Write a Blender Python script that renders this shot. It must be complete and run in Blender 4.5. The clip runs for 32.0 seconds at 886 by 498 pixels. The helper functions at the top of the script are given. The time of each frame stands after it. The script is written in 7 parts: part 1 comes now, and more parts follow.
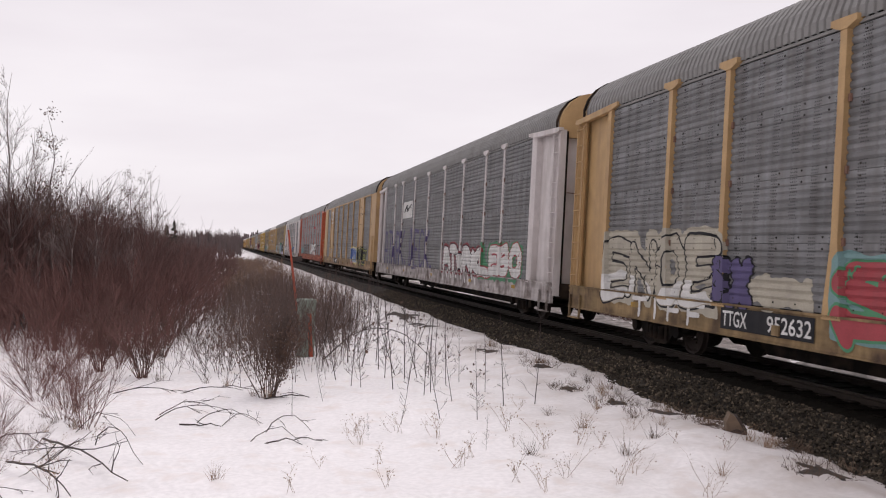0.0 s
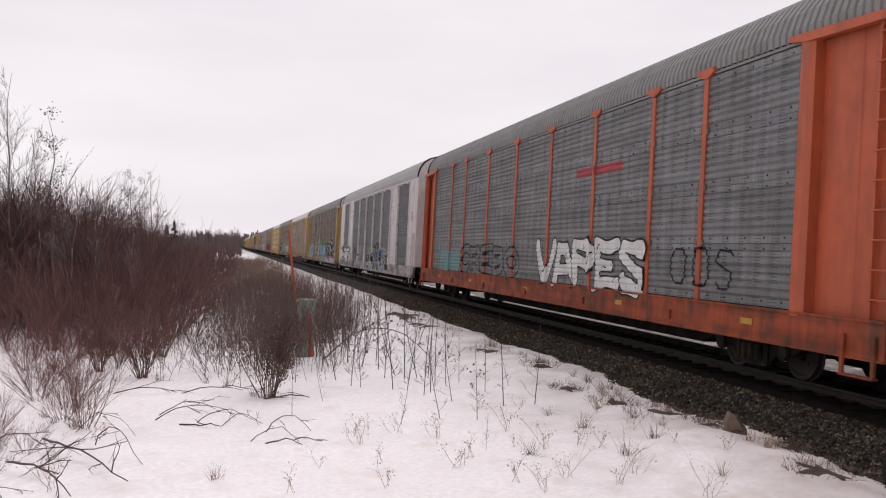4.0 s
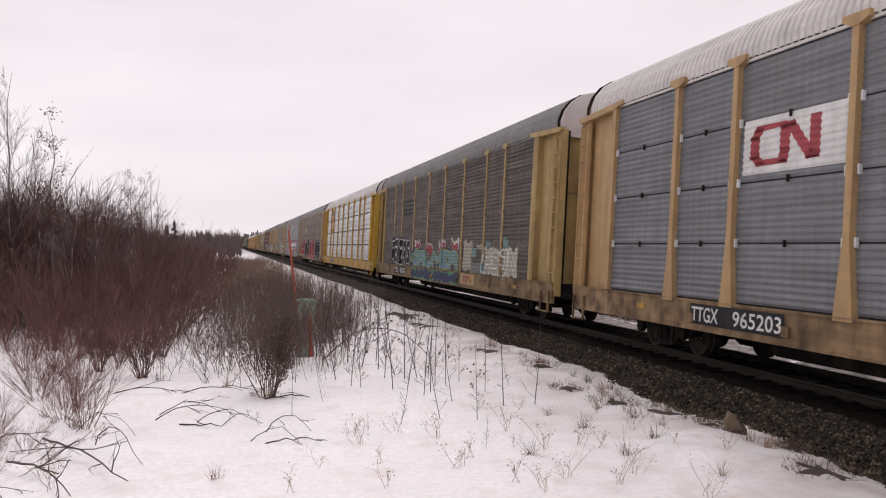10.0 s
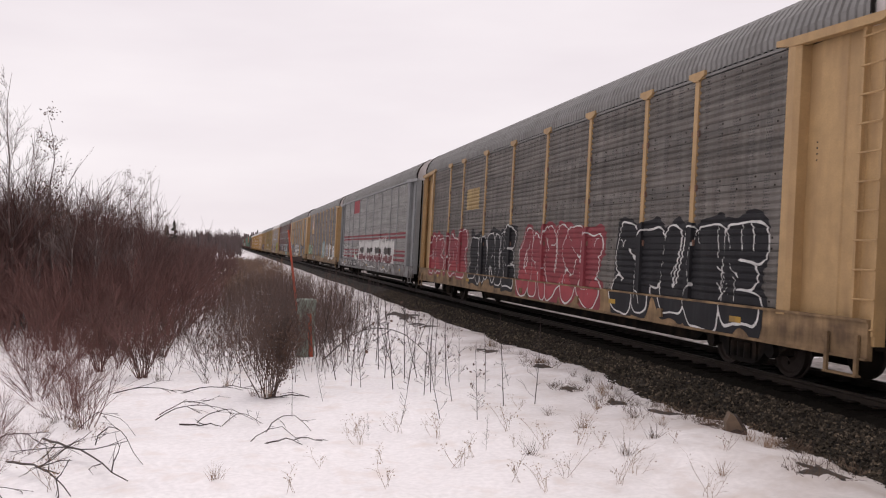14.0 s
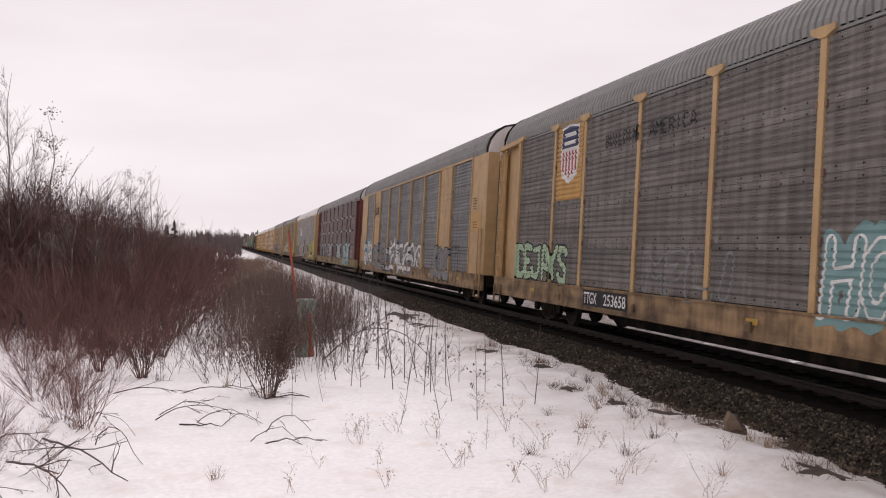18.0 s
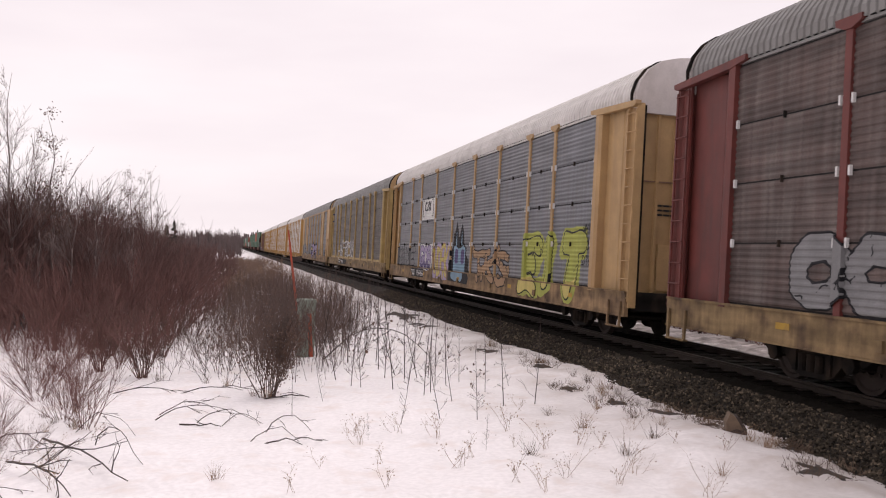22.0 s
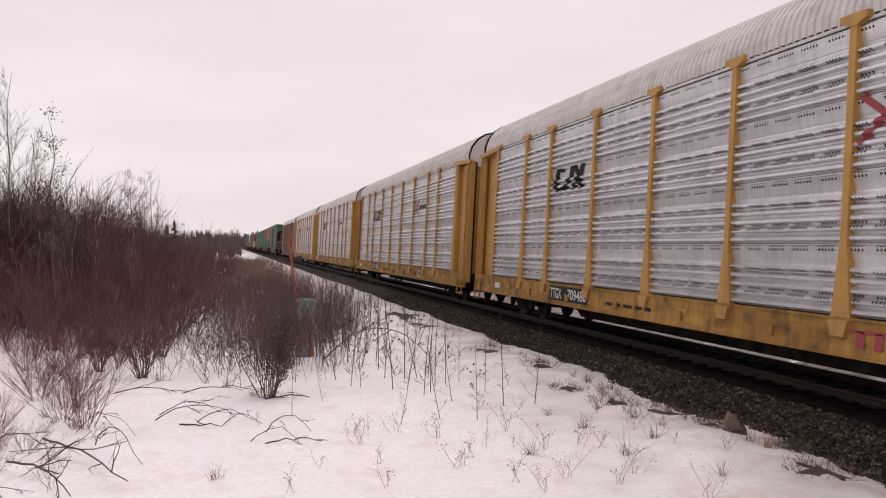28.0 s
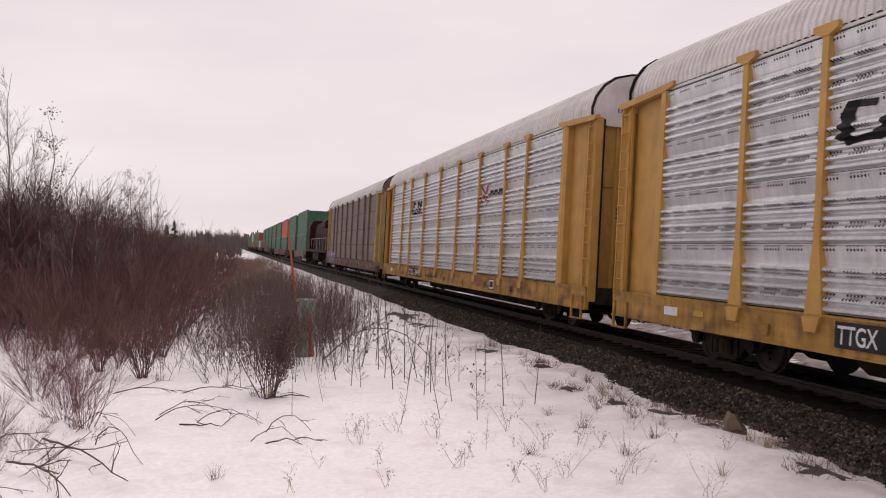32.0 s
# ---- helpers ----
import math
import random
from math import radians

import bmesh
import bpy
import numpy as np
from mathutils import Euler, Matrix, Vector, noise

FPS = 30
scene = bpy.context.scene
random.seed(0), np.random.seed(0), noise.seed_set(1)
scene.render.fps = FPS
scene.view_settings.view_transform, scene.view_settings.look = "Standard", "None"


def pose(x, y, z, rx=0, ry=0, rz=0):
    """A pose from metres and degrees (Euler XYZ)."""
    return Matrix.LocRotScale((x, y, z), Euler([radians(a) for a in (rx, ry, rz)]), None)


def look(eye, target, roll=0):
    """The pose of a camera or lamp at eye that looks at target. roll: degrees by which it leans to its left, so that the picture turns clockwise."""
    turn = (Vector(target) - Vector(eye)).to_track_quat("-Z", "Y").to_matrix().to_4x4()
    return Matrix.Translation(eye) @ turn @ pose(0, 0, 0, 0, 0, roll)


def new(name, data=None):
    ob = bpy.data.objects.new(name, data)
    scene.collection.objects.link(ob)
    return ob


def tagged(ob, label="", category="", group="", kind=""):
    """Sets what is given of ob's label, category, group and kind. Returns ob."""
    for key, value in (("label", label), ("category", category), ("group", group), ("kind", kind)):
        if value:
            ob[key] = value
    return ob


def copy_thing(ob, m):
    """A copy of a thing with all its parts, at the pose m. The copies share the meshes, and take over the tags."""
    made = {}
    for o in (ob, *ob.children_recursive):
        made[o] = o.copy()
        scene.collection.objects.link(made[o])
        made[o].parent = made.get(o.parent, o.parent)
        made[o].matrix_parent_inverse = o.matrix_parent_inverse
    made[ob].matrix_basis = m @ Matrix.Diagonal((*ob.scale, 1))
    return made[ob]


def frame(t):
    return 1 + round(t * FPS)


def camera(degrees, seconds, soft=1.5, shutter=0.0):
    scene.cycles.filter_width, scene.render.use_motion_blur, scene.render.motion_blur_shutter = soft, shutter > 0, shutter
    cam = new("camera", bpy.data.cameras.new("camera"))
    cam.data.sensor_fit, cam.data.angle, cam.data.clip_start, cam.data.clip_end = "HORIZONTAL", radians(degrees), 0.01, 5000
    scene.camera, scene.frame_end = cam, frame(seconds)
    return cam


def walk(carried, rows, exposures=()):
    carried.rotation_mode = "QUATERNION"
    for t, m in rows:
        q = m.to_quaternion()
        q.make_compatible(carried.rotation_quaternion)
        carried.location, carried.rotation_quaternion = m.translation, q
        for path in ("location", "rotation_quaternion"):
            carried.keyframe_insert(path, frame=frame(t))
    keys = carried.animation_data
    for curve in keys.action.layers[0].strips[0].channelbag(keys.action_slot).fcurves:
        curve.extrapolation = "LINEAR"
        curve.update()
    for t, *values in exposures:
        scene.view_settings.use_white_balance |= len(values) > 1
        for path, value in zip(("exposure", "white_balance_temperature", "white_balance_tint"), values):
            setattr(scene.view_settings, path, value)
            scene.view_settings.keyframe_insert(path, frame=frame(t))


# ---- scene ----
import functools

# The camera stands on a snowy bank beside a straight main line; the track runs along +y at x = TRACK_X.
TRACK_X = 9.8
PITCH, LEAD = 29.618, -23.756      # length of a car over its couplers; where the row of cars begins
DROP = 0.17                        # the rails lie lower under the bodies than the sills suggest
LEAN, CANT_X, CANT_Z = radians(3.1), -0.17, -0.05     # the banked track
cam = camera(53.66, 32.0, soft=1.1, shutter=0.04)
EYE = (0.0, 0.0, 1.98)
SIGHT = (math.sin(radians(13.6)), math.cos(radians(13.6)), -0.0045)
AIM = look(EYE, (EYE[0] + SIGHT[0] * 50, EYE[1] + SIGHT[1] * 50, EYE[2] + SIGHT[2] * 50))
walk(cam, [(0, AIM), (32, AIM)], exposures=[(0, 0.0, 6500, 13), (12, 0.0, 6600, 14), (17, 0.0, 6650, 14), (21, 0.08, 6700, 16), (25, 0.15, 6800, 17), (28, -0.1, 6800, 18), (32, -0.12, 6800, 18)])


def travel(t):
    """Metres the train has rolled by t seconds."""
    return 17.8099 * t - 0.004831 * t * t


# ---- world and light: a bright, even overcast ----
world = bpy.data.worlds.new("overcast")
scene.world = world
world.use_nodes = True
wn, wl = world.node_tree.nodes, world.node_tree.links
wn.clear()
w_out = wn.new("ShaderNodeOutputWorld")
w_sky = wn.new("ShaderNodeTexSky")
w_sky.sky_type, w_sky.sun_disc = "NISHITA", False
w_sky.sun_elevation, w_sky.sun_rotation = radians(65), radians(75)
w_b1, w_b2 = wn.new("ShaderNodeBackground"), wn.new("ShaderNodeBackground")
w_b1.inputs[1].default_value = 0.06
wl.new(w_sky.outputs[0], w_b1.inputs[0])
w_co = wn.new("ShaderNodeTexCoord")
w_map = wn.new("ShaderNodeMapping")
w_map.inputs["Scale"].default_value = (1.2, 1.2, 5.0)
w_no = wn.new("ShaderNodeTexNoise")
w_no.inputs["Scale"].default_value, w_no.inputs["Detail"].default_value = 1.6, 5
w_ra = wn.new("ShaderNodeValToRGB")
w_ra.color_ramp.elements[0].position, w_ra.color_ramp.elements[1].position = 0.32, 0.7
w_ra.color_ramp.elements[0].color = (0.76, 0.715, 0.745, 1)
w_ra.color_ramp.elements[1].color = (0.88, 0.845, 0.86, 1)
wl.new(w_co.outputs["Generated"], w_map.inputs[0])
wl.new(w_map.outputs[0], w_no.inputs[0])
wl.new(w_no.outputs[0], w_ra.inputs[0])
wl.new(w_ra.outputs[0], w_b2.inputs[0])
w_b2.inputs[1].default_value = 1.13
w_mix = wn.new("ShaderNodeMixShader")
w_mix.inputs[0].default_value = 0.94
wl.new(w_b1.outputs[0], w_mix.inputs[1])
wl.new(w_b2.outputs[0], w_mix.inputs[2])
wl.new(w_mix.outputs[0], w_out.inputs[0])
sun_data = bpy.data.lights.new("sun", "SUN")
sun_data.energy, sun_data.angle, sun_data.color = 1.1, radians(40), (1.0, 0.97, 0.94)
sun = new("sun", sun_data)
sun.matrix_world = look((22, 12, 50), (0, 6, 0))


# ---- materials ----
def material(name, color, rough=0.7, metal=0.0, spread=0.25, scale=3.0, fine=40.0, bump=0.15, dirt=None, dirt_amount=0.0,
             streak=False, by_object=True, hole=None, island=0.0, gloss=0.5, bands=0.0, soot=None):
    """A weathered surface: colour varied at two scales, optional dirt and vertical streaks, and punched holes."""
    m = bpy.data.materials.new(name)
    m.use_nodes = True
    n, l = m.node_tree.nodes, m.node_tree.links
    b = n["Principled BSDF"]
    b.inputs["Roughness"].default_value, b.inputs["Metallic"].default_value = rough, metal
    b.inputs["Specular IOR Level"].default_value = gloss
    co = n.new("ShaderNodeTexCoord")
    src = co.outputs["Object"]
    if by_object:
        info = n.new("ShaderNodeObjectInfo")
        mul = n.new("ShaderNodeMath")
        mul.operation = "MULTIPLY"
        mul.inputs[1].default_value = 37.0
        l.new(info.outputs["Random"], mul.inputs[0])
        add = n.new("ShaderNodeVectorMath")
        add.operation = "ADD"
        l.new(src, add.inputs[0])
        l.new(mul.outputs[0], add.inputs[1])
        src = add.outputs[0]

    def noise_at(s, detail=4, stretch=None):
        at = src
        if stretch:
            mp = n.new("ShaderNodeMapping")
            mp.inputs["Scale"].default_value = stretch
            l.new(at, mp.inputs[0])
            at = mp.outputs[0]
        t = n.new("ShaderNodeTexNoise")
        t.inputs["Scale"].default_value, t.inputs["Detail"].default_value = s, detail
        l.new(at, t.inputs["Vector"])
        return t.outputs[0]

    def mixed(fac, a, c, kind="MIX"):
        x = n.new("ShaderNodeMix")
        x.data_type, x.blend_type = "RGBA", kind
        for sock, v in ((x.inputs[0], fac), (x.inputs[6], a), (x.inputs[7], c)):
            if hasattr(v, "links"):
                l.new(v, sock)
            else:
                sock.default_value = v
        return x.outputs[2]

    def ramp(v, lo, hi):
        r = n.new("ShaderNodeMapRange")
        r.inputs[1].default_value, r.inputs[2].default_value = lo, hi
        l.new(v, r.inputs[0])
        return r.outputs[0]

    dark = tuple(c * (1 - spread) for c in color) + (1,)
    light = tuple(min(1, c * (1 + spread)) for c in color) + (1,)
    col = mixed(ramp(noise_at(scale), 0.3, 0.7), dark, light)
    fine_n = noise_at(fine, 3)
    col = mixed(ramp(fine_n, 0.25, 0.75), mixed(1.0, col, (0.82, 0.82, 0.82, 1), "MULTIPLY"), col)
    if dirt:
        at = noise_at(1.4, 6, (1, 3.0, 0.45)) if streak else noise_at(2.2, 6)
        soil = n.new("ShaderNodeMath")
        soil.operation = "MULTIPLY"
        soil.inputs[1].default_value = 0.6 if streak else 1.0
        l.new(ramp(at, 0.60 - dirt_amount * 0.35, 0.82 - dirt_amount * 0.2), soil.inputs[0])
        col = mixed(soil.outputs[0], col, (*dirt, 1))
    if soot:
        # grit thrown from the track, thicker towards it, in patches
        part_x = n.new("ShaderNodeSeparateXYZ")
        l.new(co.outputs["Object"], part_x.inputs[0])
        near = ramp(part_x.outputs[0], soot[0], soot[1])
        patch = n.new("ShaderNodeMath")
        patch.operation = "MULTIPLY"
        l.new(near, patch.inputs[0])
        l.new(ramp(noise_at(1.1, 6), 0.30, 0.75), patch.inputs[1])
        col = mixed(patch.outputs[0], col, (*soot[2], 1))
    if bands:
        # long faded bands and narrow runs of dirt down the sheet
        fade = mixed(ramp(noise_at(1.0, 4, (1, 0.35, 5.0)), 0.35, 0.65), (1 - bands, 1 - bands, 1 - bands, 1), (1 + bands, 1 + bands, 1 + bands, 1))
        runs = mixed(ramp(noise_at(1.0, 5, (1, 9.0, 0.35)), 0.35, 0.65), (1 - bands * 0.8, 1 - bands * 0.85, 1 - bands * 0.9, 1), (1 + bands * 0.6, 1 + bands * 0.6, 1 + bands * 0.6, 1))
        col = mixed(1.0, mixed(1.0, col, fade, "MULTIPLY"), runs, "MULTIPLY")
    if island:
        geo = n.new("ShaderNodeNewGeometry")
        tone = n.new("ShaderNodeValToRGB")
        tone.color_ramp.elements[0].color = (1 - island, 1 - island, 1 - island, 1)
        tone.color_ramp.elements[1].color = (1 + island * 4.2, 1 + island * 3.6, 1 + island * 3.0, 1)
        mid = tone.color_ramp.elements.new(0.8)
        mid.color = (1 + island * 0.5, 1 + island * 0.35, 1 + island * 0.15, 1)
        l.new(geo.outputs["Random Per Island"], tone.inputs[0])
        col = mixed(1.0, col, tone.outputs[0], "MULTIPLY")
    if hole:
        # punched holes, in rows (y along the side, z up)
        sep = n.new("ShaderNodeSeparateXYZ")
        l.new(co.outputs["Object"], sep.inputs[0])

        def cell(sock, step):
            d = n.new("ShaderNodeMath"); d.operation = "DIVIDE"; d.inputs[1].default_value = step
            l.new(sock, d.inputs[0])
            f = n.new("ShaderNodeMath"); f.operation = "FRACT"
            l.new(d.outputs[0], f.inputs[0])
            s = n.new("ShaderNodeMath"); s.operation = "SUBTRACT"; s.inputs[1].default_value = 0.5
            l.new(f.outputs[0], s.inputs[0])
            p = n.new("ShaderNodeMath"); p.operation = "MULTIPLY"; p.inputs[1].default_value = step
            l.new(s.outputs[0], p.inputs[0])
            q = n.new("ShaderNodeMath"); q.operation = "POWER"; q.inputs[1].default_value = 2
            a = n.new("ShaderNodeMath"); a.operation = "ABSOLUTE"
            l.new(p.outputs[0], a.inputs[0]); l.new(a.outputs[0], q.inputs[0])
            return q.outputs[0]
        sm = n.new("ShaderNodeMath"); sm.operation = "ADD"
        l.new(cell(sep.outputs[1], hole[0]), sm.inputs[0]); l.new(cell(sep.outputs[2], hole[1]), sm.inputs[1])
        lt = n.new("ShaderNodeMath"); lt.operation = "LESS_THAN"; lt.inputs[1].default_value = hole[2] ** 2
        l.new(sm.outputs[0], lt.inputs[0])
        # only some bands of the sheet are punched
        wv = n.new("ShaderNodeMath"); wv.operation = "MULTIPLY"; wv.inputs[1].default_value = 6.2832 / hole[3]
        l.new(sep.outputs[2], wv.inputs[0])
        sn = n.new("ShaderNodeMath"); sn.operation = "SINE"
        l.new(wv.outputs[0], sn.inputs[0])
        gt = n.new("ShaderNodeMath"); gt.operation = "GREATER_THAN"; gt.inputs[1].default_value = hole[4]
        l.new(sn.outputs[0], gt.inputs[0])
        wy = n.new("ShaderNodeMath"); wy.operation = "MULTIPLY"; wy.inputs[1].default_value = 6.2832 / hole[5]
        l.new(sep.outputs[1], wy.inputs[0])
        sy = n.new("ShaderNodeMath"); sy.operation = "SINE"
        l.new(wy.outputs[0], sy.inputs[0])
        gy = n.new("ShaderNodeMath"); gy.operation = "GREATER_THAN"; gy.inputs[1].default_value = hole[6]
        l.new(sy.outputs[0], gy.inputs[0])
        both = n.new("ShaderNodeMath"); both.operation = "MULTIPLY"
        l.new(gt.outputs[0], both.inputs[0]); l.new(gy.outputs[0], both.inputs[1])
        am = n.new("ShaderNodeMath"); am.operation = "MULTIPLY"
        l.new(lt.outputs[0], am.inputs[0]); l.new(both.outputs[0], am.inputs[1])
        col = mixed(am.outputs[0], col, (0.02, 0.02, 0.02, 1))
    l.new(col, b.inputs["Base Color"])
    rr = n.new("ShaderNodeMapRange")
    rr.inputs[3].default_value, rr.inputs[4].default_value = max(0.05, rough - 0.12), min(1, rough + 0.12)
    l.new(fine_n, rr.inputs[0])
    l.new(rr.outputs[0], b.inputs["Roughness"])
    if bump:
        bp = n.new("ShaderNodeBump")
        bp.inputs["Strength"].default_value, bp.inputs["Distance"].default_value = bump, 0.01
        l.new(fine_n, bp.inputs["Height"])
        l.new(bp.outputs[0], b.inputs["Normal"])
    return m


GRIME = (0.06, 0.045, 0.035)
RUST = (0.13, 0.05, 0.025)
M = {}


def mat(name, *a, **k):
    if name not in M:
        M[name] = material(name, *a, **k)
    return M[name]


mat("yellow paint", (0.45, 0.245, 0.055), 0.55, spread=0.12, dirt=(0.24, 0.125, 0.035), dirt_amount=0.25, streak=True, bump=0.05)
mat("lemon paint", (0.47, 0.285, 0.03), 0.5, spread=0.1, dirt=(0.27, 0.15, 0.03), dirt_amount=0.25, streak=True, bump=0.05)
mat("lemon sill", (0.42, 0.25, 0.03), 0.65, spread=0.15, dirt=(0.09, 0.06, 0.04), dirt_amount=0.35, scale=2.0, bump=0.08)
mat("loco maroon", (0.030, 0.007, 0.007), 0.7, gloss=0.1, spread=0.2, dirt=(0.03, 0.015, 0.013), dirt_amount=0.4, streak=True, bump=0.05)
mat("dusty brown panel", (0.19, 0.15, 0.135), 0.7, 0.1, spread=0.12, scale=1.5, dirt=(0.11, 0.09, 0.08), dirt_amount=0.4, streak=True)
mat("dull yellow paint", (0.41, 0.292, 0.115), 0.65, spread=0.15, dirt=(0.14, 0.08, 0.04), dirt_amount=0.55, streak=True, bump=0.05)
mat("tan paint", (0.43, 0.278, 0.128), 0.6, spread=0.12, dirt=(0.25, 0.15, 0.075), dirt_amount=0.4, streak=True, bump=0.05)
mat("white paint", (0.60, 0.555, 0.545), 0.55, spread=0.08, dirt=(0.28, 0.24, 0.21), dirt_amount=0.4, streak=True, bump=0.05)
mat("grey paint", (0.27, 0.28, 0.285), 0.6, spread=0.1, dirt=(0.16, 0.14, 0.13), dirt_amount=0.4, streak=True, bump=0.05)
mat("orange red paint", (0.43, 0.085, 0.03), 0.55, spread=0.12, dirt=(0.14, 0.04, 0.02), dirt_amount=0.4, streak=True, bump=0.05)
for nm, c in (("yellow", (0.42, 0.23, 0.055)), ("dull yellow", (0.29, 0.20, 0.10)), ("tan", (0.31, 0.205, 0.11)), ("white", (0.50, 0.46, 0.45)), ("grey", (0.28, 0.28, 0.28)), ("orange red", (0.36, 0.075, 0.03)), ("maroon", (0.11, 0.03, 0.024)), ("rust brown", (0.16, 0.09, 0.06))):
    mat(nm + " sill", tuple(v * 0.82 for v in c), 0.75, spread=0.2, dirt=(0.06, 0.036, 0.024), dirt_amount=0.5 if nm != "yellow" else 0.3, scale=2.0, bump=0.08, bands=0.2, gloss=0.3)
mat("maroon paint", (0.13, 0.028, 0.022), 0.6, spread=0.15, dirt=(0.05, 0.02, 0.018), dirt_amount=0.4, streak=True, bump=0.05)
mat("rust brown paint", (0.19, 0.10, 0.07), 0.7, spread=0.15, dirt=GRIME, dirt_amount=0.4, streak=True, bump=0.05)
HOLES = (0.045, 0.05, 0.0125, 0.99, -0.75, 0.48, 0.45)
mat("weathered grey panel", (0.18, 0.183, 0.188), 0.6, 0.15, bands=0.2, spread=0.12, scale=1.5, dirt=(0.11, 0.10, 0.095), dirt_amount=0.45, streak=True, hole=HOLES)
mat("dark grey panel", (0.122, 0.13, 0.136), 0.6, 0.15, bands=0.2, spread=0.12, scale=1.5, dirt=(0.09, 0.085, 0.08), dirt_amount=0.4, streak=True, hole=HOLES)
mat("grey brown panel", (0.142, 0.130, 0.119), 0.65, 0.1, bands=0.28, spread=0.14, scale=1.5, dirt=(0.095, 0.08, 0.07), dirt_amount=0.5, streak=True, hole=HOLES)
mat("grimy brown panel", (0.110, 0.092, 0.080), 0.7, 0.1, bands=0.32, spread=0.14, scale=1.5, dirt=(0.085, 0.065, 0.055), dirt_amount=0.5, streak=True, hole=HOLES)
mat("blue grey panel", (0.175, 0.183, 0.20), 0.55, 0.2, bands=0.14, spread=0.1, scale=1.5, dirt=(0.16, 0.155, 0.15), dirt_amount=0.35, streak=True)
mat("silver panel", (0.70, 0.71, 0.725), 0.34, 0.6, bands=0.1, spread=0.08, scale=1.5, dirt=(0.42, 0.41, 0.40), dirt_amount=0.2, streak=True, hole=(0.07, 0.062, 0.021, 0.333, 0.50, 0.58, -0.55))
mat("white grey panel", (0.25, 0.25, 0.24), 0.55, 0.1, bands=0.2, spread=0.1, scale=1.5, dirt=(0.2, 0.19, 0.18), dirt_amount=0.4, streak=True, hole=HOLES)
mat("dark red panel", (0.085, 0.059, 0.053), 0.65, 0.1, bands=0.25, spread=0.2, scale=1.2, dirt=(0.15, 0.13, 0.12), dirt_amount=0.5, streak=True)
mat("grey roof", (0.215, 0.211, 0.204), 0.6, 0.15, spread=0.08, scale=1.0, dirt=(0.15, 0.143, 0.135), dirt_amount=0.3, bump=0.05)
mat("light grey roof", (0.40, 0.395, 0.39), 0.6, 0.1, spread=0.06, scale=1.0, dirt=(0.30, 0.29, 0.28), dirt_amount=0.3, bump=0.05)
mat("pale roof", (0.64, 0.615, 0.59), 0.55, 0.15, bands=0.05, spread=0.06, scale=1.0, dirt=(0.45, 0.43, 0.41), dirt_amount=0.3, bump=0.05)
mat("steel underframe", (0.012, 0.010, 0.009), 0.8, gloss=0.15, spread=0.3, dirt=(0.05, 0.035, 0.025), dirt_amount=0.4)
mat("wheel steel", (0.04, 0.03, 0.026), 0.6, 0.2, gloss=0.2, spread=0.3)
mat("rail steel", (0.030, 0.021, 0.016), 0.6, 0.2, gloss=0.3, spread=0.3)
mat("galvanised steel", (0.28, 0.285, 0.29), 0.5, 0.4, spread=0.15, dirt=(0.12, 0.1, 0.09), dirt_amount=0.4, streak=True)
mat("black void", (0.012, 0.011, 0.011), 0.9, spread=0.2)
for nm, c in (("white", (0.66, 0.65, 0.63)), ("black", (0.018, 0.018, 0.022)), ("red", (0.42, 0.035, 0.05)), ("crimson", (0.30, 0.03, 0.045)),
              ("blue", (0.05, 0.14, 0.42)), ("navy", (0.035, 0.05, 0.12)), ("teal", (0.15, 0.31, 0.31)), ("green", (0.06, 0.28, 0.13)), ("lime", (0.40, 0.43, 0.03)),
              ("yellow", (0.62, 0.50, 0.08)), ("cream", (0.42, 0.38, 0.29)), ("purple", (0.10, 0.075, 0.21)), ("violet", (0.38, 0.30, 0.50)),
              ("grey", (0.21, 0.21, 0.215)), ("orange", (0.40, 0.23, 0.10)), ("sky", (0.17, 0.33, 0.46)), ("pale green", (0.36, 0.52, 0.32)), ("faded red", (0.25, 0.08, 0.09)), ("brown", (0.085, 0.075, 0.068))):
    grey_of = sum(c) / 3
    c = tuple(v * 0.74 + grey_of * 0.26 for v in c)      # faded by years of weather
    mat("sprayed " + nm, c, 0.7, gloss=0.2, spread=0.12, scale=2.5, bump=0.03, dirt=tuple(v * 0.6 + 0.03 for v in c), dirt_amount=0.3, streak=True)


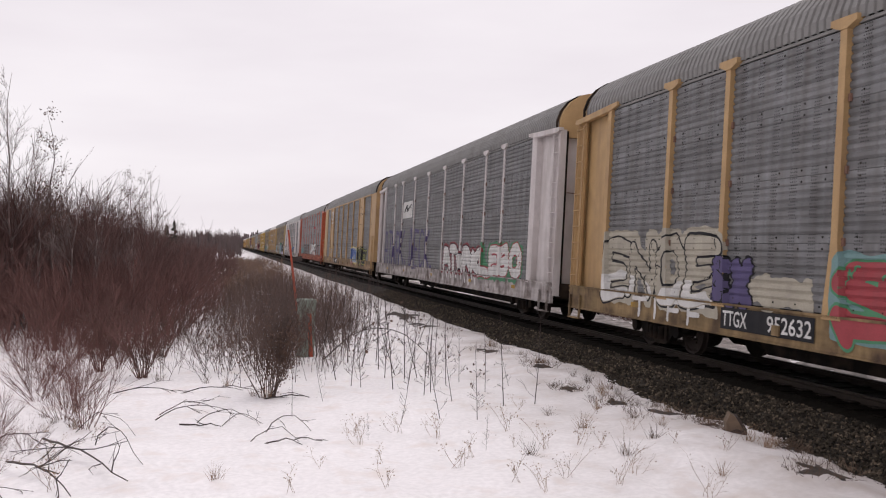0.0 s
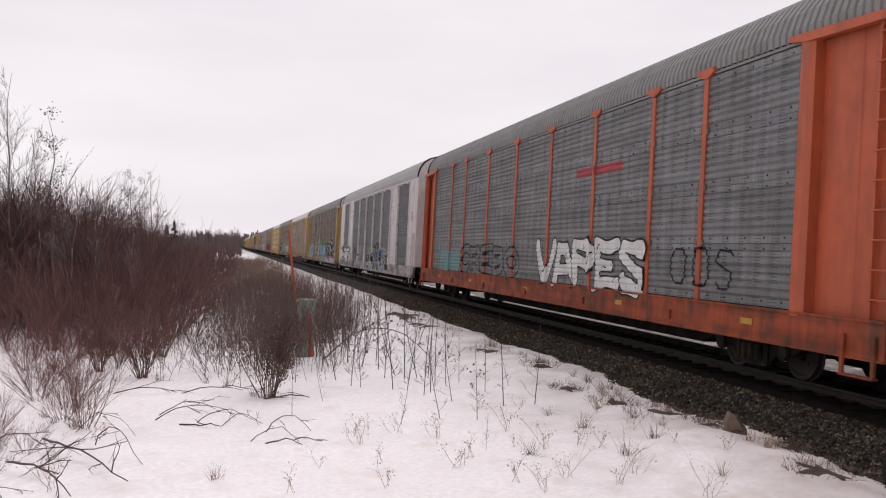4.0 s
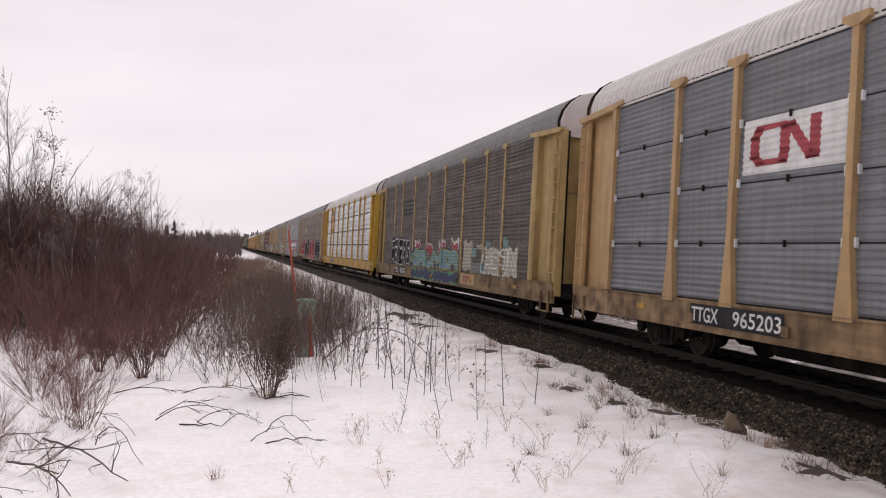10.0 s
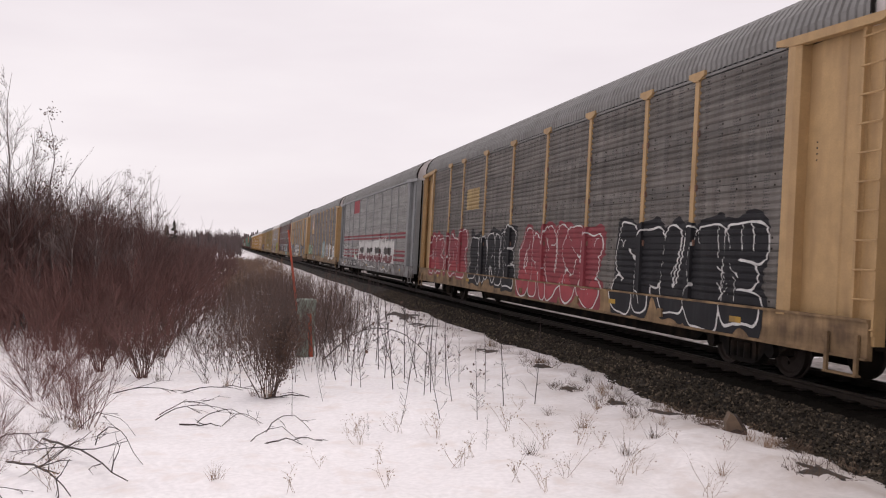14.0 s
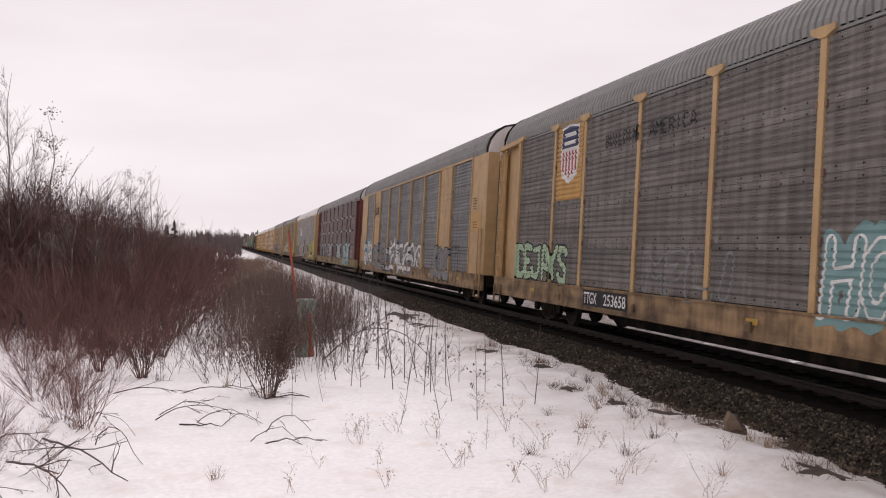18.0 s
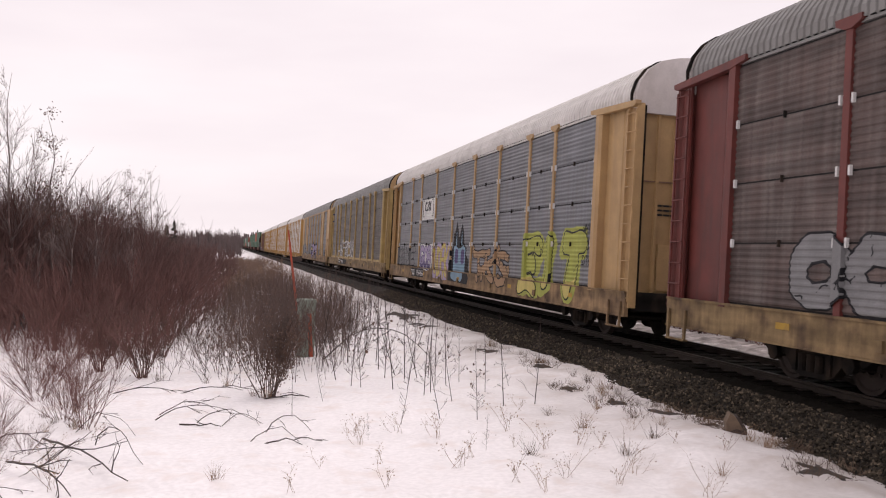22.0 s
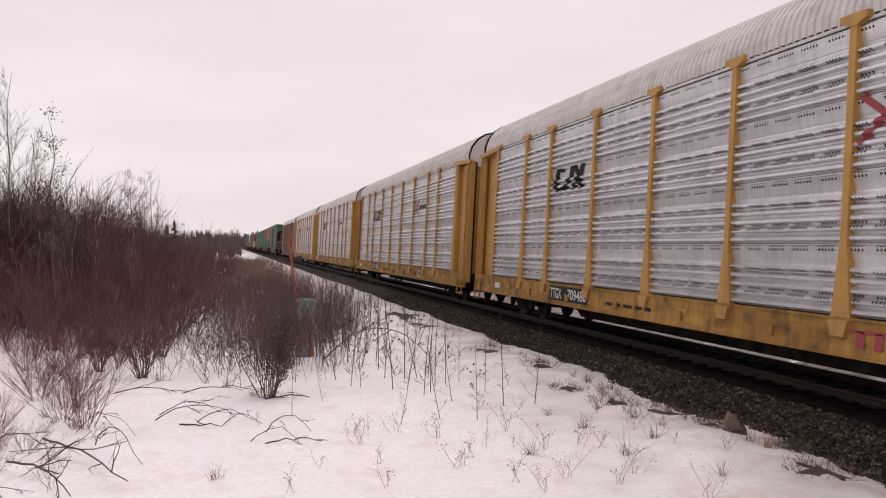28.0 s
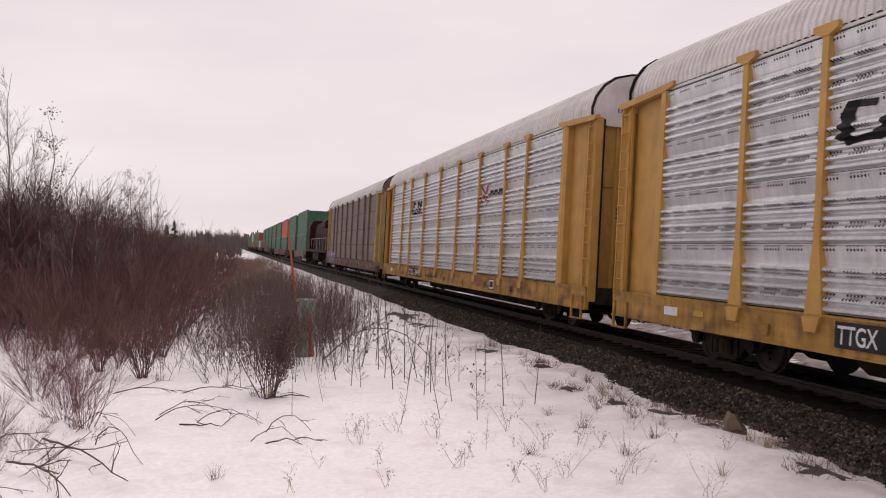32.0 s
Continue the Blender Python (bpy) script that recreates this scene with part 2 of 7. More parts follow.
# ---- mesh helpers ----
class Build:
    """Collects simple solids into one mesh."""

    def __init__(self):
        self.v, self.f = [], []

    def add(self, v, f):
        k = len(self.v)
        self.v += v
        self.f += [tuple(i + k for i in q) for q in f]
        return self

    def box(self, x0, x1, y0, y1, z0, z1):
        v = [(x, y, z) for z in (z0, z1) for y in (y0, y1) for x in (x0, x1)]
        return self.add(v, [(0, 2, 3, 1), (4, 5, 7, 6), (0, 1, 5, 4), (2, 6, 7, 3), (0, 4, 6, 2), (1, 3, 7, 5)])

    def prism(self, profile, y0, y1, axis="y"):
        """A closed outline, (x, z) pairs, drawn out along y; or (y, z) pairs along x."""
        n = len(profile)
        if axis == "y":
            v = [(a, y, b) for y in (y0, y1) for a, b in profile]
        else:
            v = [(y, a, b) for y in (y0, y1) for a, b in profile]
        f = [(i, (i + 1) % n, n + (i + 1) % n, n + i) for i in range(n)]
        return self.add(v, f + [tuple(range(n))[::-1], tuple(range(n, 2 * n))])

    def tube(self, a, b, r0, r1=None, n=6):
        a, b = Vector(a), Vector(b)
        r1 = r0 if r1 is None else r1
        w = (b - a).normalized()
        s = w.orthogonal().normalized()
        u = w.cross(s)
        ring = [(math.cos(6.28319 * i / n), math.sin(6.28319 * i / n)) for i in range(n)]
        v = [tuple(p + (s * c + u * d) * r) for p, r in ((a, r0), (b, r1)) for c, d in ring]
        f = [(i, (i + 1) % n, n + (i + 1) % n, n + i) for i in range(n)]
        return self.add(v, f + [tuple(range(n))[::-1], tuple(range(n, 2 * n))])

    def mesh(self, name, smooth=False):
        me = bpy.data.meshes.new(name)
        me.from_pydata(self.v, [], self.f)
        bm = bmesh.new()
        bm.from_mesh(me)
        bmesh.ops.recalc_face_normals(bm, faces=bm.faces)
        bm.to_mesh(me)
        bm.free()
        if smooth:
            me.polygons.foreach_set("use_smooth", [True] * len(me.polygons))
        return me


def piece(name, me, material, parent=None, at=None, label=""):
    """One object on a mesh that may be shared; the material belongs to the object."""
    ob = new(name, me)
    if not me.materials:
        me.materials.append(None)
    ob.material_slots[0].link = "OBJECT"
    ob.material_slots[0].material = M[material] if isinstance(material, str) else material
    if parent:
        ob.parent = parent
    if at:
        ob.location = at
    if label:
        ob["label"] = label
    return ob


def empty(name, label, category, group=""):
    ob = new(name)
    ob.empty_display_size = 0.2
    return tagged(ob, label, category, group)


# ---- ground, track ----
def rough_snow(x, y):
    return (noise.noise((x * 0.35, y * 0.35, 1.7)) * 0.10 + noise.noise((x * 1.1, y * 1.1, 4.2)) * 0.06
            + noise.noise((x * 3.2, y * 3.2, 9.1)) * 0.04)


def ground_z(x, y):
    """Height of the snow: a flat verge, a bank under the camera, a low field beyond the track."""
    away = math.hypot(x, y)
    z = -0.62 + rough_snow(x, y) * min(1.0, 0.35 + 8.0 / (away + 1))
    if x > 10.7:
        z += 0.14
    z += 1.0 * max(0.0, 1 - away / 6.5) ** 1.4
    z += 0.10 * math.exp(-((x - 6.0) / 0.9) ** 2)
    if 7.2 < x < 10.7:
        z -= 0.35
    return z


def spread(lo, fine0, fine1, hi, step, grow=1.18):
    out = list(np.arange(fine0, fine1, step))
    s, p = step, fine1
    while p < hi:
        out.append(p); s *= grow; p += s
    out.append(hi)
    s, p = step, fine0 - step
    left = []
    while p > lo:
        left.append(p); s *= grow; p -= s
    return [lo] + left[::-1] + out


def build_ground():
    xs = spread(-1500, -9.0, 7.4, 1500, 0.13)
    ys = spread(-300, 6.0, 26.0, 2500, 0.16)
    v = [(x, y, ground_z(x, y)) for y in ys for x in xs]
    w = len(xs)
    f = [(j * w + i, j * w + i + 1, (j + 1) * w + i + 1, (j + 1) * w + i) for j in range(len(ys) - 1) for i in range(w - 1)]
    me = bpy.data.meshes.new("ground")
    me.from_pydata(v, [], f)
    me.polygons.foreach_set("use_smooth", [True] * len(f))
    tagged(piece("ground", me, "snow"), "old white snow with tan stains, crusted and pitted", "snow", kind="structure")


def build_far_bank():
    """Soiled old snow and grit thrown up along the other side of the track."""
    xs, ys = list(np.arange(TRACK_X + 1.15, TRACK_X + 5.2, 0.16)), spread(-40, 2.0, 34.0, 900, 0.22, 1.14)
    v = [(x, y, ground_z(x, y) + 0.03 + 0.07 * noise.noise((x * 2.2, y * 1.6, 6)) + 0.05 * noise.noise((x * 7, y * 6, 2)) - 0.3 * max(0.0, (x - TRACK_X - 4.6))) for y in ys for x in xs]
    w = len(xs)
    me = bpy.data.meshes.new("far_bank")
    me.from_pydata(v, [], [(j * w + i, j * w + i + 1, (j + 1) * w + i + 1, (j + 1) * w + i) for j in range(len(ys) - 1) for i in range(w - 1)])
    tagged(piece("far_bank", me, "soiled snow"), "grey soiled snow and grit beyond the track", "dirty snow", kind="structure")


def build_track():
    # ballast bed: crown, shoulders and toes
    prof = [(-3.25, -0.78), (-3.0, -0.66), (-2.3, -0.50), (-1.75, -0.41), (-1.5, -0.37), (-0.9, -0.37), (0, -0.39), (0.95, -0.37), (1.2, -0.50), (1.6, -0.66), (2.3, -0.95), (3.2, -1.25)]
    # the track leans away from the verge, its near rail the higher
    prof = [(a, b + CANT_Z - float(np.interp(a, [-3.25, -1.75, 1.2], [CANT_Z / LEAN, -1.75, 1.2])) * LEAN) for a, b in prof]
    fineprof = []
    for (a, b), (c, d) in zip(prof, prof[1:]):
        k = max(1, int((c - a) / 0.13))
        fineprof += [(a + (c - a) * i / k, b + (d - b) * i / k) for i in range(k)]
    fineprof.append(prof[-1])
    ys = spread(-40, 4.0, 30.0, 1500, 0.14, 1.12)
    v, w = [], len(fineprof)
    for y in ys:
        for a, b in fineprof:
            v.append((TRACK_X + a + noise.noise((a * 2, y * 1.3, 3)) * 0.08, y, b + noise.noise((a * 3, y * 3, 0)) * 0.04 + noise.noise((a * 9, y * 9, 5)) * 0.03))
    f = [(j * w + i, j * w + i + 1, (j + 1) * w + i + 1, (j + 1) * w + i) for j in range(len(ys) - 1) for i in range(w - 1)]
    me = bpy.data.meshes.new("ballast")
    me.from_pydata(v, [], f)
    bed = tagged(piece("ballast_bed", me, "ballast"), "dark grey crushed stone ballast under the track", "ballast", kind="structure")
    # the middle of the bed: grease and the train's shade, both put into the black
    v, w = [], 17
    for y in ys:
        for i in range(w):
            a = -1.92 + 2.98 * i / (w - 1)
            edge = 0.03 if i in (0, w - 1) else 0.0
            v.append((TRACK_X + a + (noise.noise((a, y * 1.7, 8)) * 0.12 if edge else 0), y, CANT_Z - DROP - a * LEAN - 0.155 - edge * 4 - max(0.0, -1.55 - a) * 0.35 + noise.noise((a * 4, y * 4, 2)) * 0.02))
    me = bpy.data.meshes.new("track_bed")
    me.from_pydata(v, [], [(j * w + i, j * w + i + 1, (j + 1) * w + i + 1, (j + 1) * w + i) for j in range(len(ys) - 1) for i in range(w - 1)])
    tagged(piece("track_bed", me, "oily ballast"), "greasy ballast between the rails, darkened further for the shade under the train", "ballast", kind="structure")
    # loose stones on the near shoulder
    rng = random.Random(4)
    b = Build()
    unit = [Vector(p).normalized() for p in ((1, 0, 0.2), (-1, 0.1, 0), (0, 1, -0.1), (0.1, -1, 0), (0, 0.1, 1), (0, 0, -1))]
    tri = [(0, 2, 4), (2, 1, 4), (1, 3, 4), (3, 0, 4), (2, 0, 5), (1, 2, 5), (3, 1, 5), (0, 3, 5)]
    for i in range(30000):
        y = 5.0 + 40.0 * rng.random() ** 1.7
        a = -3.2 + 1.45 * rng.random()
        z = np.interp(a, [p[0] for p in prof], [p[1] for p in prof])
        s = rng.uniform(0.013, 0.036)
        q = Euler((rng.random() * 6, rng.random() * 6, rng.random() * 6)).to_matrix()
        b.add([tuple(Vector((TRACK_X + a, y, z + 0.02)) + q @ (u * s * rng.uniform(0.7, 1.35))) for u in unit], tri)
    me = bpy.data.meshes.new("stones")
    me.from_pydata(b.v, [], b.f)
    st = piece("loose_stones", me, "stone", label="loose grey and tan crushed stones")
    tagged(st, "loose grey and tan crushed stones along the track shoulder", "gravel", kind="stuff")
    # rails
    head = [(-0.037, 0), (0.037, 0), (0.037, -0.035), (0.009, -0.05), (0.009, -0.145), (0.07, -0.16), (0.07, -0.172), (-0.07, -0.172), (-0.07, -0.16), (-0.009, -0.145), (-0.009, -0.05), (-0.037, -0.035)]
    rail = Build().prism(head, -40, 1500).mesh("rail")
    tie = Build().box(-1.3, 1.12, -0.11, 0.11, -0.36, -0.128).mesh("tie")
    plate = Build().box(-0.17, 0.17, -0.1, 0.1, -0.131, -0.118).mesh("tie_plate")
    tr = empty("track", "rusty steel rails on dark wooden ties in ballast", "railway track")
    tr["kind"] = "structure"
    tr.location = (TRACK_X + CANT_X - DROP * LEAN, 0, CANT_Z - DROP)
    tr.rotation_euler = (0, LEAN, 0)
    for s in (-1, 1):
        piece("rail", rail, "rail steel", tr, (s * 0.755, 0, 0))
    for k in range(120):
        y = 2 + k * 0.53
        t = piece("tie", tie, "tie wood", tr, (rng.uniform(-0.03, 0.03), y, 0))
        for s in (-1, 1):
            piece("tie_plate", plate, "rail steel", t, (s * 0.755, 0, 0))


mat("snow", (0.87, 0.84, 0.85), 0.55, spread=0.03, scale=0.8, fine=14.0, bump=0.5, dirt=(0.70, 0.63, 0.60), dirt_amount=0.14, by_object=False, soot=(3.0, 7.6, (0.33, 0.28, 0.25)))
mat("ballast", (0.030, 0.027, 0.024), 0.95, gloss=0.15, spread=0.4, scale=9.0, fine=38.0, bump=1.0, dirt=(0.12, 0.10, 0.08), dirt_amount=0.2, by_object=False)
mat("stone", (0.046, 0.040, 0.033), 0.9, gloss=0.2, spread=0.25, scale=3.0, fine=60.0, bump=0.3, by_object=False, island=0.7)
# near-black covers grease and the shade below the cars
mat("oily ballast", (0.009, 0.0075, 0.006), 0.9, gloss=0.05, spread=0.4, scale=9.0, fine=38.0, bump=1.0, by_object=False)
mat("tie wood", (0.010, 0.008, 0.0065), 0.9, gloss=0.05, spread=0.4, scale=5.0, fine=30.0, bump=0.4)
mat("soiled snow", (0.30, 0.265, 0.255), 0.8, spread=0.45, scale=2.5, fine=25.0, bump=0.8, dirt=(0.10, 0.08, 0.07), dirt_amount=0.4, by_object=False)
build_ground()
build_far_bank()
build_track()


# ---- the train: enclosed car carriers, a locomotive, double-stack wells ----
# Car space: origin on the track centre at rail height, middle of the car; -x is the side seen, +y the far end.
HALF = 14.15
BAYS = [12.12, 9.30, 7.29, 4.38, 1.46, -1.46, -4.38, -7.29, -9.30, -12.12]
PANEL_END = 12.12
END_LONG = (HALF - PANEL_END) / 1.83
WALL, Z_LOW, ROW = 1.50, 0.98, 1.0
MESH = {}


def rib_points(kind):
    """One panel row, bottom to top: (height in the row, how far the sheet stands out)."""
    out = []
    if kind == "bold":
        n, lo, hi = 5, 0.006, 0.70
        amp, shape = 0.080, ((0.05, 0), (0.26, 1), (0.56, 1), (0.90, 0))
    elif kind == "split":
        n, lo, hi = 5, 0.17, 0.80
        amp, shape = 0.060, ((0.04, 0), (0.26, 1), (0.58, 1), (0.90, 0))
    elif kind == "gap":
        n, lo, hi = 9, 0.014, 0.986
        amp, shape = 0.016, ((0.08, 0), (0.33, 1), (0.58, 1), (0.83, 0))
    else:
        n, lo, hi = 6, 0.13, 0.88
        amp, shape = 0.028, ((0.02, 0), (0.34, 1), (0.74, 1), (0.93, 0))
    if kind == "split":
        out += [(0.022, 0.0), (0.024, 0.018), (0.155, 0.018)]
    elif kind == "band":
        out += [(0.0, 0.0), (0.001, 0.020), (0.118, 0.020)]
    else:
        out += [(lo, 0.0)]
    for k in range(n):
        for a, s in shape:
            out.append((lo + (hi - lo) * (k + a) / n, amp * s))
    if kind == "band":
        out += [(0.90, 0.020), (0.9935, 0.020), (0.9945, 0.0)]
    elif kind == "split":
        out += [(0.815, 0.018), (0.970, 0.018), (0.972, 0.0)]
    elif kind == "bold":
        out += [(0.715, 0.0), (0.730, 0.006), (0.955, 0.050), (0.975, 0.0), (0.994, 0.0)]
    else:
        out += [(hi, 0.0)]
    return out


def shared(key, make):
    if key not in MESH:
        MESH[key] = make()
    return MESH[key]


def panel_mesh(kind, width):
    def make():
        b, pts, w = Build(), rib_points(kind), width / 2
        v, f = [], []
        for z, o in pts:
            v += [(-o, w, z - 0.5), (-o, -w, z - 0.5)]
        n = len(pts)
        f = [(2 * i, 2 * i + 2, 2 * i + 3, 2 * i + 1) for i in range(n - 1)]
        back = len(v)
        v += [(0.012, w, pts[0][0] - 0.5), (0.012, -w, pts[0][0] - 0.5), (0.012, w, pts[-1][0] - 0.5), (0.012, -w, pts[-1][0] - 0.5)]
        f += [(back, 0, 1, back + 1), (back + 2, back + 3, 2 * n - 1, 2 * n - 2)]
        b.add(v, f)
        return b.mesh("panel")
    return shared(("panel", kind, width), make)


def rivets_mesh(flush):
    """Dark bolt heads along the seams of all bays."""
    b = Build()
    for n, (a, c) in enumerate(zip(BAYS, BAYS[1:])):
        k = max(2, round((a - c) / 0.62))
        if flush and n in (1, len(BAYS) - 3):
            continue
        for r in range(5):
            for z in (r - 0.085, r + 0.085):
                for i in range(k):
                    y = c + 0.08 + (a - c - 0.16) * (i + 0.5) / k
                    if 0.02 < z < 4:
                        b.tube((0, y, z), (-0.014, y, z), 0.019, 0.013, 6)
    return b.mesh("rivets")


def plate_bolts_mesh():
    """Dark bolt heads in pairs of columns on a plain side plate."""
    b = Build()
    for y in (-0.72, -0.30, 0.26, 0.70):
        for z in (1.12, 1.30, 1.60, 1.68, 1.80, 1.88, 3.30, 3.72, 3.95, 4.25, 4.32, 4.42, 4.55):
            b.tube((0, y, z), (-0.012, y, z + 0.02 * math.sin(9 * z)), 0.017, 0.012, 6)
    return b.mesh("plate_bolts")


def roof_profile(rise=0.955):
    half = [(1.555, 5.06), (1.56, 5.24), (1.47, 5.52), (1.27, 5.79), (0.99, 5.98), (0.6, 6.08), (0.25, 6.12)]
    half = [(x, 5.06 + (z - 5.06) * rise) for x, z in half]
    return [(-x, z) for x, z in half] + [(x, z) for x, z in half[::-1]]


def roof_mesh(rise):
    prof, v, f = roof_profile(rise), [], []
    ys, y = [], -HALF + 0.35
    while y < HALF - 0.60:
        ys += [(y, 0.0), (y + 0.10, 0.0), (y + 0.115, 0.035), (y + 0.155, 0.035)]
        y += 0.17
    ys.append((y, 0.0))
    for y, o in ys:
        for x, z in prof:
            ln = math.hypot(x, z - 4.2)
            v.append((x - x / ln * o, y, z - (z - 4.2) / ln * o))
    n = len(prof)
    f = [(j * n + i, j * n + i + 1, (j + 1) * n + i + 1, (j + 1) * n + i) for j in range(len(ys) - 1) for i in range(n - 1)]
    f += [tuple(range(n)), tuple(range((len(ys) - 1) * n, len(ys) * n))[::-1]]
    return Build().add(v, f).mesh("roof")


def post_mesh(flared, thin=False, pocket=False, capped=True):
    def make():
        b = Build()
        w = 0.045 if thin else 0.07
        if flared:
            b.prism([(-0.20, 0.90), (0.20, 0.90), (0.18, 1.05), (w, 2.0), (w, 5.0), (-w, 5.0), (-w, 2.0), (-0.18, 1.05)], -0.11, 0.0, "x")
            if pocket:
                b.prism([(-0.20, 0.92), (0.20, 0.92), (0.13, 0.70), (-0.13, 0.70)], -0.15, -0.03, "x")
        else:
            b.box(-0.055, 0, -w, w, 0.9, 5.0)
        if not thin and capped:
            b.prism([(-0.27, 5.03), (-w, 4.95), (w, 4.95), (0.27, 5.03), (0.27, 5.12), (-0.27, 5.12)], -0.125 if flared else -0.085, 0.02, "x")
        return b.mesh("post")
    return shared(("post", flared, thin, pocket, capped), make)


def ladder_mesh(z0, z1):
    def make():
        b = Build()
        for y in (-0.2, 0.2):
            b.box(-0.03, 0.012, y - 0.022, y + 0.022, z0, z1)
        k = int((z1 - z0) / 0.4)
        for i in range(k + 1):
            z = z0 + 0.08 + i * (z1 - z0 - 0.16) / max(1, k)
            b.tube((-0.035, -0.22, z), (-0.035, 0.22, z), 0.014, n=6)
        return b.mesh("ladder")
    return shared(("ladder", z0, z1), make)


def upright(outline, z0, z1, name):
    """A closed outline, (x, y) pairs, drawn up along z."""
    n = len(outline)
    v = [(x, y, z) for z in (z0, z1) for x, y in outline]
    f = [(i, (i + 1) % n, n + (i + 1) % n, n + i) for i in range(n)] + [tuple(range(n))[::-1], tuple(range(n, 2 * n))]
    return Build().add(v, f).mesh(name)


def end_post_mesh():
    return upright([(-0.095, -0.05), (-0.095, 0.11), (-0.05, 0.20), (0.17, 0.20), (0.17, -0.05)], 0.9, 5.0, "end_post")


def end_panel_mesh():
    return upright([(0.12, 0.18), (0.12, 0.42), (0.10, 0.44), (0.10, 0.95), (0.12, 0.97), (0.12, 1.44), (0.17, 1.44), (0.17, 0.18)], 0.95, 4.98, "end_panel")


def corner_post_mesh():
    return upright([(-0.03, 1.36), (-0.03, 1.42), (0.03, 1.44), (0.03, 1.70), (-0.03, 1.72), (-0.03, 1.80), (0.13, 1.80), (0.13, 1.74), (0.06, 1.74), (0.06, 1.40), (0.02, 1.36)], 0.62, 4.97, "corner_post")


def top_beam_mesh():
    return Build().prism([(-0.32, 5.04), (0.05, 4.97), (1.74, 4.90), (1.83, 4.94), (1.83, 5.02), (-0.32, 5.13)], -0.11, 0.02, "x").mesh("top_beam")


def end_plate_mesh():
    """Flush end: a smooth plate with a seam."""
    return upright([(-0.045, -0.02), (-0.045, 0.80), (-0.03, 0.81), (-0.055, 0.82), (-0.055, 1.70), (-0.075, 1.71), (-0.075, 1.83), (0.3, 1.83), (0.3, 1.75), (0.0, 1.75), (0.0, -0.02)], 0.95, 5.06, "end_plate")


def batten_mesh():
    return Build().box(-0.075, 0, -0.04, 0.03, 0.95, 5.0).mesh("batten")


def door_mesh():
    """An end door leaf with pressed ribs; y = 0 is its outer face."""
    out = [(-1.42, 0.02)]
    for x in (-1.25, -0.88, -0.46, -0.14):
        out += [(x - 0.05, 0.02), (x - 0.03, -0.03), (x + 0.03, -0.03), (x + 0.05, 0.02)]
    out += [(-0.015, 0.02), (-0.015, 0.1), (-1.42, 0.1)]
    return upright(out, 0.92, 4.80, "end_door")


def hood_mesh():
    prof = [(x * 0.955, z + 0.005) for x, z in roof_profile()]
    prof = [(x, max(z, 4.80)) for x, z in prof]
    prof = [(-1.46, 4.80)] + prof + [(1.46, 4.80)]
    return Build().prism(prof, -0.10, 0.10).mesh("end_hood")


def roof_end_band_mesh(rise):
    """A black band over the roof's end."""
    outer = [(x * 1.004, z + 0.008) for x, z in roof_profile(rise)]
    inner = [(x * 0.97, z - 0.04) for x, z in roof_profile(rise)]
    n = len(outer)
    v = [(x, y, z) for y in (-0.018, 0.018) for ring in (outer, inner) for x, z in ring]
    f = []
    for i in range(n - 1):
        for a, b in ((0, n), (3 * n, 2 * n), (2 * n, 0), (n, 3 * n)):
            f.append((a + i, a + i + 1, b + i + 1, b + i))
    return Build().add(v, f).mesh("roof_seal")


def sill_mesh(flared):
    b = Build()
    b.box(-0.085, 0.0, -HALF + 0.1, HALF - 0.1, 0.44, 0.95)
    b.box(-0.11, 0.0, -HALF + 0.1, HALF - 0.1, 0.93, 0.965)
    b.box(-0.11, 0.0, -HALF + 0.1, HALF - 0.1, 0.425, 0.455)
    for e in (-1, 1):
        for d in (0.25, 0.85):
            y = e * (HALF - d)
            b.box(-0.14, -0.10, y - 0.03, y + 0.03, 0.20, 0.75)
        y = e * (HALF - 0.55)
        b.box(-0.16, -0.06, y - 0.33, y + 0.33, 0.19, 0.22)
    k = 7 if flared else 5
    for i in range(k):
        y = -8.4 + i * 16.8 / (k - 1)
        b.box(-0.13, 0.0, y - 0.09, y + 0.09, 0.56, 0.72)
    return b.mesh("side_sill")


def underframe_mesh():
    b = Build()
    b.box(-1.46, 1.46, -HALF + 0.15, HALF - 0.15, 0.80, 0.95)
    b.prism([(-HALF + 0.2, 0.80), (-HALF + 0.2, 0.62), (-8.6, 0.58), (-7.6, 0.06), (7.6, 0.06), (8.6, 0.58), (HALF - 0.2, 0.62), (HALF - 0.2, 0.80)], -0.36, 0.36, "x")
    for y in (-7.5, -5.0, -2.5, 0, 2.5, 5.0, 7.5):
        b.box(-1.42, 1.42, y - 0.06, y + 0.06, 0.55, 0.80)
    b.tube((-0.8, -3.4, 0.55), (-0.8, -2.1, 0.55), 0.17, n=10)
    b.tube((-0.95, 1.0, 0.6), (-0.95, 1.5, 0.6), 0.13, n=8)
    b.tube((-1.1, -7, 0.62), (-1.1, 7, 0.62), 0.025, n=5)
    for e in (-1, 1):
        b.box(-1.4, 1.4, e * (HALF - 0.3) - 0.12, e * (HALF - 0.3) + 0.12, 0.55, 0.92)
    return b.mesh("underframe")


def coupler_mesh():
    b = Build()
    b.box(-0.11, 0.11, 0.0, 0.42, 0.70, 0.88)
    b.prism([(-0.2, 0.66), (0.2, 0.66), (0.2, 0.94), (-0.2, 0.94)], 0.36, 0.64)
    return b.mesh("coupler")


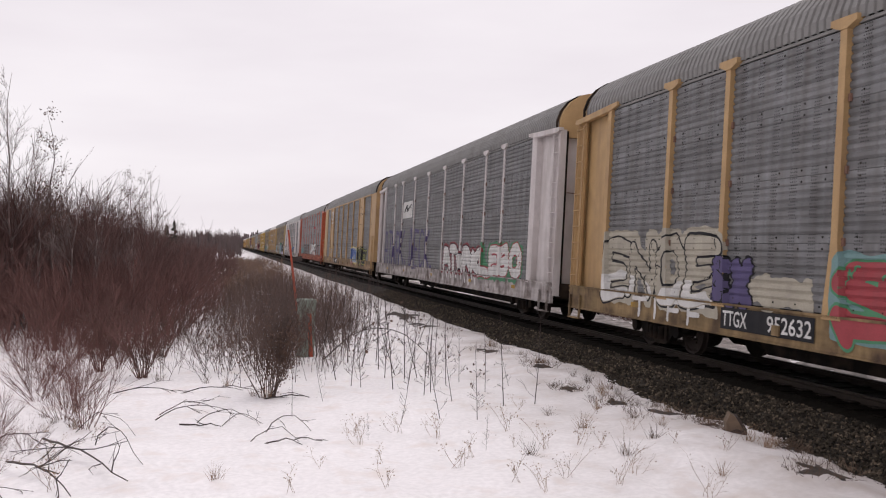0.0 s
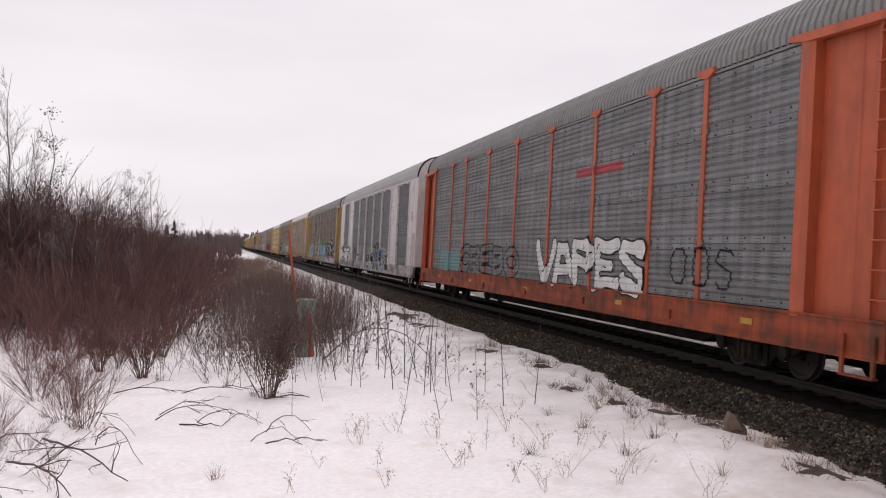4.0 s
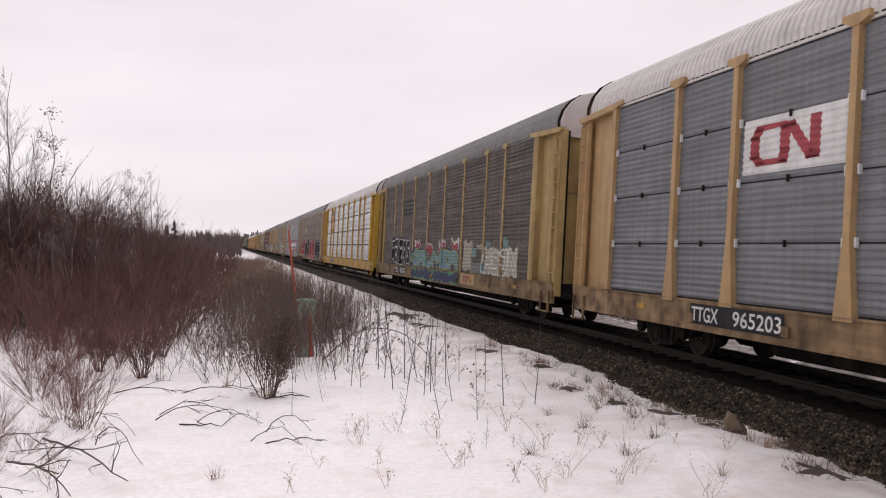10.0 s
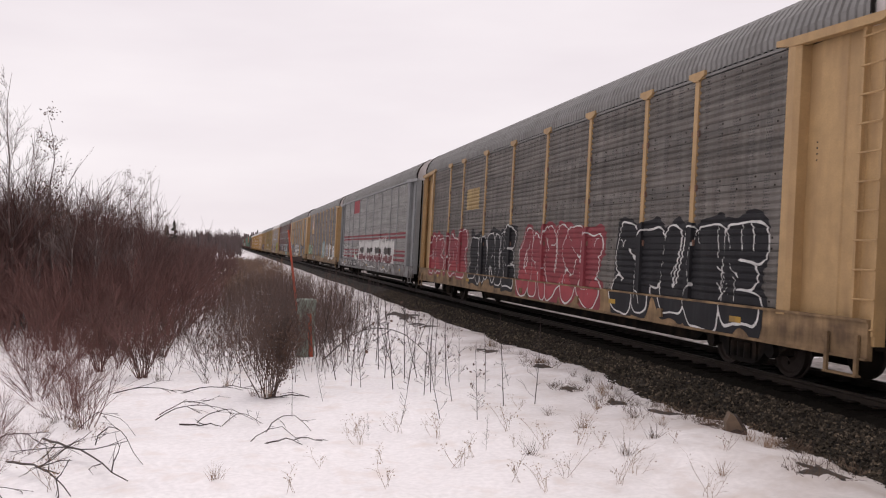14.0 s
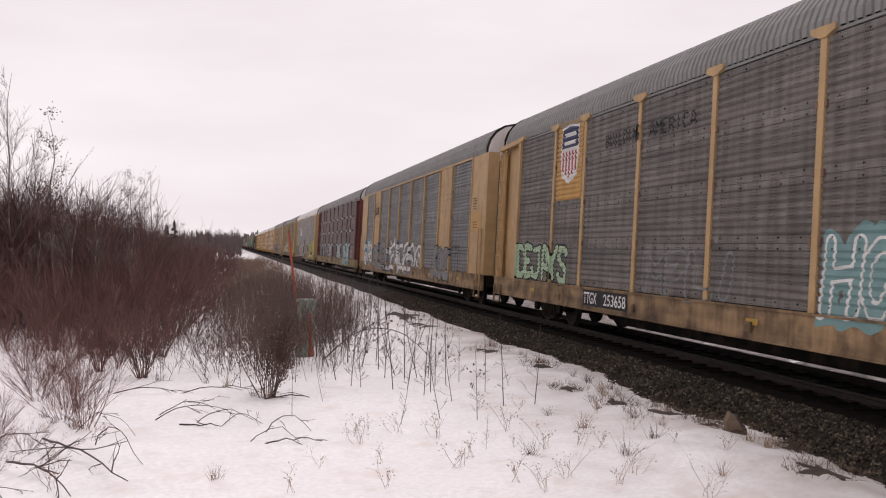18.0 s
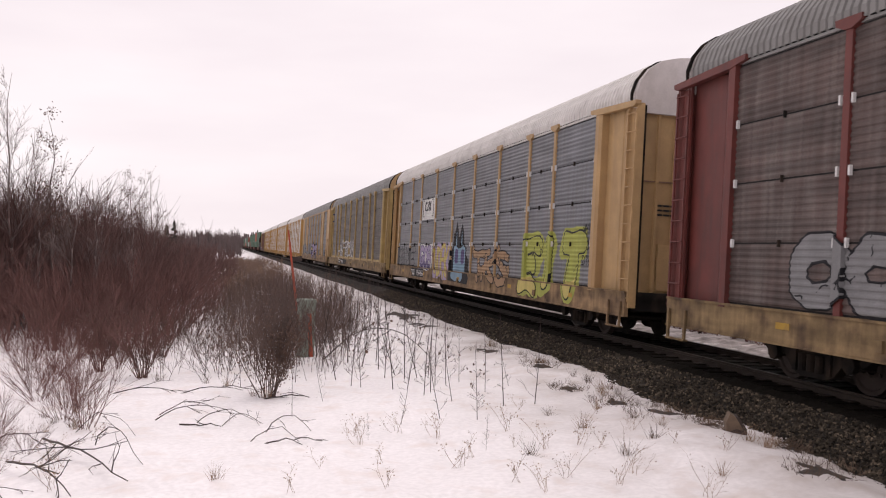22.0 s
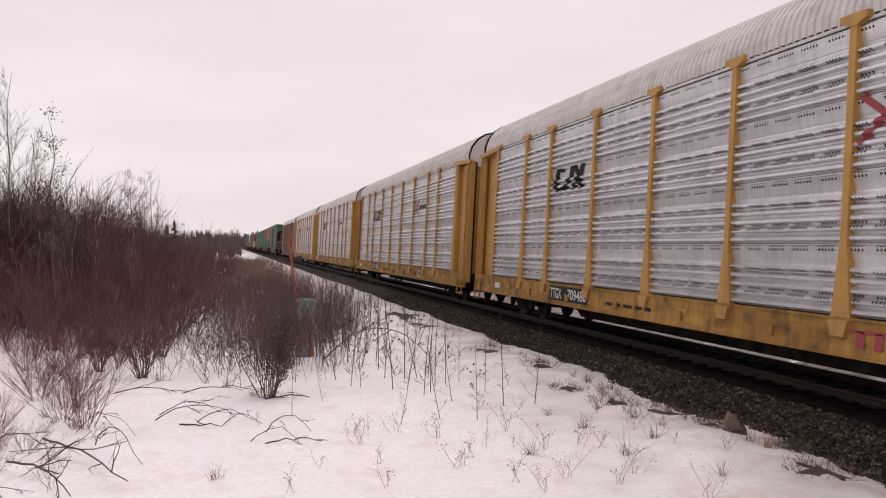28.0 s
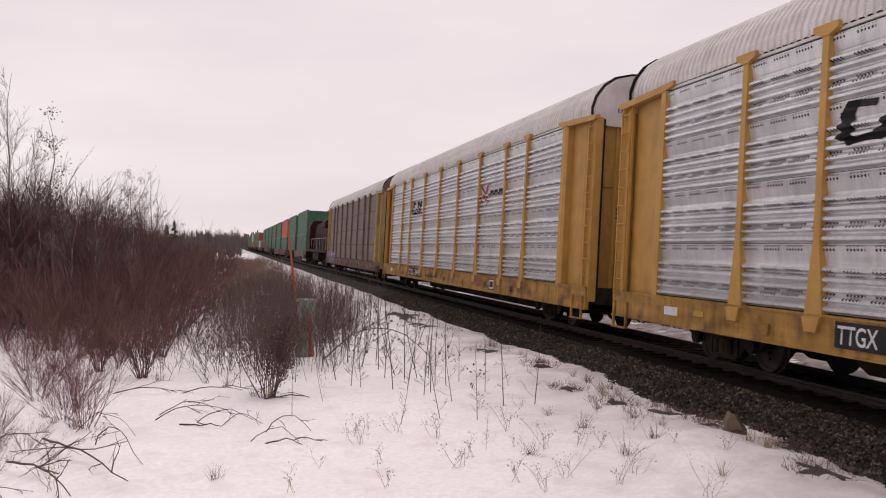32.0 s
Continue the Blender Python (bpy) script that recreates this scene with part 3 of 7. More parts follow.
def hose_mesh():
    b = Build()
    for k in range(7):
        a0, a1 = k * 0.42, (k + 1) * 0.42
        b.tube((-0.5, 0.1 + 0.08 * k, 0.45 + 0.22 * math.cos(a0)), (-0.5, 0.18 + 0.08 * k, 0.45 + 0.22 * math.cos(a1)), 0.022, n=5)
    return b.mesh("air_hose")


def side_frame_mesh():
    prof = [(-1.25, 0.50), (-1.22, 0.62), (-0.75, 0.60), (-0.45, 0.68), (0.45, 0.68), (0.75, 0.60), (1.22, 0.62), (1.25, 0.50), (1.08, 0.40), (0.70, 0.42),
            (0.48, 0.20), (0.30, 0.13), (-0.30, 0.13), (-0.48, 0.20), (-0.70, 0.42), (-1.08, 0.40)]
    b = Build().prism(prof, -0.08, 0.08, "x")
    for y in (-0.89, 0.89):
        b.tube((-0.17, y, 0.43), (-0.07, y, 0.43), 0.13, n=10)
    for y in (-0.2, 0, 0.2):
        b.tube((-0.11, y, 0.22), (-0.11, y, 0.48), 0.07, n=8)
    b.box(-0.12, -0.05, -0.45, -0.36, 0.2, 0.62)
    b.box(-0.12, -0.05, 0.36, 0.45, 0.2, 0.62)
    return b.mesh("side_frame")


def wheelset_mesh():
    b = Build()
    b.tube((-0.98, 0, 0), (0.98, 0, 0), 0.075, n=10)
    for s in (-1, 1):
        x0 = s * 0.70
        ring = [(0.0, 0.10), (0.0, 0.30), (-0.02, 0.36), (-0.045, 0.44), (-0.02, 0.445), (-0.005, 0.422), (0.075, 0.415), (0.075, 0.36), (0.045, 0.33), (0.03, 0.16), (0.06, 0.12)]
        n, v = 28, []
        for k in range(n):
            a = 6.28319 * k / n
            v += [(x0 + s * dx, r * math.cos(a), r * math.sin(a)) for dx, r in ring]
        m = len(ring)
        b.add(v, [(k * m + i, k * m + (i + 1) % m, ((k + 1) % n) * m + (i + 1) % m, ((k + 1) % n) * m + i) for k in range(n) for i in range(m)])
        for k in range(3):
            a = 2.0944 * k
            b.tube((x0 + s * 0.04, 0.2 * math.cos(a), 0.2 * math.sin(a)), (x0 + s * 0.065, 0.2 * math.cos(a), 0.2 * math.sin(a)), 0.03, n=6)
    return b.mesh("wheelset")


ROLL = []      # the wheelset whose turning all others share


def truck(car, y, height=0.0):
    """A two-axle truck under a car: bolster, side frames and wheelsets that roll."""
    t = new("truck")
    t.empty_display_size = 0.2
    t.parent, t.location = car, (0, y, -DROP)
    for s in (-1, 1):
        fr = piece("side_frame", shared("frame", side_frame_mesh), "steel underframe", t, (s * 0.98, 0, 0))
        if s > 0:
            fr.rotation_euler = (0, 0, math.pi)
    piece("bolster", shared("bolster", lambda: Build().box(-0.95, 0.95, -0.2, 0.2, 0.42, 0.80).mesh("bolster")), "steel underframe", t)
    for a in (-0.89, 0.89):
        w = piece("wheelset", shared("wheelset", wheelset_mesh), "wheel steel", t)
        w.matrix_parent_inverse = Matrix.Translation((0, a, 0.42))
        ROLL.append(w)
    return t


def lettering(body, thick=0.0, shear=0.0, spacing=1.0):
    """A flat mesh of letters from the built-in font, as a bmesh in the xy plane, lower left at the origin, 1 high."""
    key = ("text", body, thick, shear, spacing)
    if key not in MESH:
        cu = bpy.data.curves.new("letters", "FONT")
        cu.body, cu.offset, cu.shear, cu.space_character, cu.resolution_u = body, thick, shear, spacing, 3
        ob = bpy.data.objects.new("letters", cu)
        MESH[key] = bpy.data.meshes.new_from_object(ob)
        bpy.data.objects.remove(ob)
    bm = bmesh.new()
    bm.from_mesh(MESH[key])
    if bm.verts:
        x0, x1 = min(v.co.x for v in bm.verts), max(v.co.x for v in bm.verts)
        y0, y1 = min(v.co.y for v in bm.verts), max(v.co.y for v in bm.verts)
        for v in bm.verts:
            v.co.x, v.co.y = (v.co.x - x0) / (x1 - x0), (v.co.y - y0) / max(1e-6, y1 - y0)
    return bm


def stand_out(y, z, kind, flared, flush):
    """How far the car's side stands out from the wall plane at (y, z)."""
    if z < 0.963:
        return 0.088
    if abs(y) > PANEL_END:
        return 0.06 if flush else -0.115
    for p in BAYS:
        w = 0.07
        if flared and z < 2.0:
            w = 0.07 + 0.12 * min(1.0, (2.0 - z) / 0.95)
        if abs(y - p) < w + 0.02:
            return 0.114 if flared else 0.084
    if flush and BAYS[2] < abs(y) < BAYS[1]:
        return 0.055
    if z > Z_LOW + 4:
        return 0.05
    f = (z - Z_LOW) % 1.0
    pts = rib_points(kind)
    return float(np.interp(f, [p[0] for p in pts], [p[1] for p in pts]))


def drape(bm, spec, y0, z0, w, h, lift):
    """Lays a flat drawing (0..1 wide and high) on the car's side: cut along ribs and posts, then pushed out onto them."""
    for v in bm.verts:
        v.co = Vector((0, y0 + spec["slide"] - v.co.x * w, z0 + v.co.y * h))
    kind, flared, flush = spec["ribs"], spec["flared"], spec["flush"]
    cuts = [(2, 0.9625), (2, 0.9635)]
    for r in range(4):
        cuts += [(2, Z_LOW + r + z) for z, o in rib_points(kind)]
    for p in BAYS:
        cuts += [(1, p - 0.09), (1, p + 0.09), (1, p - 0.093), (1, p + 0.093)]
    lo = [min(v.co[i] for v in bm.verts) for i in range(3)]
    hi = [max(v.co[i] for v in bm.verts) for i in range(3)]
    for ax, val in cuts:
        if lo[ax] + 0.01 < val < hi[ax] - 0.01:
            co, no = [0, 0, 0], [0, 0, 0]
            co[ax], no[ax] = val, 1
            bmesh.ops.bisect_plane(bm, geom=bm.verts[:] + bm.edges[:] + bm.faces[:], plane_co=co, plane_no=no)
    for v in bm.verts:
        v.co.x = -(WALL + stand_out(v.co.y, v.co.z, kind, flared, flush) + lift)
    return bm


def sheet(name, bm, material, parent, label=""):
    me = bpy.data.meshes.new(name)
    bm.to_mesh(me)
    bm.free()
    return piece(name, me, material, parent, None, label)


def blob(seed, n=26, rough=0.12):
    """An uneven rounded patch, 0..1 wide and high."""
    rng = random.Random(seed)
    bm = bmesh.new()
    vs = []
    for k in range(n):
        a = 6.28319 * k / n
        c, s = math.cos(a), math.sin(a)
        r = 0.5 * (1 - rough * rng.random()) / max(abs(c), abs(s)) ** 0.75
        vs.append(bm.verts.new((0.5 + max(-0.5, min(0.5, r * c)), 0.5 + max(-0.5, min(0.5, r * s)), 0)))
    bm.faces.new(vs)
    bmesh.ops.triangulate(bm, faces=bm.faces)
    return bm


def rect():
    bm = bmesh.new()
    bm.faces.new([bm.verts.new(p) for p in ((0, 0, 0), (1, 0, 0), (1, 1, 0), (0, 1, 0))])
    return bm


GLYPHS = {
    "A": "00 28 58 80/13 63", "B": "00 08 58 66 44 04/44 73 61 50 00", "C": "77 58 28 05 03 20 50 71", "D": "00 08 48 76 72 40 00", "E": "78 08 00 70/04 54", "F": "78 08 00/04 54",
    "G": "77 58 28 05 03 20 60 73 43", "H": "00 08/70 78/04 74", "I": "30 38", "J": "18 68 62 40 10 02", "K": "00 08/78 04 70", "L": "08 00 70", "M": "00 08 44 88 80", "N": "00 08 70 78",
    "O": "28 06 02 20 50 72 76 58 28", "P": "00 08 58 76 54 04", "R": "00 08 58 76 54 04/44 70", "S": "77 58 18 06 15 63 62 50 10 01", "T": "08 88/48 40", "U": "08 02 20 50 72 78", "V": "08 30 50 88",
    "W": "08 20 45 60 88", "X": "08 70/78 00", "Y": "08 44 78/44 40", "Z": "08 78 00 70", "1": "06 28 20", "8": "44 16 28 58 66 44 02 20 50 72 44", ".": "10 11", ",": "20 00", "Q": "28 06 02 20 50 72 76 58 28/42 70"}


def glyph_segments(ch):
    """The strokes of a letter as segments in a unit square."""
    out = []
    for line in GLYPHS.get(ch, GLYPHS["O"]).split("/"):
        pts = [(int(p[0]) / 8, int(p[1]) / 8) for p in line.split()]
        out += list(zip(pts, pts[1:]))
    return out


def far_from(yy, zz, segs):
    """Distance of each place to the nearest of the segments."""
    best = np.full(yy.shape, 9.0)
    for (ay, az), (by, bz) in segs:
        dy, dz = by - ay, bz - az
        t = np.clip(((yy - ay) * dy + (zz - az) * dz) / max(1e-9, dy * dy + dz * dz), 0, 1)
        best = np.minimum(best, np.hypot(yy - ay - t * dy, zz - az - t * dz))
    return best


def side_grid(spec, y0, y1, z0, z1, step):
    """Lines along and up a car's side: even steps, and every edge of the ribs and posts."""
    zs = set(np.round(np.arange(z0, z1 + step, step), 4))
    zs |= {round(Z_LOW + r + z, 4) for r in range(4) for z, o in rib_points(spec["ribs"]) if z0 < Z_LOW + r + z < z1}
    zs |= {z for z in (0.9625, 0.9635) if z0 < z < z1}
    ys = set(np.round(np.arange(y1, y0 + step, step), 4))
    ys |= {round(p + d, 4) for p in BAYS for d in (-0.093, -0.0895, 0.0895, 0.093) if y1 < p + d < y0}
    thin = lambda seq: [v for k, v in enumerate(seq) if not k or v - seq[k - 1] > 4e-4]
    return np.array(thin(sorted(ys))), np.array(thin(sorted(zs)))


def sprayed(name, car, spec, ys, zs, field, colour, lift, label=""):
    """The part of a car's side where the field is below zero, as one sheet of paint lying on ribs and posts."""
    ny, nz = len(ys), len(zs)
    ins = field < 0
    if not ins.any():
        return
    verts, faces, at = [], [], {}

    def corner(i, j):
        key = (i, j)
        if key not in at:
            at[key] = len(verts)
            verts.append((ys[i], zs[j]))
        return at[key]

    def cross(i, j, k, m):
        key = (i, j, k, m) if (i, j) < (k, m) else (k, m, i, j)
        if key not in at:
            a, b = field[i, j], field[k, m]
            t = a / (a - b)
            at[key] = len(verts)
            verts.append((ys[i] + (ys[k] - ys[i]) * t, zs[j] + (zs[m] - zs[j]) * t))
        return at[key]
    some = ins[:-1, :-1] | ins[1:, :-1] | ins[1:, 1:] | ins[:-1, 1:]
    for i, j in np.argwhere(some):
        ring = ((i, j), (i + 1, j), (i + 1, j + 1), (i, j + 1))
        poly_ring = []
        for p, q in zip(ring, ring[1:] + ring[:1]):
            if ins[p]:
                poly_ring.append(corner(*p))
            if ins[p] != ins[q]:
                poly_ring.append(cross(*p, *q))
        if len(poly_ring) > 2:
            faces.append(tuple(poly_ring))
    kind, flared, flush = spec["ribs"], spec["flared"], spec["flush"]
    me = bpy.data.meshes.new(name)
    me.from_pydata([(-(WALL + stand_out(y, z, kind, flared, flush) + lift), y, z) for y, z in verts], [], faces)
    ob = piece(name, me, "sprayed " + colour, car, None, label)
    if name in ("graffiti_lines", "graffiti_drips", "graffiti_shading", "scrawl"):
        ob["kind"] = "stuff"


def ripple(yy, zz, seed, amp, scale):
    """Smooth uneven waves over the side, for unsteady strokes."""
    out, rng = np.zeros(yy.shape), random.Random(seed)
    for k in range(5):
        a, f = rng.uniform(0, 6.283), scale * rng.uniform(0.6, 1.9)
        out += np.sin((yy * math.cos(a) + zz * math.sin(a)) * f + rng.uniform(0, 6.283)) * amp * 0.4
    return out


def tag(car, spec, words, y0, y1, z0, z1, fill, outline=None, back=None, drips=None, seed=1, spikes=False, fat=None, hollow=False, glow=None, line=0.026):
    """A sprayed piece on a car's side: backing cloud, swollen outline, fat overlapping letters, shading and inner strokes."""
    rng = random.Random(seed * 11 + len(words))
    w, h, k = y0 - y1, z1 - z0, len(words)
    cell = w / k
    half = fat if fat else min(0.16, 0.13 * min(cell, h))
    edge = 0.04 if not hollow else 0.0
    ys, zs = side_grid(spec, y0 + 0.35, y1 - 0.35, max(0.47, z0 - 0.45), z1 + 0.35, 0.036)
    yy, zz = np.meshgrid(ys, zs, indexing="ij")
    wy = yy + ripple(yy, zz, seed, 0.05 * h, 4.0) + ripple(yy, zz, seed + 5, 0.005, 18.0)
    wz = zz + ripple(yy, zz, seed + 9, 0.05 * h, 3.5) + ripple(yy, zz, seed + 6, 0.005, 16.0)
    shapes = []
    for i, ch in enumerate(words):
        if ch == " ":
            continue
        s, dz, tilt, wide = rng.uniform(0.88, 1.0), rng.uniform(-0.03, 0.04) * h, rng.uniform(-0.14, 0.14), rng.uniform(0.95, 1.16)
        left = y0 - cell * i
        hz = h * s - 2 * half
        segs = []
        for ends in glyph_segments(ch):
            segs.append([(left - cell * 0.5 - ((x - 0.5) * wide * (cell - 1.3 * half) + (v - 0.5) * tilt * cell), z0 + half + dz + v * hz) for x, v in ends])
        if spikes:
            # flicked tails off the letters
            for q in range(3):
                a = segs[rng.randint(0, len(segs) - 1)][rng.randint(0, 1)]
                segs.append([a, (a[0] + rng.uniform(-0.45, 0.45) * cell, a[1] + rng.choice((-1, 1)) * rng.uniform(0.1, 0.25) * h)])
        shapes.append(far_from(wy, wz, segs) - half * rng.uniform(0.92, 1.1))
    full = functools.reduce(np.minimum, shapes)
    if back:
        cloud = full - 0.17 - ripple(yy, zz, seed + 3, 0.09, 5.0)
        lim = np.maximum(np.abs(zz - (z0 + z1) / 2) - h * 0.56, np.abs(yy - (y0 + y1) / 2) - w * 0.515) - 0.04 + ripple(yy, zz, seed + 4, 0.03, 9.0)
        sprayed("sprayed_backing", car, spec, ys, zs, np.maximum(cloud, lim), back, 0.003)
    if glow:
        sprayed("sprayed_halo", car, spec, ys, zs, full - edge - 0.07 - ripple(yy, zz, seed + 7, 0.02, 11.0), glow, 0.005)
    word = "sprayed %s graffiti lettering"
    if hollow:
        lines = functools.reduce(np.minimum, [np.abs(f) - line for f in shapes])
        sprayed("graffiti_outline", car, spec, ys, zs, lines, outline or fill, 0.007, word % (outline or fill))
    else:
        if outline:
            sprayed("graffiti_outline", car, spec, ys, zs, full - edge, outline, 0.007, word % outline)
        letters = None
        for i, f in enumerate(shapes):
            for g in shapes[i + 1:]:
                f = np.maximum(f, edge * 0.9 - g) if outline else f
            letters = f if letters is None else np.minimum(letters, f)
        sprayed("graffiti_letters", car, spec, ys, zs, letters, fill, 0.010, word % fill)
        # a second tone across the foot of the letters, and thin inner strokes
        tone = {"cream": "white", "teal": "sky", "blue": "sky", "lime": "yellow", "crimson": "red", "sky": "teal", "violet": "purple", "faded red": "crimson"}.get(fill)
        if tone:
            deep = np.maximum(letters + 0.02, zz - z0 - h * 0.32 - ripple(yy, zz, seed + 12, 0.16 * h, 3.2))
            sprayed("graffiti_shading", car, spec, ys, zs, deep, tone, 0.012)
    strokes = []
    for q in range(k * (7 if spikes else 3)):
        y, z, a = rng.uniform(y1, y0), z0 + rng.uniform(0.1, 0.8) * h, rng.uniform(-1.2, 1.2) + 1.57
        for m in range(4):
            p = (y, z)
            y, z, a = y + math.cos(a) * 0.06 * h, z + math.sin(a) * 0.07 * h, a + rng.gauss(0, 0.5)
            strokes.append([p, (y, z)])
    inner = outline or ("white" if fill in ("black", "brown", "navy") else "black")
    if not hollow:
        sprayed("graffiti_lines", car, spec, ys, zs, np.maximum(far_from(wy, wz, strokes) - (0.02 if spikes else 0.013), full), inner, 0.014)
    if drips:
        # slanted bars of a second colour thrown down under the letters
        bars_down = []
        for i in range(k * 2):
            y = y0 - w * (i + rng.uniform(0.2, 0.8)) / (k * 2)
            bars_down.append([(y, z0 + 0.02), (y - 0.2, max(0.55, z0 - rng.uniform(0.2, 0.38)))])
        sprayed("graffiti_drips", car, spec, ys, zs, far_from(yy, zz, bars_down) - 0.06 - ripple(yy, zz, seed + 8, 0.02, 8.0), drips, 0.005)


def cloud(car, spec, y0, y1, z0, z1, colour, seed=1, lift=0.004, rough=0.06):
    """A rough sprayed or rolled patch of paint with an uneven edge."""
    ys, zs = side_grid(spec, y0 + 0.2, y1 - 0.2, max(0.46, z0 - 0.2), z1 + 0.2, 0.045)
    yy, zz = np.meshgrid(ys, zs, indexing="ij")
    far = np.maximum(np.abs(yy - (y0 + y1) / 2) - (y0 - y1) / 2, np.abs(zz - (z0 + z1) / 2) - (z1 - z0) / 2)
    far = far + ripple(yy, zz, seed, rough, 6.0) + ripple(yy, zz, seed + 2, rough * 0.5, 17.0)
    sprayed("sprayed_patch", car, spec, ys, zs, far, colour, lift)


def scrawl(car, spec, words, y0, y1, z0, z1, colour, thick=0.012, shear=0.0):
    """A name written with one thin unsteady line."""
    cell, h = (y0 - y1) / len(words), z1 - z0
    rng = random.Random(len(words) * 3 + int(z0 * 100))
    ys, zs = side_grid(spec, y0 + 0.15, y1 - 0.15, z0 - 0.15, z1 + 0.15, min(0.03, 0.012 + 0.012 * h))
    yy, zz = np.meshgrid(ys, zs, indexing="ij")
    segs = []
    for i, ch in enumerate(words):
        lift = rng.uniform(-0.05, 0.05) * h
        if ch != " ":
            segs += [[(y0 - cell * (i + 0.1 + x * 0.78 + shear * v), z0 + lift + v * h * rng.uniform(0.93, 1.0)) for x, v in ends] for ends in glyph_segments(ch)]
    wy, wz = yy + ripple(yy, zz, 3, 0.03 * h, 5.0 / max(0.3, h)), zz + ripple(yy, zz, 4, 0.03 * h, 5.0 / max(0.3, h))
    sprayed("scrawl", car, spec, ys, zs, far_from(wy, wz, segs) - (0.014 + thick) * min(1.0, 0.55 + 0.45 * h), colour, 0.008, "%s spray paint scrawl" % colour)


def plate(car, spec, y0, y1, z0, z1, colour, name="sign", lift=0.01, label=""):
    return sheet(name, drape(rect(), spec, y0, z0, y0 - y1, z1 - z0, lift), "sprayed " + colour if "sprayed " + colour in M else colour, car, label)


def marks(car, spec, words, y0, y1, z=0.59, h=0.26, black=True):
    """Reporting marks in white on a dark strip of the sill."""
    if black:
        plate(car, spec, y0 + 0.06, y1 - 0.06, z - 0.05, z + h + 0.05, "black", "marking_strip", 0.012)
    first, last = words.split()
    w = y0 - y1
    for word, a, b in ((first, 0.0, len(first) / len(words)), (last, 1 - len(last) / len(words), 1.0)):
        sheet("lettering", drape(lettering(word, 0.012), spec, y0 - a * w, z, (b - a) * w, h, 0.016), "sprayed white" if black else "sprayed black", car, "white stencilled lettering")


def bars(car, spec, y0, y1, z0, rows, colour="black", h=0.028, gap=0.09, seed=3):
    """Unreadable small print as rows of short bars."""
    rng = random.Random(seed)
    bm = bmesh.new()
    for r in range(rows):
        x = 0.0
        while x < 1:
            a = rng.uniform(0.1, 0.3)
            e = min(1, x + a)
            z = (rows - 1 - r) * gap
            bm.faces.new([bm.verts.new(p) for p in ((x, z, 0), (e, z, 0), (e, z + h, 0), (x, z + h, 0))])
            x = e + 0.06
    sheet("small_print", drape(bm, spec, y0, z0, y0 - y1, 1.0, 0.008), "sprayed " + colour, car)["kind"] = "stuff"


def poly(car, spec, pts, y0, y1, z0, z1, colour, lift, label=""):
    """A flat sprayed patch with a given outline, 0..1 wide and high."""
    bm = bmesh.new()
    bm.faces.new([bm.verts.new((x, y, 0)) for x, y in pts])
    bmesh.ops.triangulate(bm, faces=bm.faces)
    sheet("sprayed_patch", drape(bm, spec, y0, z0, y0 - y1, z1 - z0, lift), "sprayed " + colour, car, label)


def ring_logo(car, spec, y, z, r, colour):
    bm = bmesh.new()
    n = 24
    for k in range(n):
        a, b2 = 6.28319 * k / n, 6.28319 * (k + 1) / n
        q = [(0.5 + 0.5 * rr * math.cos(t), 0.5 + 0.5 * rr * math.sin(t), 0) for rr, t in ((1, a), (1, b2), (0.72, b2), (0.72, a))]
        bm.faces.new([bm.verts.new(p) for p in q])
    sheet("emblem", drape(bm, spec, y + r, z - r, 2 * r, 2 * r, 0.008), "sprayed " + colour, car, "round %s emblem" % colour)


def shield(car, spec, y0, y1, z0, z1):
    """A shield in blue, white and red on a yellow plate."""
    plate(car, spec, y0, y1, z0, z1, "yellow paint", "sign_plate", 0.006, "plain yellow plate")
    w, h = y0 - y1, z1 - z0

    def outline(s, top, bottom):
        bm = bmesh.new()
        pts = [(0.5 - 0.34 * s, top), (0.5, top + 0.03), (0.5 + 0.34 * s, top), (0.5 + 0.36 * s, (top + bottom) / 2), (0.5 + 0.30 * s, bottom + 0.1), (0.5, bottom), (0.5 - 0.30 * s, bottom + 0.1), (0.5 - 0.36 * s, (top + bottom) / 2)]
        bm.faces.new([bm.verts.new((x, y, 0)) for x, y in pts])
        return bm
    sheet("shield", drape(outline(1.0, 0.93, 0.2), spec, y0, z0, w, h, 0.010), "sprayed white", car, "white shield with blue top and red stripes")
    bm = bmesh.new()
    bm.faces.new([bm.verts.new((x, y, 0)) for x, y in ((0.19, 0.90), (0.5, 0.93), (0.81, 0.90), (0.83, 0.66), (0.17, 0.66))])
    sheet("shield_top", drape(bm, spec, y0, z0, w, h, 0.013), "sprayed navy", car, "blue shield top")
    bm = bmesh.new()
    for i in range(5):
        x = 0.22 + i * 0.125
        bm.faces.new([bm.verts.new(p) for p in ((x, 0.36 - 0.04 * (2 - abs(i - 2)), 0), (x + 0.06, 0.36 - 0.04 * (2 - abs(i - 2)), 0), (x + 0.06, 0.62, 0), (x, 0.62, 0))])
    sheet("shield_stripes", drape(bm, spec, y0, z0, w, h, 0.013), "sprayed red", car, "red shield stripes")
    bm = bmesh.new()
    for i in range(2):
        bm.faces.new([bm.verts.new(p) for p in ((0.28, 0.70 + i * 0.1, 0), (0.72, 0.70 + i * 0.1, 0), (0.72, 0.75 + i * 0.1, 0), (0.28, 0.75 + i * 0.1, 0))])
    sheet("shield_bars", drape(bm, spec, y0, z0, w, h, 0.015), "sprayed white", car)


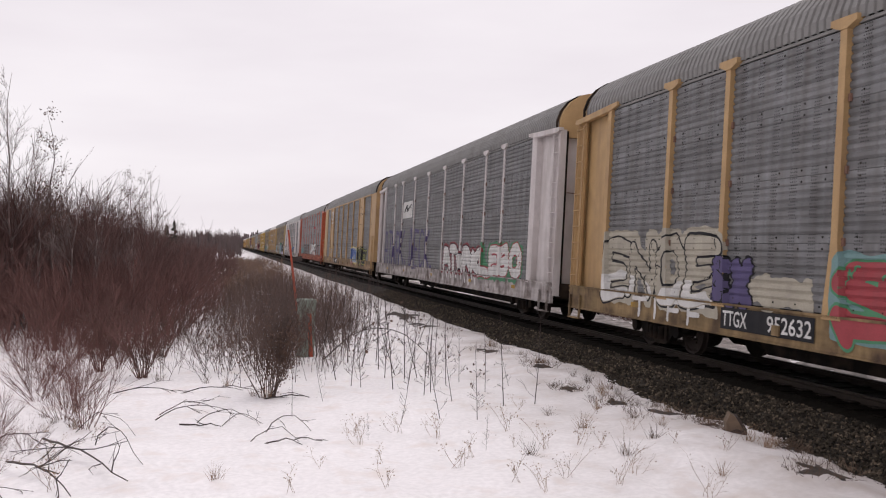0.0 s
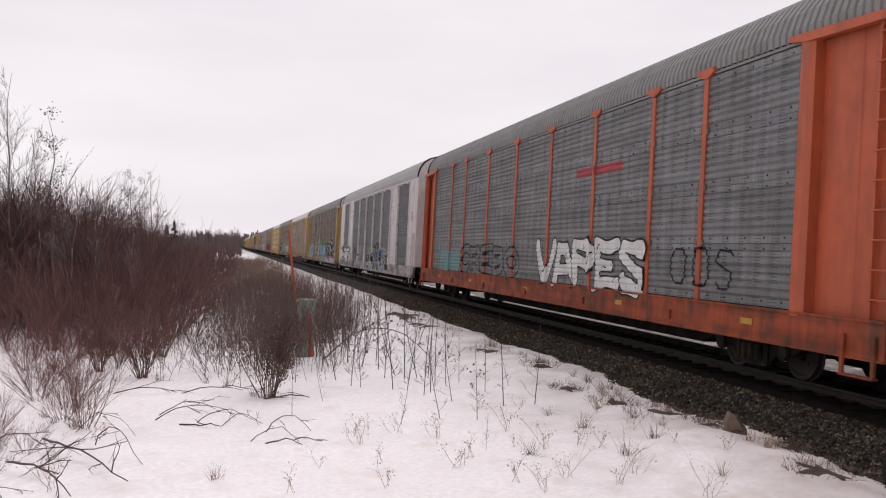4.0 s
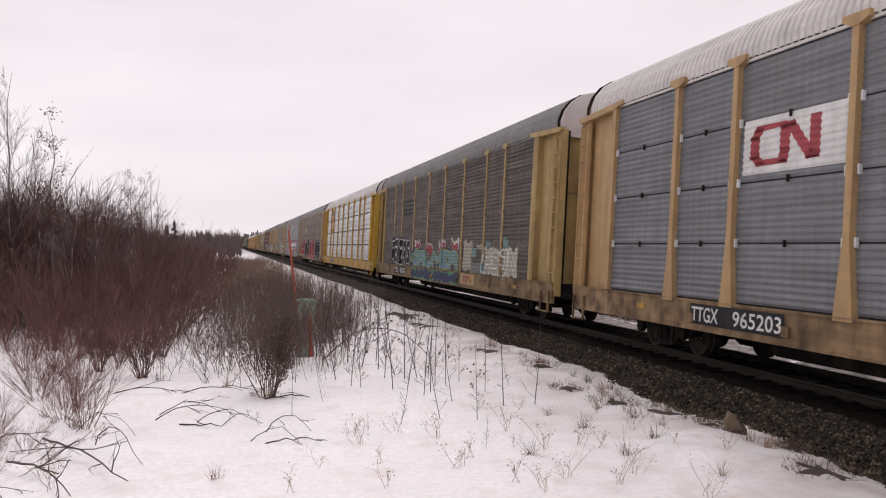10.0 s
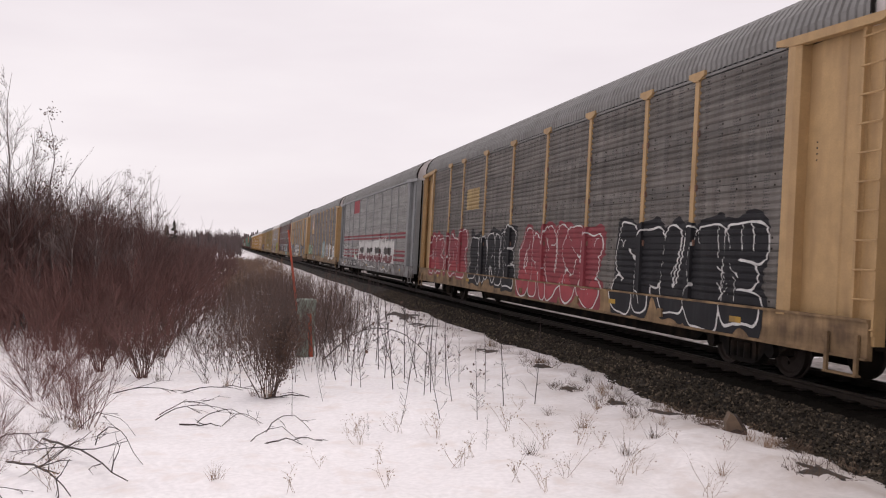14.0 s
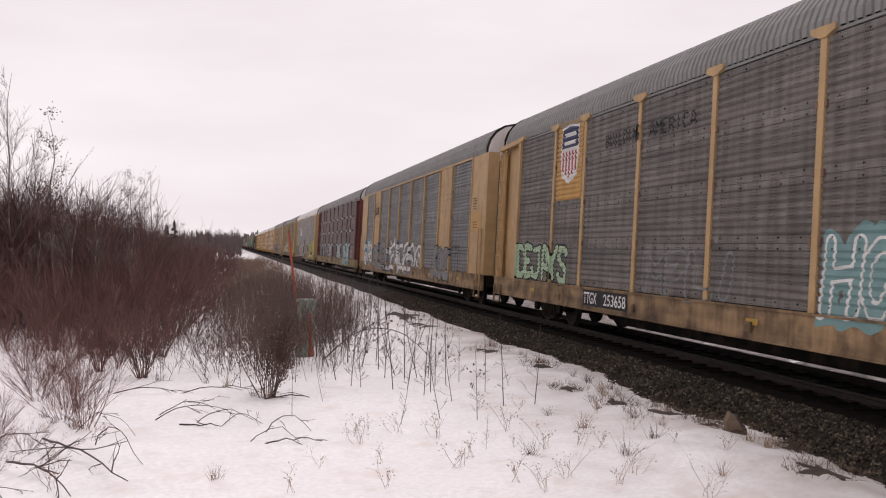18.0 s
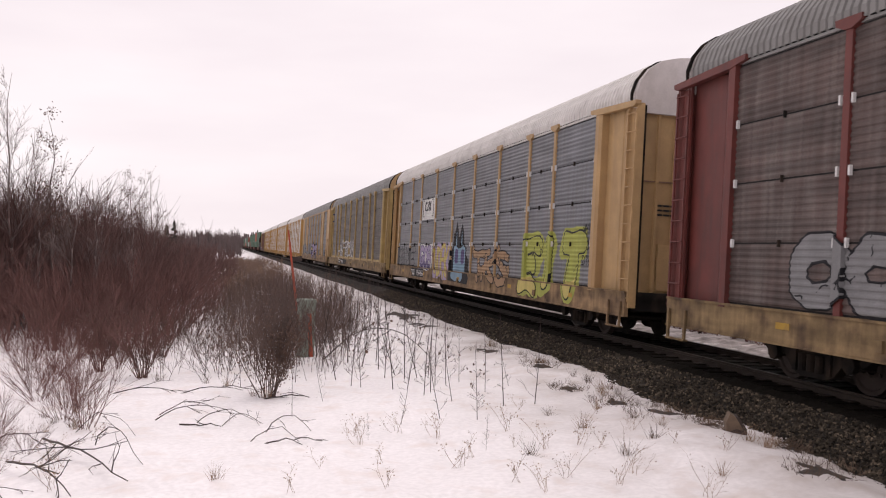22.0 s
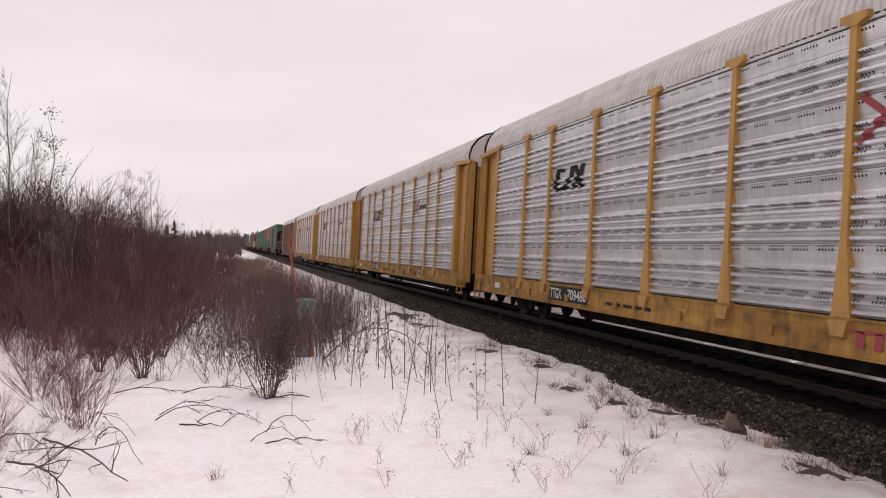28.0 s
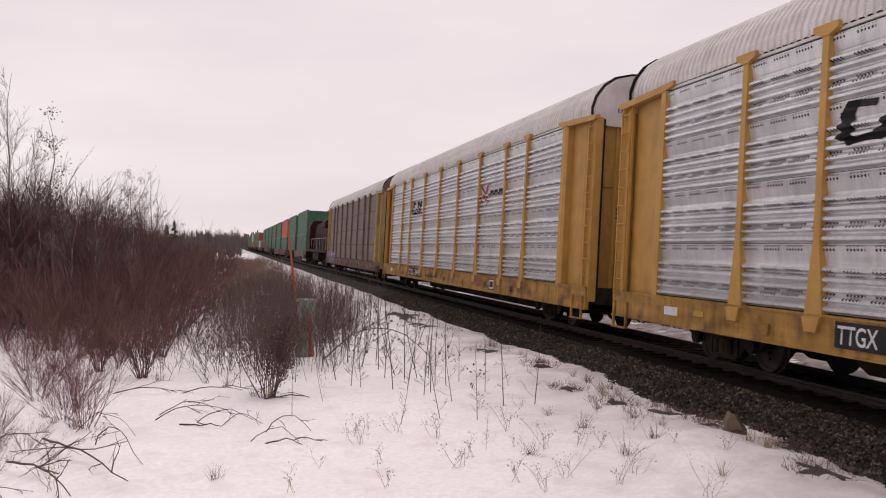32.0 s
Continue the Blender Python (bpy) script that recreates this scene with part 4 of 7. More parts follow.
def stroke_logo(car, spec, y0, y1, z0, z1, colour, strokes):
    """A mark drawn as thick strokes: lists of points in a 0..1 square, and a width."""
    bm = bmesh.new()
    for pts, wd in strokes:
        for (a, b), (c, d) in zip(pts, pts[1:]):
            p, q = Vector((a, b)), Vector((c, d))
            n = (q - p).normalized()
            s = Vector((-n.y, n.x)) * wd / 2
            e = n * wd * 0.45
            bm.faces.new([bm.verts.new((v.x, v.y, 0)) for v in (p - e + s, p - e - s, q + e - s, q + e + s)])
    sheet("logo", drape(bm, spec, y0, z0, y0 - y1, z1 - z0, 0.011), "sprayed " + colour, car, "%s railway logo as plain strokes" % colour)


WORM = [([(0.48, 0.95), (0.12, 0.92), (0.05, 0.7), (0.05, 0.25), (0.14, 0.08), (0.5, 0.08), (0.52, 0.3), (0.52, 0.88), (0.6, 0.9), (0.9, 0.1), (0.95, 0.1), (0.95, 0.95)], 0.15)]
THREE = [([(0.30, 0.86), (0.12, 0.90), (0.05, 0.7), (0.05, 0.2), (0.14, 0.08), (0.30, 0.12)], 0.15), ([(0.62, 0.9), (0.40, 0.10)], 0.15),
         ([(0.70, 0.92), (0.95, 0.08)], 0.15), ([(0.97, 0.92), (0.68, 0.08)], 0.15)]
CROSS = [([(0.0, 1.0), (1.0, 0.0)], 0.16), ([(1.0, 1.0), (0.0, 0.0)], 0.16)]
BRACKETS = [([(0.12, 1.0), (0.0, 1.0), (0.0, 0.0), (0.12, 0.0)], 0.05), ([(0.88, 1.0), (1.0, 1.0), (1.0, 0.0), (0.88, 0.0)], 0.05)]


def carrier(label, paint, panel, roof, ribs="band", flared=False, flush=False, thin=False, sill=None, end=None, hood=None, solid=None, door=None, pocket=False, latch=None, kick=False):
    """An enclosed car carrier with all its parts."""
    spec = dict(ribs=ribs, flared=flared, flush=flush, slide=0.0)
    car = empty("autorack_car", label, "railway car", "railway cars of the train")
    sill, end, hood, solid = sill or paint, end or paint, hood or paint, solid or paint
    sill, door = sill.replace("paint", "sill"), door or end
    rise = 1.03 if flush or pocket else 0.955
    piece("roof", shared(("roof", rise), lambda: roof_mesh(rise)), roof, car)
    # added black sheet standing for the unlit inside behind the panel gaps
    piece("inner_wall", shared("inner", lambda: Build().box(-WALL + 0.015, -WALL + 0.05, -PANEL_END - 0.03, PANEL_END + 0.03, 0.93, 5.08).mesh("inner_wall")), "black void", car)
    piece("side_wall", shared("far", lambda: far_side(ribs)), panel, car)
    piece("underframe", shared("under", underframe_mesh), "steel underframe", car)
    piece("side_sill", shared(("sill", flared), lambda: sill_mesh(flared)), sill, car, (-WALL, 0, 0))
    far = piece("side_sill", shared(("sill", flared), lambda: sill_mesh(flared)), sill, car, (WALL, 0, 0))
    far.rotation_euler = (0, 0, math.pi)
    edges = list(zip(BAYS, BAYS[1:]))
    for i, (a, c) in enumerate(edges):
        w = round(a - c - 0.10, 2)
        if flush and i in (1, len(edges) - 2):
            piece("plate", shared(("plate", w), lambda: Build().box(-0.05, 0.012, 0.006, w / 2, -2.02, 2.06).box(-0.045, 0.012, -w / 2, -0.006, -2.02, 2.06).mesh("plate")), solid, car, (-WALL, (a + c) / 2, 2.98))
            piece("bolts", shared("plate_bolts", plate_bolts_mesh), "steel underframe", car, (-WALL - 0.05, (a + c) / 2, 0))["kind"] = "stuff"
            continue
        for r in range(4):
            piece("panel", panel_mesh(ribs, w), panel, car, (-WALL, (a + c) / 2, Z_LOW + r + 0.5))
    if ribs == "band":
        piece("rivets", shared(("rivets", flush), lambda: rivets_mesh(flush)), "steel underframe", car, (-WALL - 0.018, 0, Z_LOW))["kind"] = "stuff"
    for y in BAYS[1:-1]:
        piece("post", post_mesh(flared, thin, pocket, not flush), paint, car, (-WALL, y, 0))
    if kick:
        for a, c in edges:
            w = round(a - c - 0.42, 2)
            piece("kick_rail", shared(("kick", w), lambda: Build().box(-0.075, 0.0, -w / 2, w / 2, 0.97, 1.10).mesh("kick_rail")), paint, car, (-WALL, (a + c) / 2, 0))
    if ribs == "band" and not thin:
        # rusty hinge pads where the panels meet the posts
        pad = shared("pad", lambda: Build().box(-0.045, 0.0, -0.022, 0.022, -0.055, 0.055).mesh("hinge_pad"))
        for y in BAYS[1:-1]:
            for z in (2.0, 3.0, 4.0):
                for d in (-0.105, 0.105):
                    piece("hinge_pad", pad, "rust brown paint", car, (-WALL - 0.012, y + d, z - 0.01))
    if latch:
        # hinge loops beside the posts and catches along the seams
        loop = shared("loop", lambda: Build().box(-0.05, 0.0, -0.02, 0.02, -0.07, 0.07).mesh("hinge_loop"))
        catch = shared("catch", lambda: Build().box(-0.045, 0.0, -0.012, 0.012, -0.06, 0.05).mesh("catch"))
        for a, c in edges:
            for z in (2.0, 3.0, 4.0):
                for y, me, m in ((a - 0.13, loop, latch), (c + 0.13, loop, latch), ((a + c) / 2, catch, "steel underframe")):
                    piece("hinge_loop" if me is loop else "catch", me, m, car, (-WALL - 0.015, y, z - 0.02))
    piece("eave_rail", shared(("eave", thin or flush), lambda: Build().box(-0.07 if thin or flush else -0.03, 0.02, -PANEL_END - 0.03, PANEL_END + 0.03, 5.0 if thin or flush else 4.997, 5.07 if thin or flush else 5.045).mesh("eave_rail")), paint if thin or flush else roof, car, (-WALL, 0, 0))
    for e in (1, -1):
        def side(name, make, far=False):
            ob = piece(name, shared(name, make), end, car, ((1 if far else -1) * WALL, e * PANEL_END, 0))
            ob.scale = (-1 if far else 1, e * END_LONG, 1)
        if flush:
            side("end_plate", end_plate_mesh)
            side("batten", batten_mesh)
            piece("ladder", ladder_mesh(0.55, 2.5), end, car, (-WALL - 0.12, e * (HALF - 0.42), 0))
        else:
            for nm, make in (("end_post", end_post_mesh), ("end_panel", end_panel_mesh), ("corner_post", corner_post_mesh), ("top_beam", top_beam_mesh)):
                side(nm, make)
            piece("ladder", ladder_mesh(0.75, 4.85), end, car, (-WALL - 0.03, e * (HALF - 0.26), 0))
        side("end_plate", end_plate_mesh, True)
        for s in (1, -1):
            dr = piece("end_door", shared("door", door_mesh), door, car, (0, e * (HALF - 0.30), 0))
            dr.scale = (s, -e, 1)
        piece("door_bar", shared("dbar", lambda: Build().box(-0.36, 0.02, -0.06, 0.03, 3.0, 3.12).mesh("door_bar")), end, car, (0, e * (HALF - 0.30), 0)).scale = (1, -e, 1)
        piece("access_door", shared("dacc", lambda: Build().box(-0.80, -0.22, -0.045, 0.02, 1.0, 2.0).mesh("access_door")), end, car, (0, e * (HALF - 0.30), 0)).scale = (1, -e, 1)
        # dark strips standing for the shaded gap between corner post and door
        for sx in (-1, 1):
            piece("door_seal", shared("recess", lambda: Build().box(-0.06, 0.06, -0.22, 0.0, 0.95, 4.95).mesh("door_seal")), "steel underframe", car, (sx * 1.34, e * (HALF - 0.12) if e > 0 else -HALF + 0.34, 0))
        if not flush:
            # a seam across the doors and rows of small print
            seam = piece("door_seam", shared("seam", lambda: Build().box(-1.2, 1.2, -0.012, 0.02, 3.34, 3.362).mesh("door_seam")), "rust brown paint", car, (0, e * (HALF - 0.30), 0))
            seam.scale = (1, -e, 1)
            rows = Build()
            for r in range(3):
                for k in range(3):
                    rows.box(-0.86 + k * 0.17, -0.72 + k * 0.17, -0.008, 0.02, 2.62 + r * 0.1, 2.66 + r * 0.1)
            if e < 0:
                piece("small_print", shared("doorprint", lambda: rows.mesh("small_print")), "sprayed black", car, (0, e * (HALF - 0.30), 0))["kind"] = "stuff"
        hd = piece("end_hood", shared("hood", hood_mesh), hood, car, (0, e * (HALF - 0.30), 0))
        hd.scale = (1, -e, 1)
        piece("roof_seal", shared(("roof_seal", rise), lambda: roof_end_band_mesh(rise)), "steel underframe", car, (0, e * (HALF - 0.36), 0))
        cp = piece("coupler", shared("coupler", coupler_mesh), "steel underframe", car, (0, e * (HALF - 0.1), 0))
        cp.scale = (1, e, 1)
        hs = piece("air_hose", shared("hose", hose_mesh), "steel underframe", car, (0, e * (HALF - 0.1), 0))
        hs.scale = (1, e, 1)
        truck(car, e * 10.4)
    # orange reflectors and a small yellow notice
    for y in (10.6, 6.0, 0.1, -6.0, -10.8):
        plate(car, spec, y, y - 0.34, 0.67, 0.77, "lemon sill", "reflector", 0.011, "dull yellow reflector strip")
    return car, spec


def far_side(kind):
    """The side away from the camera in one piece."""
    b = Build()
    b.box(WALL - 0.02, WALL + 0.02, -PANEL_END - 0.03, PANEL_END + 0.03, 0.95, 5.05)
    for y in BAYS:
        b.box(WALL, WALL + 0.1, y - 0.085, y + 0.085, 0.9, 5.06)
    return b.mesh("side_wall")


def excess(car, e, words, z, h, wd):
    """Small capitals across the end hood that faces the camera."""
    bm = lettering(words, 0.01)
    for v in bm.verts:
        v.co = Vector((-0.99 + v.co.x * wd * 0.68, -HALF + 0.30 - 0.19, z + v.co.y * h * 0.8)) if e < 0 else v.co
    sheet("lettering", bm, "sprayed black", car, "black stencilled lettering")


# play in the couplers, and where the painters began on each car
SLACK = {1: 0.30, 2: 0.10, 3: 0.02, 5: 0.10, 6: -0.03, 7: -0.03, 8: -0.10, 9: -0.15, 10: -0.16, 11: -0.17, 12: -0.15, 13: -0.20, 14: -0.22, 15: 0.11, 16: 0.11, 17: -0.09, 18: 0.25, 19: 0.24}
SLIDE = {1: 0.04, 2: -0.14, 3: -0.21, 4: -0.3, 5: -0.48, 6: -0.40, 7: -0.43, 8: -0.36, 9: -0.30, 10: -0.27, 11: -0.24, 12: -0.23, 13: -0.16, 14: -0.12, 15: -0.44, 16: -0.45, 17: -0.28}
TRAIN = []     # (thing, distance of its middle behind the head of car 1, height)
GREY = dict(panel="weathered grey panel", roof="grey roof")


def add(car_n, made):
    car, spec = made
    TRAIN.append((car, PITCH * car_n + LEAD + SLACK.get(car_n, 0.0)))
    spec["slide"] = SLIDE.get(car_n, 0.0)
    return car, spec


def owner_mark(c, s, y0, z0, w, h, colour):
    """The owner's red mark, as plain blocks."""
    stroke_logo(c, s, y0, y0 - w, z0, z0 + h, colour, [([(0.02, 0.85), (0.58, 0.85)], 0.16), ([(0.15, 0.1), (0.15, 0.8)], 0.14), ([(0.46, 0.1), (0.46, 0.8)], 0.14), ([(0.66, 0.9), (0.98, 0.1)], 0.14)])


def car_01():
    c, s = add(1, carrier("car carrier with grey perforated panels, tan posts and pale graffiti", "tan paint", sill="dull yellow paint", ribs="band", flared=True, **GREY))
    tag(c, s, "ENOE", 12.0, 7.3, 0.80, 2.15, "cream", "black", "cream", seed=3, fat=0.15)
    tag(c, s, "SX", 7.6, 6.4, 0.92, 1.78, "purple", "black", None, seed=2, fat=0.13)
    cloud(c, s, 6.6, 4.9, 0.97, 1.45, "cream", 5)
    tag(c, s, "SK8", 4.3, -0.5, 0.72, 1.8, "red", "green", "teal", seed=4, spikes=True)
    scrawl(c, s, "TIFF", 10.6, 7.6, 0.52, 0.88, "white", 0.05)
    marks(c, s, "TTGX   952632", 7.07, 4.73)


def car_02():
    c, s = add(2, carrier("car carrier with grey panels, white posts and purple graffiti", "white paint", ribs="band", flared=False, hood="tan paint", **GREY))
    plate(c, s, 7.28, 4.98, 3.25, 4.05, "white", label="white sign board")
    stroke_logo(c, s, 6.85, 5.35, 3.55, 3.9, "black", [([(0, 0.1), (0.4, 0.9), (0.45, 0.1), (1, 0.9)], 0.16), ([(0, 0.5), (1, 0.5)], 0.1)])
    scrawl(c, s, "ATWRK.DECK,", 11.9, -0.4, 0.95, 2.65, "purple", 0.065)
    tag(c, s, "ATWRK", -1.8, -7.0, 0.98, 1.95, "white", "black", None, drips="white", seed=6, fat=0.17, glow="crimson")
    tag(c, s, "LEBO", -7.1, -11.4, 0.92, 1.95, "white", "red", "green", seed=8, fat=0.15)
    bars(c, s, 12.9, 12.4, 3.4, 4, seed=2)


def car_03():
    c, s = add(3, carrier("tan car carrier with grey panels and a white logo", "tan paint", "weathered grey panel", "grey roof", ribs="band", flush=True, flared=True, door="galvanised steel"))
    stroke_logo(c, s, 9.36, 7.68, 4.02, 4.74, "white", WORM)
    bars(c, s, 9.34, 7.72, 3.70, 1, "white", h=0.14, seed=5)
    marks(c, s, "CTTX  694297", 6.3, 3.98)
    owner_mark(c, s, -4.0, 0.58, 1.5, 0.3, "crimson")
    tag(c, s, "FONK", -4.4, -7.2, 0.78, 1.75, "blue", "white", None, seed=9, fat=0.17, glow="yellow")
    tag(c, s, "KNE", -7.5, -10.8, 0.78, 1.75, "black", "lime", None, seed=10, spikes=True, glow="black")
    scrawl(c, s, "VEN", 8.9, 7.8, 1.75, 2.0, "yellow", 0.01)
    scrawl(c, s, "BIOEN", 8.9, 7.5, 1.3, 1.6, "sky", 0.01)
    bars(c, s, -7.6, -8.9, 3.9, 2, "black", seed=7)
    bars(c, s, -12.3, -12.7, 3.0, 4, "black", seed=8)


def car_04():
    c, s = add(4, carrier("car carrier with orange-red ends and grey panels", "orange red paint", "weathered grey panel", "grey roof", ribs="band", sill="orange red paint", hood="white paint"))
    tag(c, s, "VAPES", -0.7, -7.4, 0.9, 2.15, "white", "black", None, seed=11, fat=0.15)
    tag(c, s, "CREBO", 7.5, 0.8, 1.0, 2.0, "grey", "black", None, seed=3, hollow=True)
    cloud(c, s, 10.8, 7.8, 1.0, 1.75, "teal", 4)
    scrawl(c, s, "OOS", -8.2, -10.6, 1.2, 1.9, "black", 0.01)
    plate(c, s, -3.0, -5.6, 3.6, 3.8, "red", label="faded red stripe")


def car_05():
    c, s = add(5, carrier("white car carrier with dark grey panels and blue graffiti", "white paint", "dark grey panel", "light grey roof", ribs="band", flush=True, flared=True))
    cloud(c, s, 0.9, -7.2, 0.60, 1.42, "black", 3)
    cloud(c, s, -1.85, -4.35, 1.4, 1.92, "black", 4, 0.0045, 0.02)
    cloud(c, s, -2.6, -3.7, 1.85, 2.1, "black", 5, 0.005, 0.02)
    tag(c, s, "DESIRES", 0.4, -6.4, 0.58, 1.78, "blue", "yellow", None, seed=12, spikes=True, fat=0.10)
    scrawl(c, s, "DESOL", -6.6, -7.2, 1.1, 1.3, "white", 0.005)
    tag(c, s, "ANSER", 13.4, 8.5, 0.85, 1.75, "white", "black", "grey", drips="navy", seed=13, spikes=True)
    tag(c, s, "LITE", 8.0, 4.8, 0.95, 1.85, "white", "black", None, seed=14, hollow=True)
    tag(c, s, "KUS", 4.9, 3.4, 1.2, 1.95, "faded red", "white", None, seed=15)
    marks(c, s, "VCRY  1051", 7.5, 5.4)
    for y0, y1 in zip(BAYS, BAYS[1:]):
        for f in (0.22, 0.78):
            piece("clip", shared("clip", lambda: Build().box(-0.06, 0.0, -0.16, 0.16, -0.03, 0.02).mesh("clip")), "sprayed white", c, (-WALL - 0.03, y0 + (y1 - y0) * f, 4.96))
    bars(c, s, -12.3, -12.75, 4.4, 4, "grey", seed=1)
    bars(c, s, -12.3, -12.8, 3.1, 5, "black", seed=2)
    bars(c, s, 12.9, 12.5, 2.6, 4, "black", seed=3)
    plate(c, s, -12.25, -12.85, 1.75, 1.95, "yellow", "notice", 0.01, "small yellow notice")


def car_06():
    c, s = add(6, carrier("grimy brown car carrier with yellow posts and teal graffiti", "dull yellow paint", "grimy brown panel", "grey roof", ribs="band", hood="white paint"))
    tag(c, s, "NERO", 12.5, 8.0, 0.78, 2.05, "teal", "white", "grey", seed=16, fat=0.11)
    ring_logo(c, s, 8.3, 1.45, 0.5, "white")
    tag(c, s, "OPSA", 6.1, 0.8, 0.75, 2.2, "grey", "white", None, seed=17, spikes=True, hollow=True)
    cloud(c, s, 0.5, -4.9, 1.55, 2.2, "green", 8, 0.003, 0.12)
    tag(c, s, "BIRM", 0.3, -4.6, 0.6, 1.95, "sky", "teal", "teal", seed=18, fat=0.17)
    cloud(c, s, -4.9, -11.6, 0.47, 0.93, "violet", 9)
    cloud(c, s, -4.8, -9.5, 1.6, 1.95, "green", 12, 0.003, 0.12)
    tag(c, s, "KUSKA", -4.8, -11.4, 0.80, 2.25, "black", "white", None, seed=19, spikes=True, fat=0.19)
    marks(c, s, "TTGX  994051", 7.3, 4.9)
    bars(c, s, 7.1, 5.2, 3.3, 4, "black", h=0.1, gap=0.2, seed=4)


def car_07():
    c, s = add(7, carrier("yellow car carrier with clean blue-grey panels and pale roof", "tan paint", "blue grey panel", "pale roof", ribs="gap", flared=True, hood="tan paint", latch="sprayed white"))
    plate(c, s, 7.52, 4.99, 3.1, 4.0, "white", label="white sign board")
    stroke_logo(c, s, 7.28, 5.60, 3.22, 3.88, "red", WORM)
    marks(c, s, "TTGX  965203", 8.8, 6.15)
    owner_mark(c, s, -3.9, 0.62, 0.95, 0.2, "crimson")
    plate(c, s, -0.4, -1.5, 2.4, 2.85, "grey", "stain", 0.002, "dark smudge")
    bars(c, s, -12.3, -12.7, 3.9, 4, "black", seed=1)
    plate(c, s, -11.0, -11.7, 0.56, 0.86, "black", "notice", 0.006, "black and white notice")
    plate(c, s, -11.08, -11.3, 0.6, 0.82, "white", "notice_mark", 0.008)
    plate(c, s, -12.0, -12.35, 1.62, 1.82, "yellow", "notice", 0.006, "small yellow notice")
    stroke_logo(c, s, -11.95, -12.4, 3.55, 4.0, "black", [([(0, 0), (1, 0), (1, 1), (0, 1), (0, 0)], 0.05), ([(0.2, 0.6), (0.8, 0.6)], 0.05)])
    ring_logo(c, s, -13.0, 1.72, 0.16, "red")


def car_08():
    c, s = add(8, carrier("grimy brown-grey car carrier with yellow posts and much graffiti", "dull yellow paint", "grimy brown panel", "grey roof", ribs="band", hood="white paint"))
    tag(c, s, "VENERS", 9.9, 5.0, 1.02, 2.25, "black", "white", "brown", seed=20, fat=0.15)
    for k, y in enumerate((3.9, 1.4, -0.9, -3.0)):
        cloud(c, s, y + 0.06, y - 0.96, 1.66, 2.12, "white", 30 + k, 0.003, 0.10)
        cloud(c, s, y, y - 0.9, 1.6, 2.05, "red", 30 + k, 0.005, 0.10)
    cloud(c, s, 4.25, -4.3, 0.47, 0.93, "green", 6, 0.003)
    cloud(c, s, 4.1, -4.15, 0.52, 0.85, "navy", 7, 0.006)
    tag(c, s, "GRUMER", 4.3, -4.1, 0.98, 1.75, "teal", "lime", "grey", seed=21, fat=0.13, glow="navy")
    cloud(c, s, -4.7, -5.85, 1.05, 2.08, "cream", 11)
    cloud(c, s, -6.5, -7.15, 1.82, 1.97, "cream", 12, 0.004, 0.02)
    cloud(c, s, -5.9, -7.2, 1.02, 1.4, "grey", 13)
    cloud(c, s, -7.5, -9.1, 0.98, 1.82, "cream", 14)
    cloud(c, s, -9.45, -10.9, 0.98, 1.86, "cream", 15)
    for k, (y, z) in enumerate(((-5.9, 1.55), (-7.05, 1.0), (-7.6, 1.85), (-9.5, 1.9))):
        cloud(c, s, y, y - 0.5, z, z + 0.22, "teal", 40 + k, 0.006, 0.08)
    tag(c, s, "HC", -7.4, -9.2, 1.0, 1.85, "white", "white", None, seed=22, hollow=True)
    tag(c, s, "JN", -9.3, -10.9, 1.0, 1.9, "white", "white", None, seed=23, hollow=True)
    plate(c, s, -4.3, -6.2, 0.55, 0.95, "tan paint", "sill_plate", 0.004)
    owner_mark(c, s, -4.75, 0.62, 1.1, 0.24, "crimson")
    marks(c, s, "TTGX  982782", 8.6, 6.0)
    bars(c, s, 7.2, 5.2, 3.4, 4, "black", h=0.1, gap=0.2, seed=9)


def car_09():
    c, s = add(9, carrier("bright yellow car carrier with silver panels and a shield sign", "lemon paint", "silver panel", "pale roof", ribs="split", flared=True, hood="white paint", latch="galvanised steel"))
    shield(c, s, 9.43, 7.77, 3.02, 5.05)
    bars(c, s, 9.4, 7.8, 3.15, 1, "black", h=0.1, seed=3)
    marks(c, s, "TTGX  965551", 9.0, 6.35)
    plate(c, s, 3.5, 2.9, 0.58, 0.84, "black", "notice", 0.006, "black notice with white mark")
    excess(c, -1, "EXCESS HEIGHT CAR", 5.15, 0.13, 1.9)
    stroke_logo(c, s, -12.75, -13.3, 3.45, 3.95, "black", [([(0, 0), (1, 0), (1, 1), (0, 1), (0, 0)], 0.05), ([(0.2, 0.6), (0.8, 0.6)], 0.05), ([(0.2, 0.35), (0.8, 0.35)], 0.05)])
    stroke_logo(c, s, -12.6, -12.85, 1.72, 1.95, "black", [([(0, 0), (1, 0), (1, 1), (0, 1), (0, 0)], 0.1), ([(0.25, 0.5), (0.75, 0.5)], 0.1)])
    ring_logo(c, s, -13.6, 1.55, 0.16, "red")
    bars(c, s, -13.4, -13.75, 2.0, 3, "black", seed=5)


